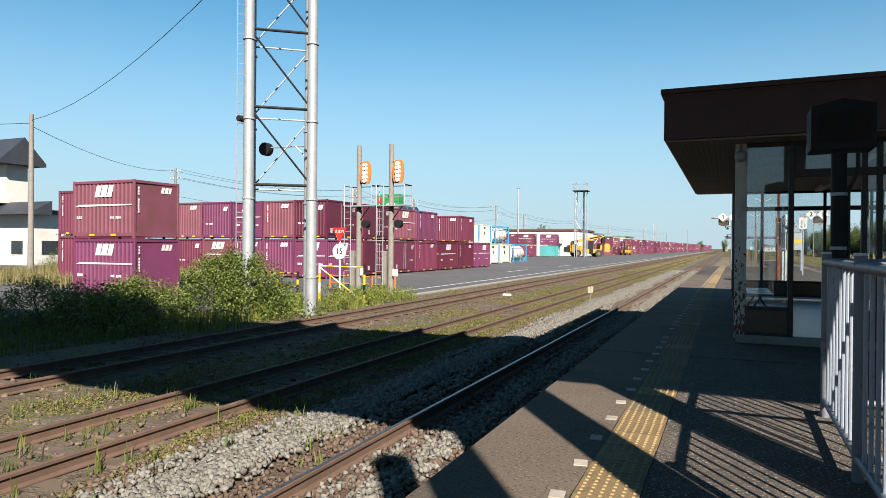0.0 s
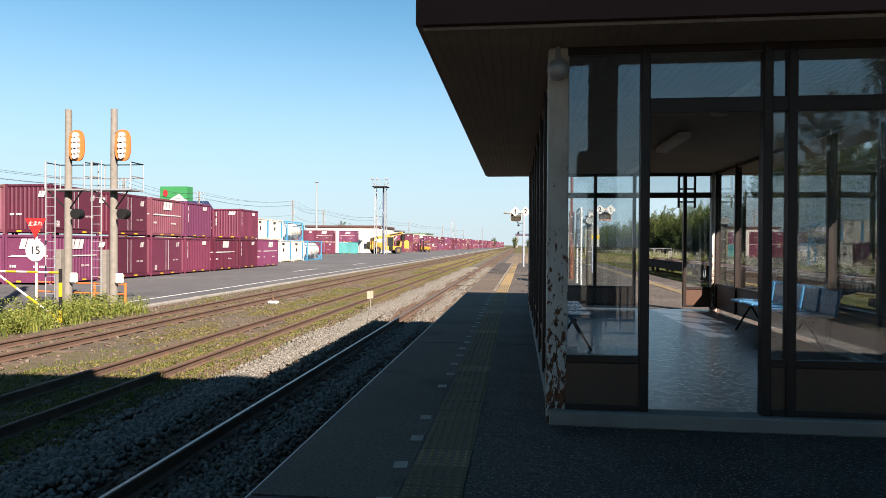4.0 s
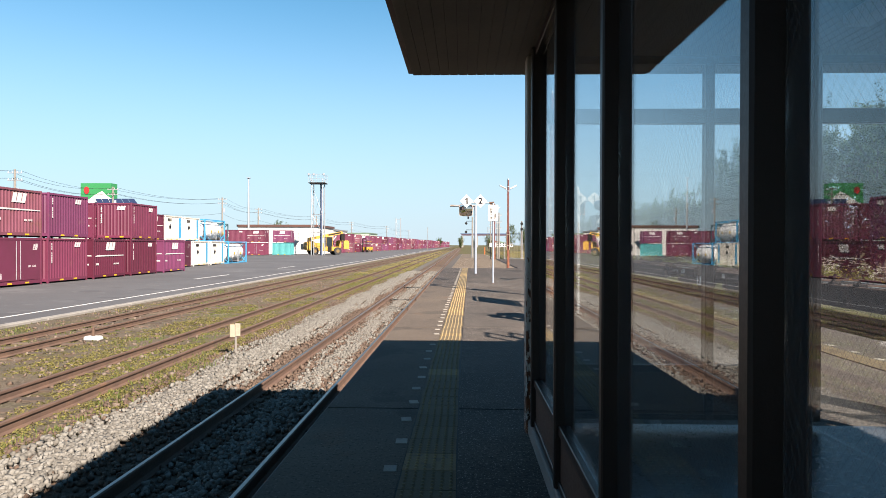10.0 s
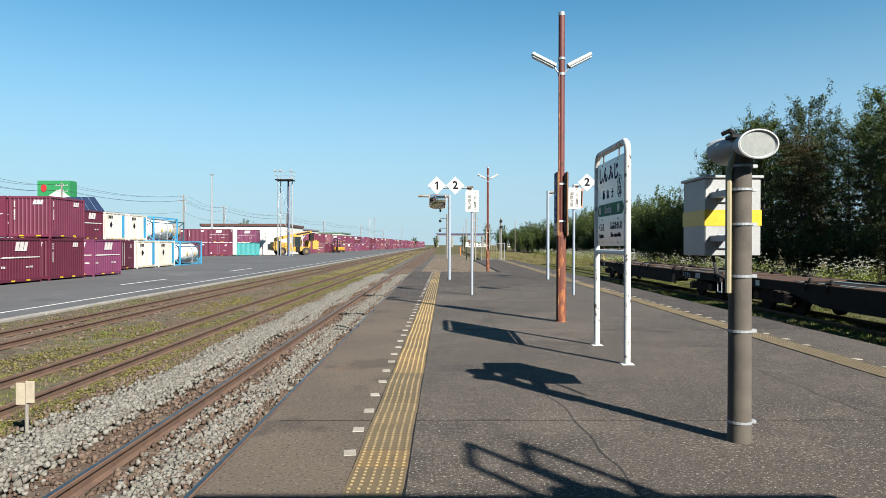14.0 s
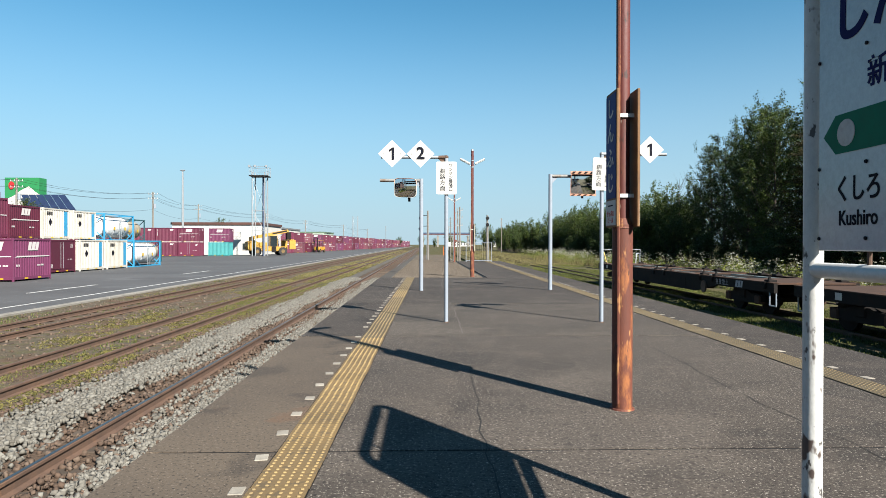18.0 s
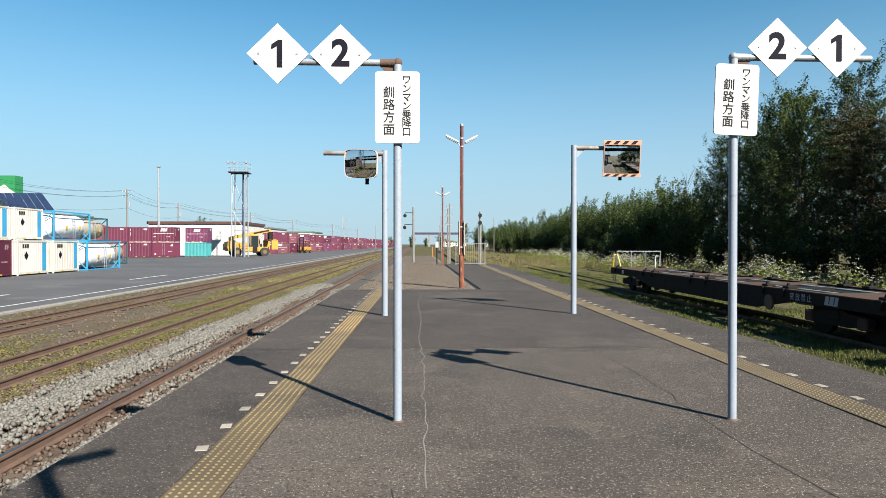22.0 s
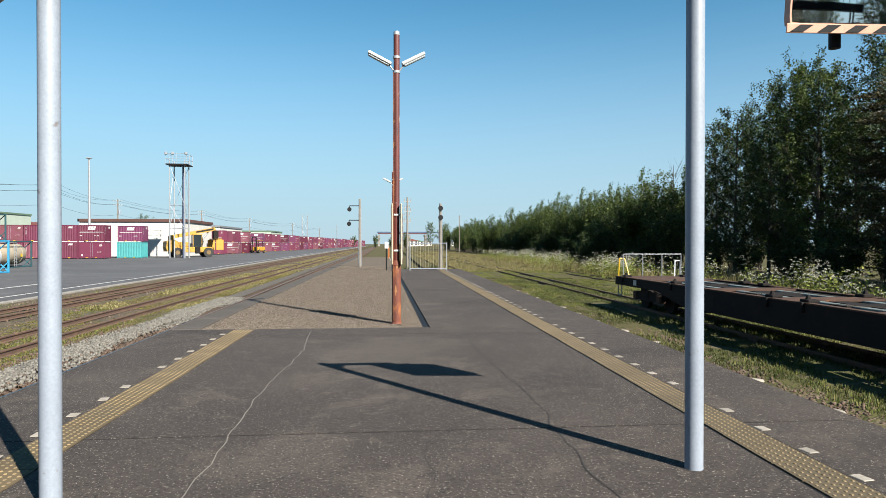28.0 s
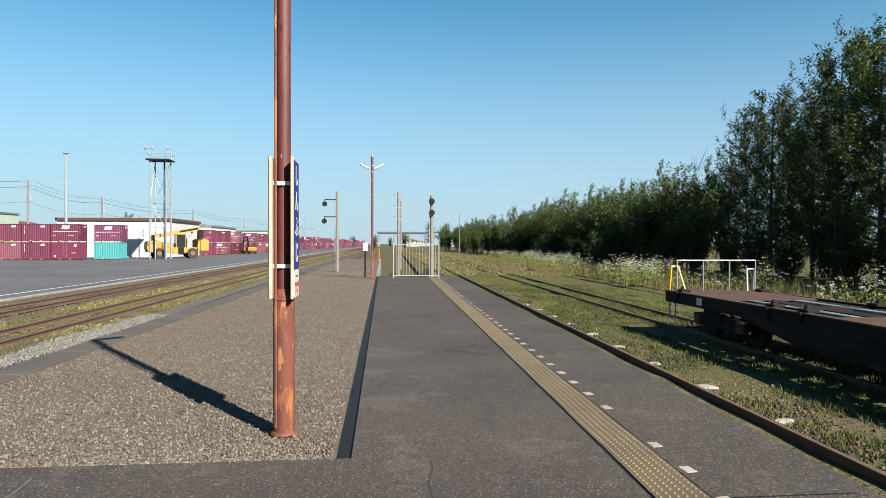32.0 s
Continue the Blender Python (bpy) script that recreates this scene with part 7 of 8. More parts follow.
def flat_wagon(y0, label, handrail):
    t_ = thing("flat_wagon", label, "wagon", pose(10.97 + slant(y0 + 9), y0, RAIL_Z, 0, 0, -0.89), "parked flat wagons")
    L_ = 19.2
    for s in (-1, 1):
        x = s * 1.14
        bm = BM()
        prism(bm, [(0.0, 0.72), (3.6, 0.72), (5.4, 0.42), (13.8, 0.42), (15.6, 0.72), (L_, 0.72), (L_, 1.0), (0.0, 1.0)], 'x', x - 0.05 * s, x + 0.05 * s)
        part("side_sill", bm, STEEL_DARK, t_)
        bm = BM()
        box(bm, x - 0.09 * s, 0, 0.985, x + 0.06 * s, L_, 1.012)
        part("sill_flange", bm, DECK_RUST, t_)
        # plate added over the open bays to cast more shade on the ground
        bm = BM()
        box(bm, s * 0.76, 2.62, 0.94, s * 1.04, L_ - 2.62, 0.965)
        part("side_plate_deck", bm, STEEL_DARK, t_)
    for ya, yb in ((0.0, 2.7), (6.2, 6.9), (9.2, 9.9), (12.2, 12.9), (16.4, L_)):
        bm = BM()
        box(bm, -1.09, ya, 0.96, 1.09, yb, 1.0)
        part("deck_plate", bm, DECK_RUST, t_)
    bm = BM()
    box(bm, -0.2, 0.2, 0.6, 0.2, L_ - 0.2, 0.97)
    part("centre_sill", bm, STEEL_DARK, t_)
    bm = BM()
    for y in np.arange(3.4, 16.4, 1.05):
        box(bm, -1.09, y, 0.8, 1.09, y + 0.1, 0.93)
    part("cross_beams", bm, WAGON_GREY, t_)
    for s in (-1, 1):
        for ya, yb in ((2.8, 6.1), (7.0, 9.1), (10.0, 12.1), (13.0, 16.3)):
            part("long_beam", box(BM(), s * 0.42, ya, 0.88, s * 0.6, yb, 0.985, 0.01), WAGON_GREY, t_)
    for y in (4.4, 8.0, 11.0, 14.4):
        part("support_plate", box(BM(), -0.7, y, 0.95, 0.7, y + 0.5, 0.985), STEEL_DARK, t_)
    for y in (0.5, 4.0, 5.0, 8.6, 9.8, 13.6, 14.6, 18.5):
        for s in (-1, 1):
            bm = BM()
            box(bm, s * 1.02 - 0.12, y - 0.14, 1.0, s * 1.02 + 0.12, y + 0.14, 1.07, 0.015)
            rod(bm, (s * 1.05, y, 1.07), (s * 1.05, y, 1.15), 0.06, 0.03, 8)
            box(bm, s * 1.19, y - 0.1, 0.82, s * 1.19 + s * 0.06, y + 0.1, 1.02, 0.01)
            part("twist_lock", bm, STEEL_DARK, t_)
    for yb in (2.3, L_ - 2.3):
        bg_ = part("bogie_bolster", box(BM(), -1.0, yb - 0.2, 0.42, 1.0, yb + 0.2, 0.68, 0.03), STEEL_DARK, t_)
        for s in (-1, 1):
            bm = BM()
            prism(bm, [(yb - 1.15, 0.38), (yb - 1.15, 0.56), (yb - 0.5, 0.6), (yb - 0.3, 0.66), (yb + 0.3, 0.66), (yb + 0.5, 0.6), (yb + 1.15, 0.56), (yb + 1.15, 0.38), (yb + 0.5, 0.3), (yb - 0.5, 0.3)], 'x', s * 0.82, s * 0.96)
            part("side_frame", bm, STEEL_DARK, bg_)
            bm = BM()
            for q in (-0.14, 0.0, 0.14):
                rod(bm, (s * 0.89, yb + q, 0.3), (s * 0.89, yb + q, 0.6), 0.055, None, 8)
            part("spring_nest", bm, DECK_RUST, bg_)
            for a_ in (-0.95, 0.95):
                wh = part("wheel", rod(BM(), (s * 0.5, yb + a_, 0.43), (s * 0.63, yb + a_, 0.43), 0.43, None, 24), STEEL_DARK, bg_)
                bm = BM()
                box(bm, s * 0.8, yb + a_ - 0.16, 0.3, s * 1.0, yb + a_ + 0.16, 0.56, 0.03)
                part("axle_box", bm, DECK_RUST, bg_)
        for a_ in (-0.95, 0.95):
            part("axle", rod(BM(), (-0.8, yb + a_, 0.43), (0.8, yb + a_, 0.43), 0.07, None, 10), STEEL_DARK, bg_)
    for y, d in ((0, -1), (L_, 1)):
        bm = BM()
        box(bm, -0.12, y, 0.66, 0.12, y + d * 0.45, 0.9, 0.03)
        part("coupler", bm, STEEL_DARK, t_)
        bm = BM()
        tube(bm, [(0.4, y, 0.7), (0.45, y + d * 0.2, 0.45), (0.5, y + d * 0.35, 0.5)], 0.025, 6)
        part("brake_hose", bm, RUBBER, t_)
        for s in (-1, 1):
            bm = BM()
            tube(bm, [(s * 1.1, y - d * 0.05, 0.75), (s * 1.1, y - d * 0.05, 0.35), (s * 1.1, y - d * 0.4, 0.35), (s * 1.1, y - d * 0.4, 0.75)], 0.02, 6)
            part("step", bm, GREY_PAINT, t_)
    part("brake_wheel", rod(BM(), (-1.2, 4.6, 0.62), (-1.25, 4.6, 0.62), 0.2, 0.2, 20), RAIL_RUST, t_)
    bm = BM()
    box(bm, -0.45, 7.5, 0.35, 0.45, 8.6, 0.75, 0.05)
    part("brake_cylinder", bm, STEEL_DARK, t_)
    plate = part("side_plate", box(BM(), -1.2, 6.3, 0.55, -1.192, 7.0, 0.85), STEEL_DARK, t_)
    part("number_plate", box(BM(), -1.2, 12.0, 0.6, -1.193, 12.8, 0.85), STEEL_DARK, t_)
    part("white_tag", box(BM(), -1.2, 17.2, 0.78, -1.193, 17.45, 0.95), PLATE_WHITE, t_)
    for k, ch in enumerate("突放禁止"):
        text_part("letter", ch, 0.2, GREY_PAINT, t_, Matrix.Translation((-1.196, 3.6 - k * 0.24, 0.84)) @ FACE_W)
    bm = BM()
    slanted_mark(bm, 0.0, 0.0, 0.2, (0.14, 0.15, 0.12), 0.03, (Vector((-1.19, 2.3, 0.76)), Vector((0, -1, 0)), Vector((0, 0, 1)), Vector((-1, 0, 0))))
    part("company_mark", bm, GREY_PAINT, t_, "white leaning company mark")
    if handrail:
        bm = BM()
        tube(bm, [(-0.95, L_ - 0.15, 1.0), (-0.95, L_ - 0.15, 1.78), (1.15, L_ - 0.15, 1.78), (1.15, L_ - 0.15, 1.0)], 0.014, 8)
        for x in (-0.25, 0.45):
            rod(bm, (x, L_ - 0.15, 1.0), (x, L_ - 0.15, 1.78), 0.015, None, 6)
        part("end_handrail", bm, GALV, t_, "white end handrail")
        bm = BM()
        tube(bm, [(-1.1, L_ - 0.05, 1.0), (-1.08, L_ - 0.1, 1.62), (-0.9, L_ - 0.1, 1.62), (-0.8, L_ - 0.3, 1.0)], 0.024, 8)
        part("grab_rail", bm, YELLOW, t_, "yellow grab rail")
        bm = BM()
        tube(bm, [(1.15, L_ - 0.05, 1.0), (1.13, L_ - 0.1, 1.55), (0.95, L_ - 0.1, 1.55), (0.85, L_ - 0.3, 1.0)], 0.022, 8)
        part("grab_rail", bm, GALV, t_)
    return t_


w1 = flat_wagon(41.4, "rust-brown empty container flat wagon with end handrail", True)
w2 = flat_wagon(21.2, "dark empty container flat wagon standing in line", False)
copy_thing(w2, pose(10.97 + slant(10), 1.0, RAIL_Z, 0, 0, -0.89))
# pale flat blocks along the outer rail of the platform siding
for k in range(24):
    y = 21.8 + 2.03 * k
    bm = BM()
    bmesh.ops.create_icosphere(bm, subdivisions=2, radius=0.13, matrix=Matrix.Diagonal((1.25 + 0.3 * math.sin(k * 2.1), 0.85 + 0.2 * math.sin(k * 3.7), 0.42, 1)))
    for v_ in bm.verts:
        v_.co += Vector((0.02, 0.02, 0.01)) * noise.noise(v_.co * 14 + Vector((k, 0, 0)))
        v_.co.z = min(v_.co.z, 0.038)
    st_ = part("edge_block", bm, MARKER_WHITE, at=pose(7.87 + slant(y) + 0.03 * math.sin(k * 5.1), y, -0.885, 0, 0, 30 * math.sin(k * 2.7)))
    tagged(st_, "flat pale stone beside the rusty rail", "stone", "pale stones along the siding")
# ---- loose stones, grass, weeds, bushes and trees ----
rng = np.random.default_rng(7)


def rot_matrices(n_, tilt=math.pi):
    """Random turns, one 3 x 3 matrix each."""
    a, b, c = rng.uniform(0, 2 * math.pi, n_), rng.uniform(-tilt, tilt, n_), rng.uniform(-tilt, tilt, n_)
    ca, sa, cb, sb, cc, sc = np.cos(a), np.sin(a), np.cos(b), np.sin(b), np.cos(c), np.sin(c)
    z, o = np.zeros(n_), np.ones(n_)
    rz = np.stack([ca, -sa, z, sa, ca, z, z, z, o], 1).reshape(n_, 3, 3)
    ry = np.stack([cb, z, sb, z, o, z, -sb, z, cb], 1).reshape(n_, 3, 3)
    rx = np.stack([o, z, z, z, cc, -sc, z, sc, cc], 1).reshape(n_, 3, 3)
    return rz @ ry @ rx


CUBE = np.array([(x, y, z) for x in (-1, 1) for y in (-1, 1) for z in (-1, 1)], dtype=float)
CUBE_F = np.array([(0, 1, 3, 2), (4, 6, 7, 5), (0, 4, 5, 1), (2, 3, 7, 6), (0, 2, 6, 4), (1, 5, 7, 3)])


def stones(name, pos, size_lo, size_hi, material, label):
    n_ = len(pos)
    v = CUBE[None] * (1 + rng.uniform(-0.4, 0.15, (n_, 8, 3)))
    v *= (rng.uniform(size_lo, size_hi, (n_, 1, 1)) * rng.uniform(0.7, 1.1, (n_, 1, 3))) * 0.5
    v = np.einsum('nij,nkj->nki', rot_matrices(n_), v) + pos[:, None, :]
    f = CUBE_F[None] + (np.arange(n_) * 8)[:, None, None]
    ob = new(name, raw(name, v.reshape(-1, 3), f.reshape(-1, 4), material))
    return tagged(ob, label, "stones", kind="stuff")


STONE_GREY = island_mat("ballast_stone", (0.135, 0.123, 0.104), (0.19, 0.178, 0.154), (0.25, 0.238, 0.21), 0.9)
STONE_BROWN = island_mat("brown_stone", (0.1, 0.066, 0.046), (0.155, 0.108, 0.078), (0.2, 0.16, 0.125), 0.9)
STONE_RED = island_mat("rust_stained_stone", (0.085, 0.056, 0.04), (0.125, 0.082, 0.058), (0.165, 0.12, 0.09), 0.9)
STONE_GRAVEL = island_mat("gravel_stone", (0.085, 0.066, 0.05), (0.16, 0.128, 0.1), (0.29, 0.25, 0.205), 0.9)
BALLAST = mat("ballast_bed", (0.15, 0.1, 0.07), (0.12, 0.085, 0.062), 2.0, 0.95, 0, 1.0, 16, (0.2, 0.16, 0.13), 4, 0.8, spec=0.15, bump_dist=0.05)
tagged(sheet("ground_ballast", -4.25, PLAT_L, -25, 420, -0.955, 14, 320, 0.03, BALLAST), "rust-stained ballast bed under the platform track", "ground", kind="structure")
BAND = mat("ballast_band", (0.17, 0.155, 0.135), (0.135, 0.12, 0.1), 2.0, 0.95, 0, 1.0, 22, (0.22, 0.21, 0.185), 14, 0.8, spec=0.15, bump_dist=0.05)
tagged(sheet("ground_ballast_shoulder", -4.72, -4.05, 40, 420, -0.925, 6, 260, 0.02, BAND), "pale grey ballast shoulder beside the track", "ground", kind="structure")


# crushed stone round the platform track: pale bands, rust-stained along the rails
def strew(n_, x_lo, x_hi, y_lo, y_hi, power, spread):
    yy = y_lo + (y_hi - y_lo) * rng.random(n_) ** power
    mid, half_ = (x_lo + x_hi) / 2, (x_hi - x_lo) / 2
    xx = mid + np.clip(rng.normal(0, spread, n_), -1.35, 1.35) * half_
    return xx + 0.12 * np.sin(yy * 0.9) * (np.abs(xx - mid) > half_ * 0.7), yy


x, y = strew(44000, -4.8, -4.0, -3, 66, 1.25, 0.6)
z = -0.925 + 0.045 * np.clip(1 - np.abs(x + 4.4) / 0.6, 0, 1) + rng.uniform(-0.02, 0.02, len(x))
stones("ballast_stones", np.stack([x, y, z], 1), 0.034, 0.066, STONE_GREY, "loose pale grey crushed stone beside the track")
x, y = strew(26000, -3.05, -2.5, -3, 66, 1.25, 0.6)
keep = np.abs(x + 2.79) < 0.5
keep &= ~((np.abs(((y + 5.0) % 0.64) - 0.32) > 0.2) & (rng.random(len(x)) < 0.55))
x, y = x[keep], y[keep]
stones("inner_ballast_stones", np.stack([x, y, -0.925 + rng.uniform(-0.02, 0.02, len(x))], 1), 0.032, 0.062, STONE_GREY, "pale grey crushed stone between the rails")
n_ = 40000
y = -3 + 60 * rng.random(n_) ** 1.25
x = rng.uniform(-5.35, -1.5, n_)
keep = (np.abs(x + 2.223) > 0.07) & (np.abs(x + 3.357) > 0.07)
x, y = x[keep], y[keep]
z = np.where((x < -3.95) & (x > -4.8), -0.895, np.where(x < -4.2, -0.955, -0.93)) + rng.uniform(-0.015, 0.012, len(x))
keep = ~((x < -3.95) & (x > -4.8) & (rng.random(len(x)) < 0.85))
x, y, z = x[keep], y[keep], z[keep]
stones("rusty_ballast_stones", np.stack([x, y, z], 1), 0.028, 0.062, STONE_RED, "rust-stained stones along the rails")
n_ = 9000
y = -3 + 75 * rng.random(n_) ** 1.3
x = rng.uniform(-12.3, -4.3, n_)
keep = np.ones(n_, bool)
for r in (-5.733, -6.867, -9.333, -10.467):
    keep &= np.abs(x - r) > 0.06
x, y = x[keep], y[keep]
stones("bed_stones", np.stack([x, y, np.full(len(x), BED_Z) + rng.uniform(-0.01, 0.02, len(x))], 1), 0.025, 0.075, STONE_BROWN, "rust-brown stones scattered over the old tracks")
n_ = 14000
y = 20 + 60 * rng.random(n_) ** 1.2
x = 7.68 + np.abs(rng.normal(0, 0.5, n_))
keep = x > 7.69
x, y = x[keep], y[keep]
stones("siding_stones", np.stack([x + 0.0155 * (y - 42.0), y, -0.905 + rng.uniform(-0.02, 0.012, len(x))], 1), 0.025, 0.055, STONE_RED, "rust-brown ballast stones along the siding rail")
n_ = 60000
y = 48.65 + 30 * rng.random(n_) ** 1.9
x = rng.uniform(-1.0, 2.57, n_)
keep = (x > PLAT_L + 0.45 + 0.55 * (y - 48.7) / 56)
x, y = x[keep], y[keep]
stones("gravel_stones", np.stack([x, y, np.full(len(x), -0.022) + rng.uniform(-0.008, 0.006, len(x))], 1), 0.008, 0.02, STONE_GRAVEL, "fine brown gravel on the platform")


def tufts(name, pos, h_lo, h_hi, blades, width, material, label, lean=0.55, cat="grass"):
    n_ = len(pos) * blades
    base = np.repeat(pos, blades, 0) + np.concatenate([rng.normal(0, 0.035, (n_, 2)), np.zeros((n_, 1))], 1)
    a = rng.uniform(0, 2 * math.pi, n_)
    h = rng.uniform(h_lo, h_hi, n_)
    d = np.stack([np.cos(a), np.sin(a), np.zeros(n_)], 1)
    s = np.stack([-np.sin(a), np.cos(a), np.zeros(n_)], 1) * (width * 0.5)
    up = np.array([0, 0, 1.0])
    l_ = rng.uniform(0.1, lean, n_)[:, None] * h[:, None]
    mid = base + d * l_ * 0.35 + up * (h * 0.6)[:, None]
    tip = base + d * l_ + up * h[:, None]
    v = np.stack([base - s, base + s, mid + s * 0.8, mid - s * 0.8, tip], 1).reshape(-1, 3)
    k = (np.arange(n_) * 5)[:, None]
    f = np.concatenate([k + np.array([0, 1, 2]), k + np.array([0, 2, 3]), k + np.array([3, 2, 4])], 0)
    ob = new(name, raw(name, v, f, material))
    return tagged(ob, label, cat, kind="stuff")


GRASS = island_mat("grass_blades", (0.085, 0.125, 0.018), (0.165, 0.195, 0.035), (0.29, 0.265, 0.08), 0.7, 20, 0.3)
DRY_GRASS = island_mat("dry_grass_blades", (0.15, 0.145, 0.05), (0.25, 0.215, 0.085), (0.35, 0.29, 0.13), 0.7, 20, 0.25)
SIDING_GRASS = island_mat("siding_grass_blades", (0.045, 0.064, 0.013), (0.08, 0.1, 0.021), (0.155, 0.15, 0.044), 0.7, 20, 0.25)
WEED = island_mat("weed_blades", (0.07, 0.11, 0.02), (0.13, 0.17, 0.03), (0.24, 0.22, 0.06), 0.7, 20, 0.3)


def patches(n_, x0, x1, y0, y1, z, scale, cut, pw=1.0, shear=False):
    x, y = rng.uniform(x0, x1, n_), y0 + (y1 - y0) * rng.random(n_) ** pw
    val = np.array([noise.noise(Vector((a * scale, b * scale * 0.45, 1.7))) for a, b in zip(x, y)])
    k = val > cut
    x, y = x[k], y[k]
    if shear:
        x = x + 0.0155 * (y - 42.0)
    return np.stack([x, y, np.full(len(x), z)], 1)


tufts("grass_meadow", patches(50000, 7.75, 20, 14, 95, -0.9, 0.8, 0.0, 1.15, True), 0.03, 0.1, 6, 0.012, GRASS, "sunlit grass round the sidings")
tufts("grass_near_siding", patches(26000, 7.7, 13.5, 26, 80, -0.9, 1.1, -0.12, 1.15, True), 0.03, 0.1, 7, 0.011, SIDING_GRASS, "tufted green grass along the siding", 1.1)
tufts("grass_far_meadow", patches(9000, 6.2, 20, 90, 220, -0.9, 0.35, -0.35, 1.3, True), 0.06, 0.22, 4, 0.04, DRY_GRASS, "sunlit grass beyond the platform")
tufts("track_weeds", patches(9000, -8.4, -4.9, -1, 75, BED_Z, 0.5, 0.08, 1.25), 0.03, 0.09, 5, 0.012, WEED, "low weeds along the middle track")
tufts("kerb_weeds", patches(3500, -12.4, -8.4, -1, 75, BED_Z, 0.5, 0.16, 1.25), 0.03, 0.09, 5, 0.012, WEED, "thin weeds beside the yard kerb")
tufts("far_track_weeds", patches(14000, -8.6, -4.9, 62, 260, BED_Z, 0.5, -0.1, 1.4), 0.03, 0.09, 4, 0.05, DRY_GRASS, "grass between the distant tracks")
pos = np.concatenate([patches(130, -6.6, -4.4, 3.5, 8, BED_Z, 1.3, 0.12), patches(170, -10, -6.8, 4.5, 9, BED_Z, 1.3, 0.12), patches(150, -7.4, -5.2, 8, 16, BED_Z, 1.3, 0.15), patches(1600, -15.5, -12.6, 17.5, 25.5, -1.0, 0.9, -0.5), patches(2600, -19, -12.6, 8, 16, -1.0, 0.6, -0.5)])
pos = np.concatenate([pos, patches(260, -8.0, -3.6, 3.0, 7.5, BED_Z, 1.6, 0.05), patches(140, -5.6, -4.7, 8, 30, BED_Z, 1.2, 0.2)])
tufts("tall_weeds", pos[::2], 0.06, 0.26, 6, 0.014, WEED, "tall weeds by the crossing and tracks", 0.5)
LUSH = island_mat("lush_weeds", (0.12, 0.17, 0.025), (0.22, 0.27, 0.045), (0.36, 0.36, 0.09), 0.7, 20, 0.35)
tufts("lush_weeds", np.concatenate([patches(900, -14.6, -11.5, 16.6, 24.2, -1.0, 1.1, -0.1), patches(200, -12.9, -11.4, 12, 17, -1.0, 1.1, -0.1)]), 0.15, 0.6, 6, 0.018, LUSH, "lush bright weeds between mast and signals", 0.45)
pos = np.concatenate([patches(2500, -45, -26, 22, 34, -1.0, 0.3, -0.4), patches(4200, 15.8, 24, 10, 130, BED_Z, 0.3, -0.5, 1.0, True)])
tufts("rank_grass", pos, 0.3, 0.9, 6, 0.025, DRY_GRASS, "rank grass at the edge of the grounds", 0.5)


def leaves(centres, radii, per, size_lo, size_hi, flat=1.0):
    """Leaf cards strewn through the shells of many small clumps."""
    n_ = len(centres) * per
    c = np.repeat(centres, per, 0)
    r = np.repeat(radii, per)
    d = rng.normal(0, 1, (n_, 3))
    d /= np.linalg.norm(d, axis=1)[:, None]
    p = c + d * (r * rng.random(n_) ** 0.45)[:, None] * np.array([1, 1, flat])
    s = rng.uniform(size_lo, size_hi, n_)[:, None, None]
    q = np.array([(-0.5, 0, 0), (0, -0.28, 0.04), (0.5, 0, 0), (0, 0.28, 0.04)])[None] * s
    v = np.einsum('nij,nkj->nki', rot_matrices(n_, 1.0), q) + p[:, None, :]
    f = np.arange(n_ * 4).reshape(-1, 4)
    return v.reshape(-1, 3), f



# creeping ground cover between the old tracks
COVER = island_mat("ground_cover", (0.125, 0.122, 0.034), (0.205, 0.185, 0.05), (0.29, 0.24, 0.08), 0.8, 12, 0.25)
for x0, x1, n_, cut, y1, nm in ((-6.3, -4.95, 12000, -0.3, 90, "creeping yellow-green weeds beside the middle track"), (-8.4, -6.2, 12000, -0.2, 90, "creeping weeds between the rusty rails"), (-12.2, -8.4, 4200, 0.1, 75, "sparse creeping weeds near the kerb")):
    c = patches(n_, x0, x1, -1, y1, BED_Z + 0.012, 0.55, cut, 1.3)
    v, f = leaves(c, np.full(len(c), 0.13), 17, 0.02, 0.05, 0.12)
    tagged(new("ground_cover", raw("ground_cover", v, f, COVER)), nm, "weeds", kind="stuff")
c = patches(9000, 7.75, 12.5, 16, 75, -0.88, 0.9, -0.05, 1.3, True)
v, f = leaves(c, np.full(len(c), 0.14), 14, 0.02, 0.055, 0.15)
tagged(new("meadow_cover", raw("meadow_cover", v, f, SIDING_GRASS)), "low trodden grass and clover round the siding", "grass", kind="stuff")

c = patches(620, -14.8, -11.6, 16.7, 24.3, -0.95, 1.0, -0.15)
c[:, 2] += rng.uniform(0.0, 0.5, len(c))
v, f = leaves(c, np.full(len(c), 0.2), 34, 0.035, 0.09)
tagged(new("leafy_weeds", raw("leafy_weeds", v, f, LUSH)), "leafy bright green weeds between mast and signals", "weeds", kind="stuff")
LEAF_SETS = [island_mat("leaves_dark_green", (0.022, 0.042, 0.01), (0.045, 0.078, 0.016), (0.09, 0.125, 0.03), 0.55, 3, 0.2),
             island_mat("leaves_green", (0.05, 0.09, 0.018), (0.095, 0.145, 0.03), (0.16, 0.19, 0.05), 0.55, 3, 0.3),
             island_mat("leaves_brownish", (0.035, 0.035, 0.014), (0.075, 0.065, 0.022), (0.14, 0.11, 0.036), 0.6, 3, 0.2)]
BARK = mat("bark", (0.085, 0.068, 0.052), (0.06, 0.05, 0.04), 6, 0.95, 0, 0.8, 30, (0.15, 0.14, 0.12), 3, 0.5)


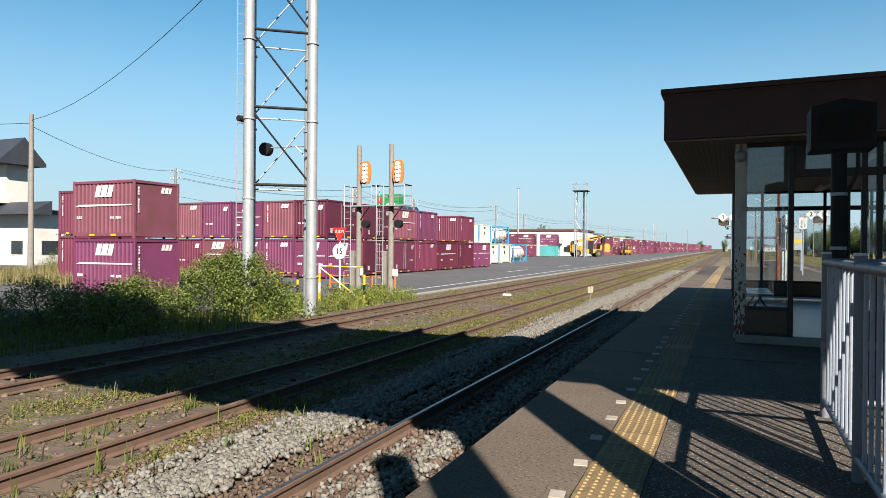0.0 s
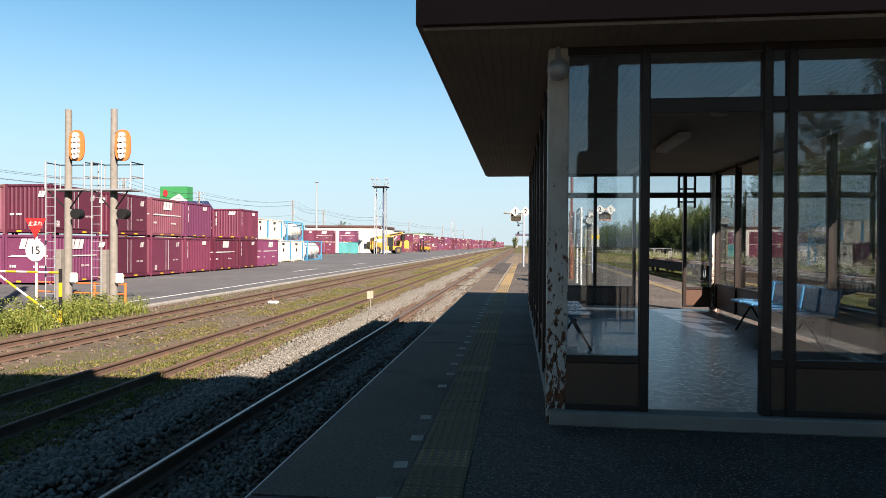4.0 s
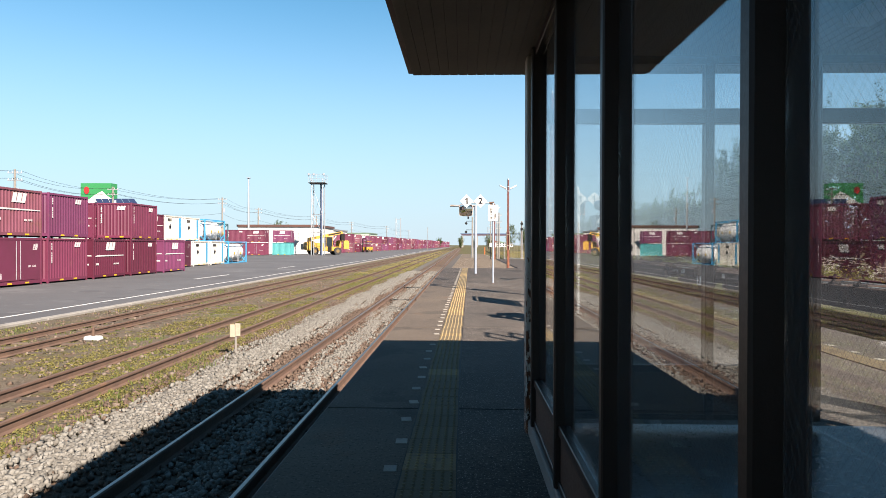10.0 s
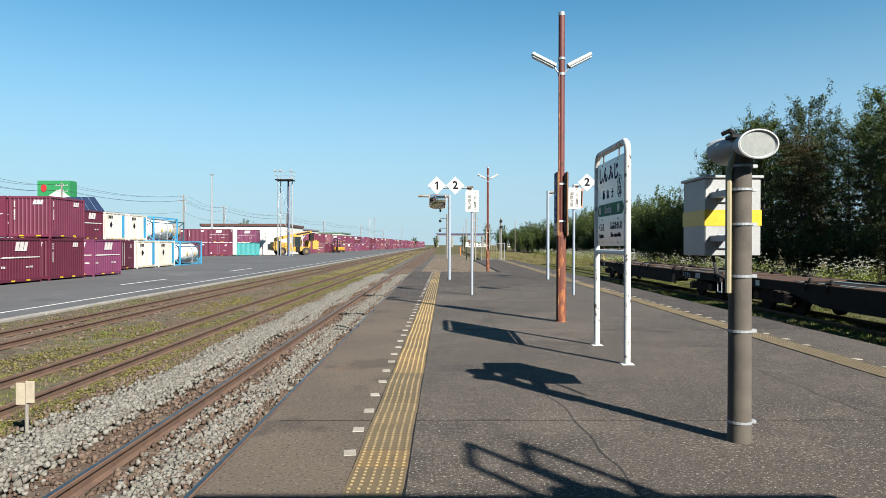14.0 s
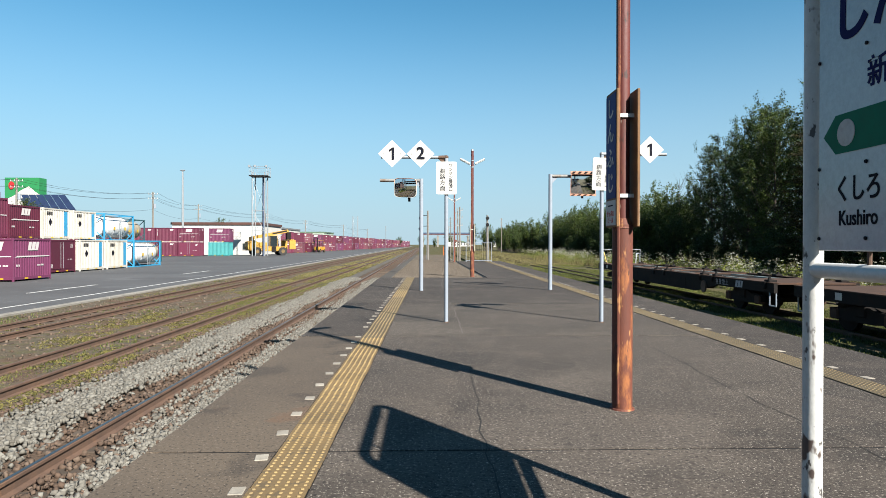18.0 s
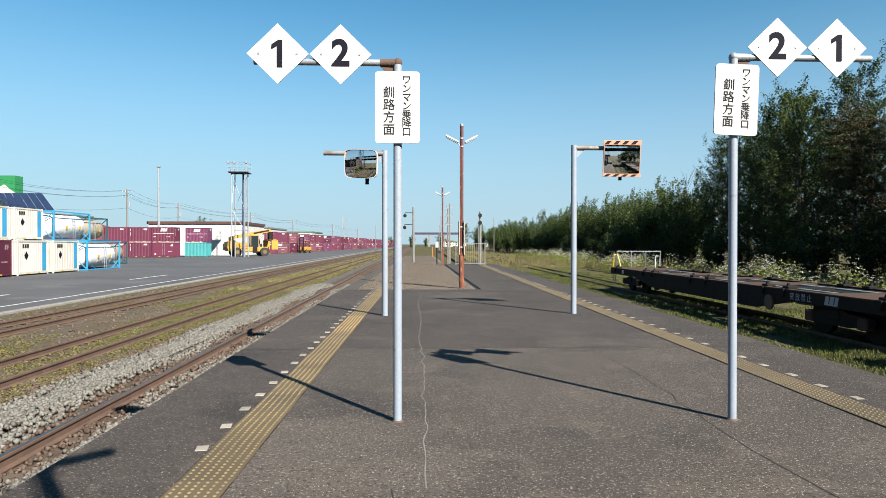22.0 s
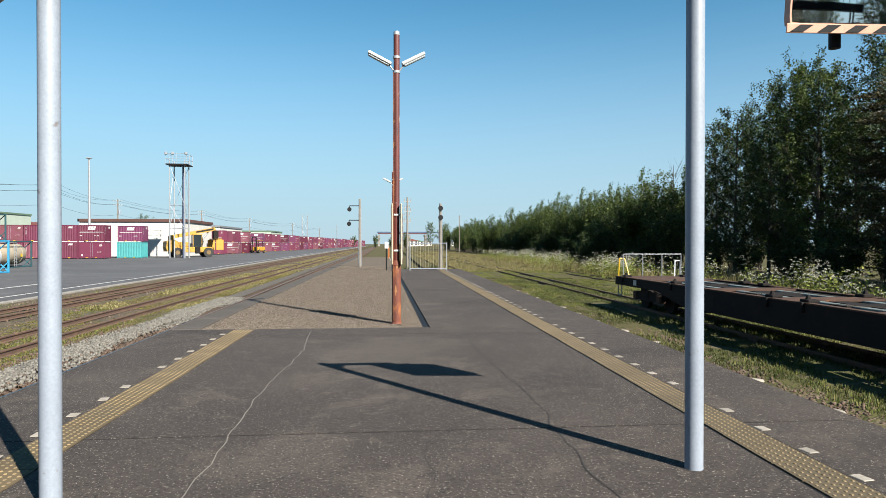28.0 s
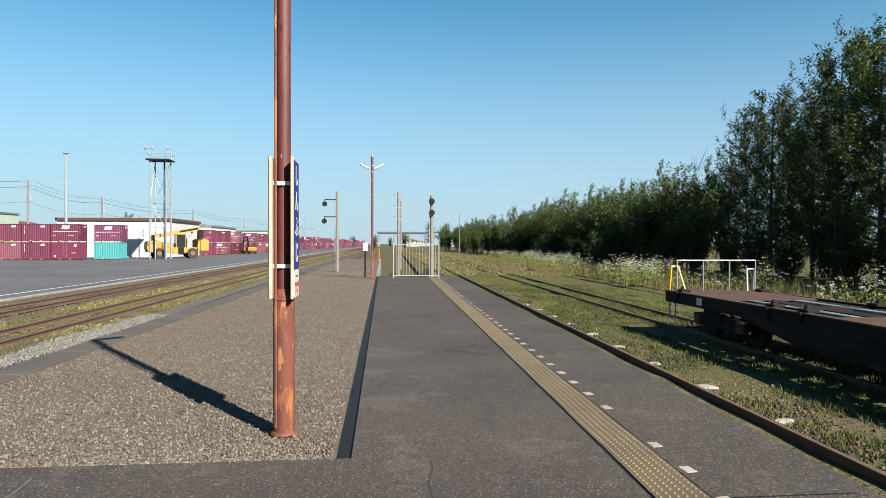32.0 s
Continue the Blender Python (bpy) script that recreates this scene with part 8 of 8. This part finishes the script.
def twig_leaves(a, b, per, size_lo, size_hi, loose, flat):
    """Leaf cards strewn along many twigs, thicker towards their tips."""
    n_ = len(a) * per
    a, b = np.repeat(a, per, 0), np.repeat(b, per, 0)
    t = 1.06 - 0.95 * rng.random(n_) ** 1.5
    p = a + (b - a) * t[:, None] + rng.normal(0, loose, (n_, 3)) * np.array([1, 1, flat])
    s = rng.uniform(size_lo, size_hi, n_)[:, None, None]
    q = np.array([(-0.5, 0, 0), (0, -0.3, 0.05), (0.5, 0, 0), (0, 0.3, 0.05)])[None] * s
    v = np.einsum('nij,nkj->nki', rot_matrices(n_, 1.0), q) + p[:, None, :]
    return v.reshape(-1, 3), np.arange(n_ * 4).reshape(-1, 4)


def tree(h, spread, n_limb, n_twig, per, leaf_m, label, form, base=0.15, leaf=(0.11, 0.2), at=None):
    """form: 'up' with climbing limbs, 'tier' with level storeys, 'shrub' with many stems."""
    t_ = thing("tree", label, "tree", at, "trees beside the sidings")
    bm = BM()
    bow = rng.uniform(-0.05, 0.05, 2) * h
    steps = 7

    def stem(f):
        return Vector((bow[0] * f * f, bow[1] * f * f, -0.1 + f * h * 0.93))
    r0 = 0.011 * h + 0.03
    if form != 'shrub':
        for k in range(steps):
            rod(bm, stem(k / steps), stem((k + 1) / steps), r0 * (1 - k / steps * 0.88), r0 * (1 - (k + 1) / steps * 0.88), 7, False)
    a_list, b_list = [], []
    for k in range(n_limb):
        f = base + (1 - base) * (k + rng.random()) / n_limb
        az = k * 2.4 + rng.uniform(-0.5, 0.5)
        if form == 'shrub':
            f = rng.random()
            p0 = Vector((rng.normal(0, 0.25), rng.normal(0, 0.25), -0.05))
            out = spread * rng.uniform(0.15, 0.95)
            p1 = Vector((math.cos(az) * out, math.sin(az) * out, h * rng.uniform(0.55, 0.95) * (1 - 0.35 * (out / spread) ** 2)))
        else:
            p0 = stem(f * 0.97)
            taper = 0.3 + 0.7 * math.sin(math.pi * (0.28 + 0.66 * f)) if form == 'up' else 1.08 - 0.85 * f
            out = spread * taper * rng.uniform(0.55, 1.1)
            rise = out * rng.uniform(0.55, 1.25) if form == 'up' else out * rng.uniform(-0.12, 0.2)
            p1 = p0 + Vector((math.cos(az) * out, math.sin(az) * out, rise))
        pm = p0.lerp(p1, 0.5) + Vector((0, 0, (-0.12 if form == 'up' else 0.08) * (p1 - p0).length))
        thick = 0.02 + 0.035 * (1 - f) if form != 'shrub' else 0.035
        rod(bm, p0, pm, thick, thick * 0.6, 5, False)
        rod(bm, pm, p1, thick * 0.6, 0.008, 5, False)
        d = (p1 - p0).normalized()
        for q in range(n_twig):
            u = rng.uniform(0.12 if form == 'shrub' else 0.3, 1.0)
            c = p0.lerp(pm, u * 2) if u < 0.5 else pm.lerp(p1, u * 2 - 1)
            w_ = Vector(rng.normal(0, 1, 3))
            if form == 'tier':
                w_ = (d * 0.8 + Vector((w_.x, w_.y, w_.z * 0.12)) * 0.7).normalized() * rng.uniform(0.5, 1.1)
            else:
                w_ = (d * 0.5 + w_ * 0.45 + Vector((0, 0, 0.55))).normalized() * rng.uniform(0.45, 1.15)
            a_list.append(c[:])
            b_list.append((c + w_)[:])
            if q % 3 == 0:
                rod(bm, c, c + w_, 0.012, 0.004, 3, False)
    if form != 'shrub':
        for q in range(4):
            c = stem(0.86 + 0.04 * q)
            a_list.append(c[:])
            b_list.append((c + Vector((rng.normal(0, 0.2), rng.normal(0, 0.2), 0.9)))[:])
    part("trunk", bm, BARK, t_)
    v, f = twig_leaves(np.array(a_list), np.array(b_list), per, *leaf, 0.13 if form != 'tier' else 0.17, 0.8 if form != 'tier' else 0.25)
    cr = new("crown", raw("crown", v, f, leaf_m))
    cr.parent = t_
    return t_


KINDS = [tree(14.2, 3.7, 52, 8, 36, LEAF_SETS[0], "tall dark green broadleaf tree with airy climbing branches", 'up', 0.16, at=pose(30.8, 78.5, -1)),
         tree(13.2, 3.4, 50, 8, 36, LEAF_SETS[1], "tall green broadleaf tree with ragged crown", 'up', 0.12, at=pose(30.2, 62.0, -1)),
         tree(12.0, 3.6, 50, 8, 40, LEAF_SETS[2], "brownish larch-like tree with level storeys of branches", 'tier', 0.08, (0.1, 0.17), at=pose(28.9, 70.0, -1)),
         tree(9.0, 2.9, 26, 14, 22, LEAF_SETS[1], "dense green many-stemmed shrubby tree", 'shrub', 0.04, (0.14, 0.26), at=pose(27.4, 104.0, -1)),
         tree(5.0, 2.3, 22, 12, 24, LEAF_SETS[0], "dark bush with leafy branches under the trees", 'shrub', 0.02, (0.12, 0.22), at=pose(26.4, 52.0, -1)),
         tree(7.6, 3.0, 24, 13, 20, LEAF_SETS[0], "dense dark green many-stemmed tree", 'shrub', 0.04, (0.14, 0.26), at=pose(28.6, 112.0, -1))]
bm = BM()
for k in range(16):
    c = Vector((rng.normal(0, 0.12), rng.normal(0, 0.12), rng.uniform(5.0, 10.5)))
    a = k * 2.4
    e = c + Vector((math.cos(a) * 0.9, math.sin(a) * 0.9, rng.uniform(0.8, 1.9)))
    rod(bm, c, e, 0.022, 0.006, 4, False)
    rod(bm, c.lerp(e, 0.6), e + Vector((rng.normal(0, 0.4), rng.normal(0, 0.4), 0.5)), 0.01, 0.004, 3, False)
rod(bm, (0, 0, -0.1), (0, 0, 11.6), 0.13, 0.02, 7, False)
bare = thing("bare_tree", "leafless grey dead tree standing among green trees", "tree", pose(31.2, 83.0, -1))
part("trunk", bm, BARK, bare)
copy_thing(bare, pose(29.6, 98.0, -1, 0, 0, 70) @ Matrix.Scale(0.85, 4))
copy_thing(bare, pose(30.4, 47.0, -1, 0, 0, 140))
random.seed(5)


def plant(k, x, y, s):
    ob = copy_thing(KINDS[k], Matrix.Identity(4))
    ob.matrix_basis = pose(x + slant(y), y, -1, 0, 0, random.uniform(0, 360)) @ Matrix.Diagonal((s, s, s * random.uniform(0.92, 1.1), 1))


y = -62.0
while y < -4:
    plant(random.choice((0, 1, 3)), random.uniform(22, 28), y, random.uniform(0.7, 1.0))
    plant(random.choice((3, 5)), random.uniform(14, 20), y + 1.0, random.uniform(0.6, 0.9))
    y += random.uniform(3.2, 4.6)
y = -2.0
while y < 93:
    s_ = random.uniform(0.82, 1.04)
    plant(random.choice((0, 0, 1, 2)), random.uniform(28.5, 30.5), y, s_)
    plant(random.choice((1, 2, 0)), random.uniform(32.5, 36), y + 1.8, random.uniform(0.84, 1.0))
    plant(random.choice((4, 4, 4, 5)), random.uniform(25.6, 27.6), y + 0.9, random.uniform(0.55, 0.85))
    plant(5, random.uniform(31, 34), y + 2.4, random.uniform(0.6, 0.9))
    y += random.uniform(3.3, 4.3)
while y < 175:
    plant(random.choice((3, 3, 5)), random.uniform(26.5, 28.5), y, random.uniform(0.92, 1.15))
    plant(random.choice((3, 5)), random.uniform(29.5, 32), y + 1.4, random.uniform(0.98, 1.2))
    if random.random() < 0.5:
        plant(4, random.uniform(24.2, 25.6), y + 1.0, random.uniform(0.7, 1.05))
    y += random.uniform(3.0, 3.9)
while y < 330:
    plant(random.choice((3, 5, 3)), random.uniform(24, 28), y, random.uniform(0.95, 1.2))
    if y < 240:
        plant(3, random.uniform(22.0, 23.6), y + 2, random.uniform(0.6, 0.8))
    y += random.uniform(5, 7.0)
# trees beyond the yard and the town
for x, y, k, s in ((-75, 150, 1, 0.8), (-48, 182, 3, 1.1), (-90, 120, 1, 0.8), (-110, 180, 0, 0.9), (-66, 300, 3, 1.2), (-2, 420, 3, 1.0), (14, 380, 3, 1.1), (30, 420, 1, 1.1), (44, 470, 1, 1.2), (-18, 500, 3, 1.0), (8, 520, 3, 0.9), (-48, 36.5, 4, 0.8), (-44.5, 33.5, 4, 0.45), (5.6, 84, 4, 0.22), (3.4, 76, 4, 0.22)):
    plant(k, x - slant(y), y, s)


# ---- bushes and rank plants by the crossing ----
def bush(x, y, rx_, ry_, h, n_c, leaf_m, label, z0=-1.0):
    c = rng.normal(0, 0.42, (n_c, 3))
    c = np.clip(c, -1, 1) * np.array([rx_, ry_, 0])
    fall = np.clip(1 - (c[:, 0] / rx_) ** 2 * 0.8 - (c[:, 1] / ry_) ** 2 * 0.8, 0.15, 1)
    c[:, 2] = fall * h * rng.uniform(0.25, 0.95, n_c)
    v, f = leaves(c, rng.uniform(0.22, 0.5, n_c), 110, 0.045, 0.1)
    t_ = thing("bush", label, "bush", pose(x, y, z0))
    cr = new("foliage", raw("foliage", v, f, leaf_m))
    cr.parent = t_
    bm = BM()
    for k in range(9):
        a = k * 0.7
        rod(bm, (0.2 * math.cos(a), 0.2 * math.sin(a), -0.1), (rx_ * 0.6 * math.cos(a), ry_ * 0.6 * math.sin(a), h * 0.6), 0.025, 0.01, 5, False)
    part("stem", bm, BARK, t_)


LEAF_BUSH = island_mat("leaves_bush", (0.08, 0.13, 0.02), (0.15, 0.21, 0.035), (0.3, 0.33, 0.1), 0.55, 4, 0.3)
bush(-13.7, 15.6, 2.5, 1.6, 2.05, 230, LEAF_BUSH, "rounded sunlit green bush at the crossing")
bush(-16.6, 14.6, 2.2, 1.5, 1.15, 100, LEAF_BUSH, "leafy green bush beside the lattice mast")
bush(-15.2, 17.6, 1.0, 0.9, 1.2, 40, LEAF_BUSH, "low green bush beside the track")
bush(-17.5, 12.4, 2.8, 1.2, 1.2, 80, LEAF_BUSH, "low weeds beside the access road")
bush(-14.6, 12.0, 2.2, 0.9, 1.0, 60, LEAF_BUSH, "low weeds beside the rails")
bush(-47.5, 34.5, 2.5, 1.2, 1.8, 50, LEAF_BUSH, "garden bush in front of the house")

# white-flowered tall plants along the wood
FLOWER = island_mat("white_umbels", (0.5, 0.5, 0.38), (0.64, 0.63, 0.52), (0.75, 0.73, 0.64), 0.8, 10, 0.3)
n_ = 560
y = 10 + 130 * rng.random(n_) ** 1.1
x = 17.6 + rng.normal(0, 1.5, n_) + 0.8 * np.sin(y * 0.31)
keep = np.sin(y * 0.83) + np.sin(y * 0.31 + 1.0) + rng.normal(0, 0.4, n_) > 0.1
x, y = x[keep] + 0.0155 * (y[keep] - 42), y[keep]
n_ = len(x)
h = rng.uniform(0.85, 1.45, n_)
n_u = 15
uc = np.repeat(np.stack([x, y, BED_Z + h], 1), n_u, 0) + rng.normal(0, 0.23, (n_ * n_u, 3)) * np.array([1, 1, 0.8])
v, f = leaves(uc, np.full(len(uc), 0.085), 12, 0.028, 0.055, 0.4)
tagged(new("white_flowers", raw("white_flowers", v, f, FLOWER)), "white umbel flowers along the edge of the wood", "flowers", kind="stuff")
lc = np.repeat(np.stack([x, y, BED_Z + h * 0.6], 1), 7, 0) + rng.normal(0, 0.24, (n_ * 7, 3))
v, f = leaves(lc, np.full(len(lc), 0.3), 14, 0.06, 0.15)
tagged(new("flower_foliage", raw("flower_foliage", v, f, LUSH)), "green stems and leaves under the white flowers", "foliage", kind="stuff")

# ---- cracks in the asphalt ----
FILLER = mat("crack_filler", (0.3, 0.275, 0.245), (0.2, 0.18, 0.16), 9, 0.9, 0, 0.2, 60)
DARK_CRACK = mat("dark_crack", (0.018, 0.016, 0.015), (0.03, 0.027, 0.025), 9, 0.95, 0, 0.1, 60)


def crack(x, y0, y1, wob, width, material, across=False, seed=0.0):
    vs, fs = [], []
    n_ = int(abs(y1 - y0) / 0.12)
    for k in range(n_ + 1):
        t = y0 + (y1 - y0) * k / n_
        o = wob * noise.noise(Vector((t * 0.4, seed, 0))) + 0.045 * noise.noise(Vector((t * 3.0, seed, 4)))
        w_ = width * (0.5 + 0.9 * abs(noise.noise(Vector((t * 1.7, seed, 9)))))
        vs += [(x + o - w_, t, 0.0025), (x + o + w_, t, 0.0025)] if not across else [(t, x + o - w_, 0.0025), (t, x + o + w_, 0.0025)]
    fs = [(2 * k, 2 * k + 1, 2 * k + 3, 2 * k + 2) for k in range(n_)]
    ob = new("crack", raw("crack", vs, fs, material))
    ob.parent = platform
    return ob


crack(0.86, 33, 48.4, 0.1, 0.006, FILLER, seed=1.0)
crack(0.78, 19, 33, 0.16, 0.005, DARK_CRACK, seed=1.4)
crack(3.02, 18, 38, 0.14, 0.006, DARK_CRACK, seed=2.0)
crack(3.2, 38, 48.5, 0.16, 0.006, DARK_CRACK, seed=2.3)
crack(1.5, -4, 9, 0.2, 0.003, DARK_CRACK, seed=3.0)
crack(2.2, 38, 48.5, 0.3, 0.0025, DARK_CRACK, seed=4.0)
crack(3.8, 49, 70, 0.3, 0.003, DARK_CRACK, seed=5.0)
for k, yy in enumerate((4.6, 20.3, 25.2, 31.0, 35.6, 40.1, 45.4)):
    crack(yy, (0.0, 0.9, PLAT_L + 0.05, 1.4)[k % 4], (1.2, 2.9, -0.75, 4.0)[k % 4], 0.14, 0.0028, DARK_CRACK, True, seed=6.0 + k)
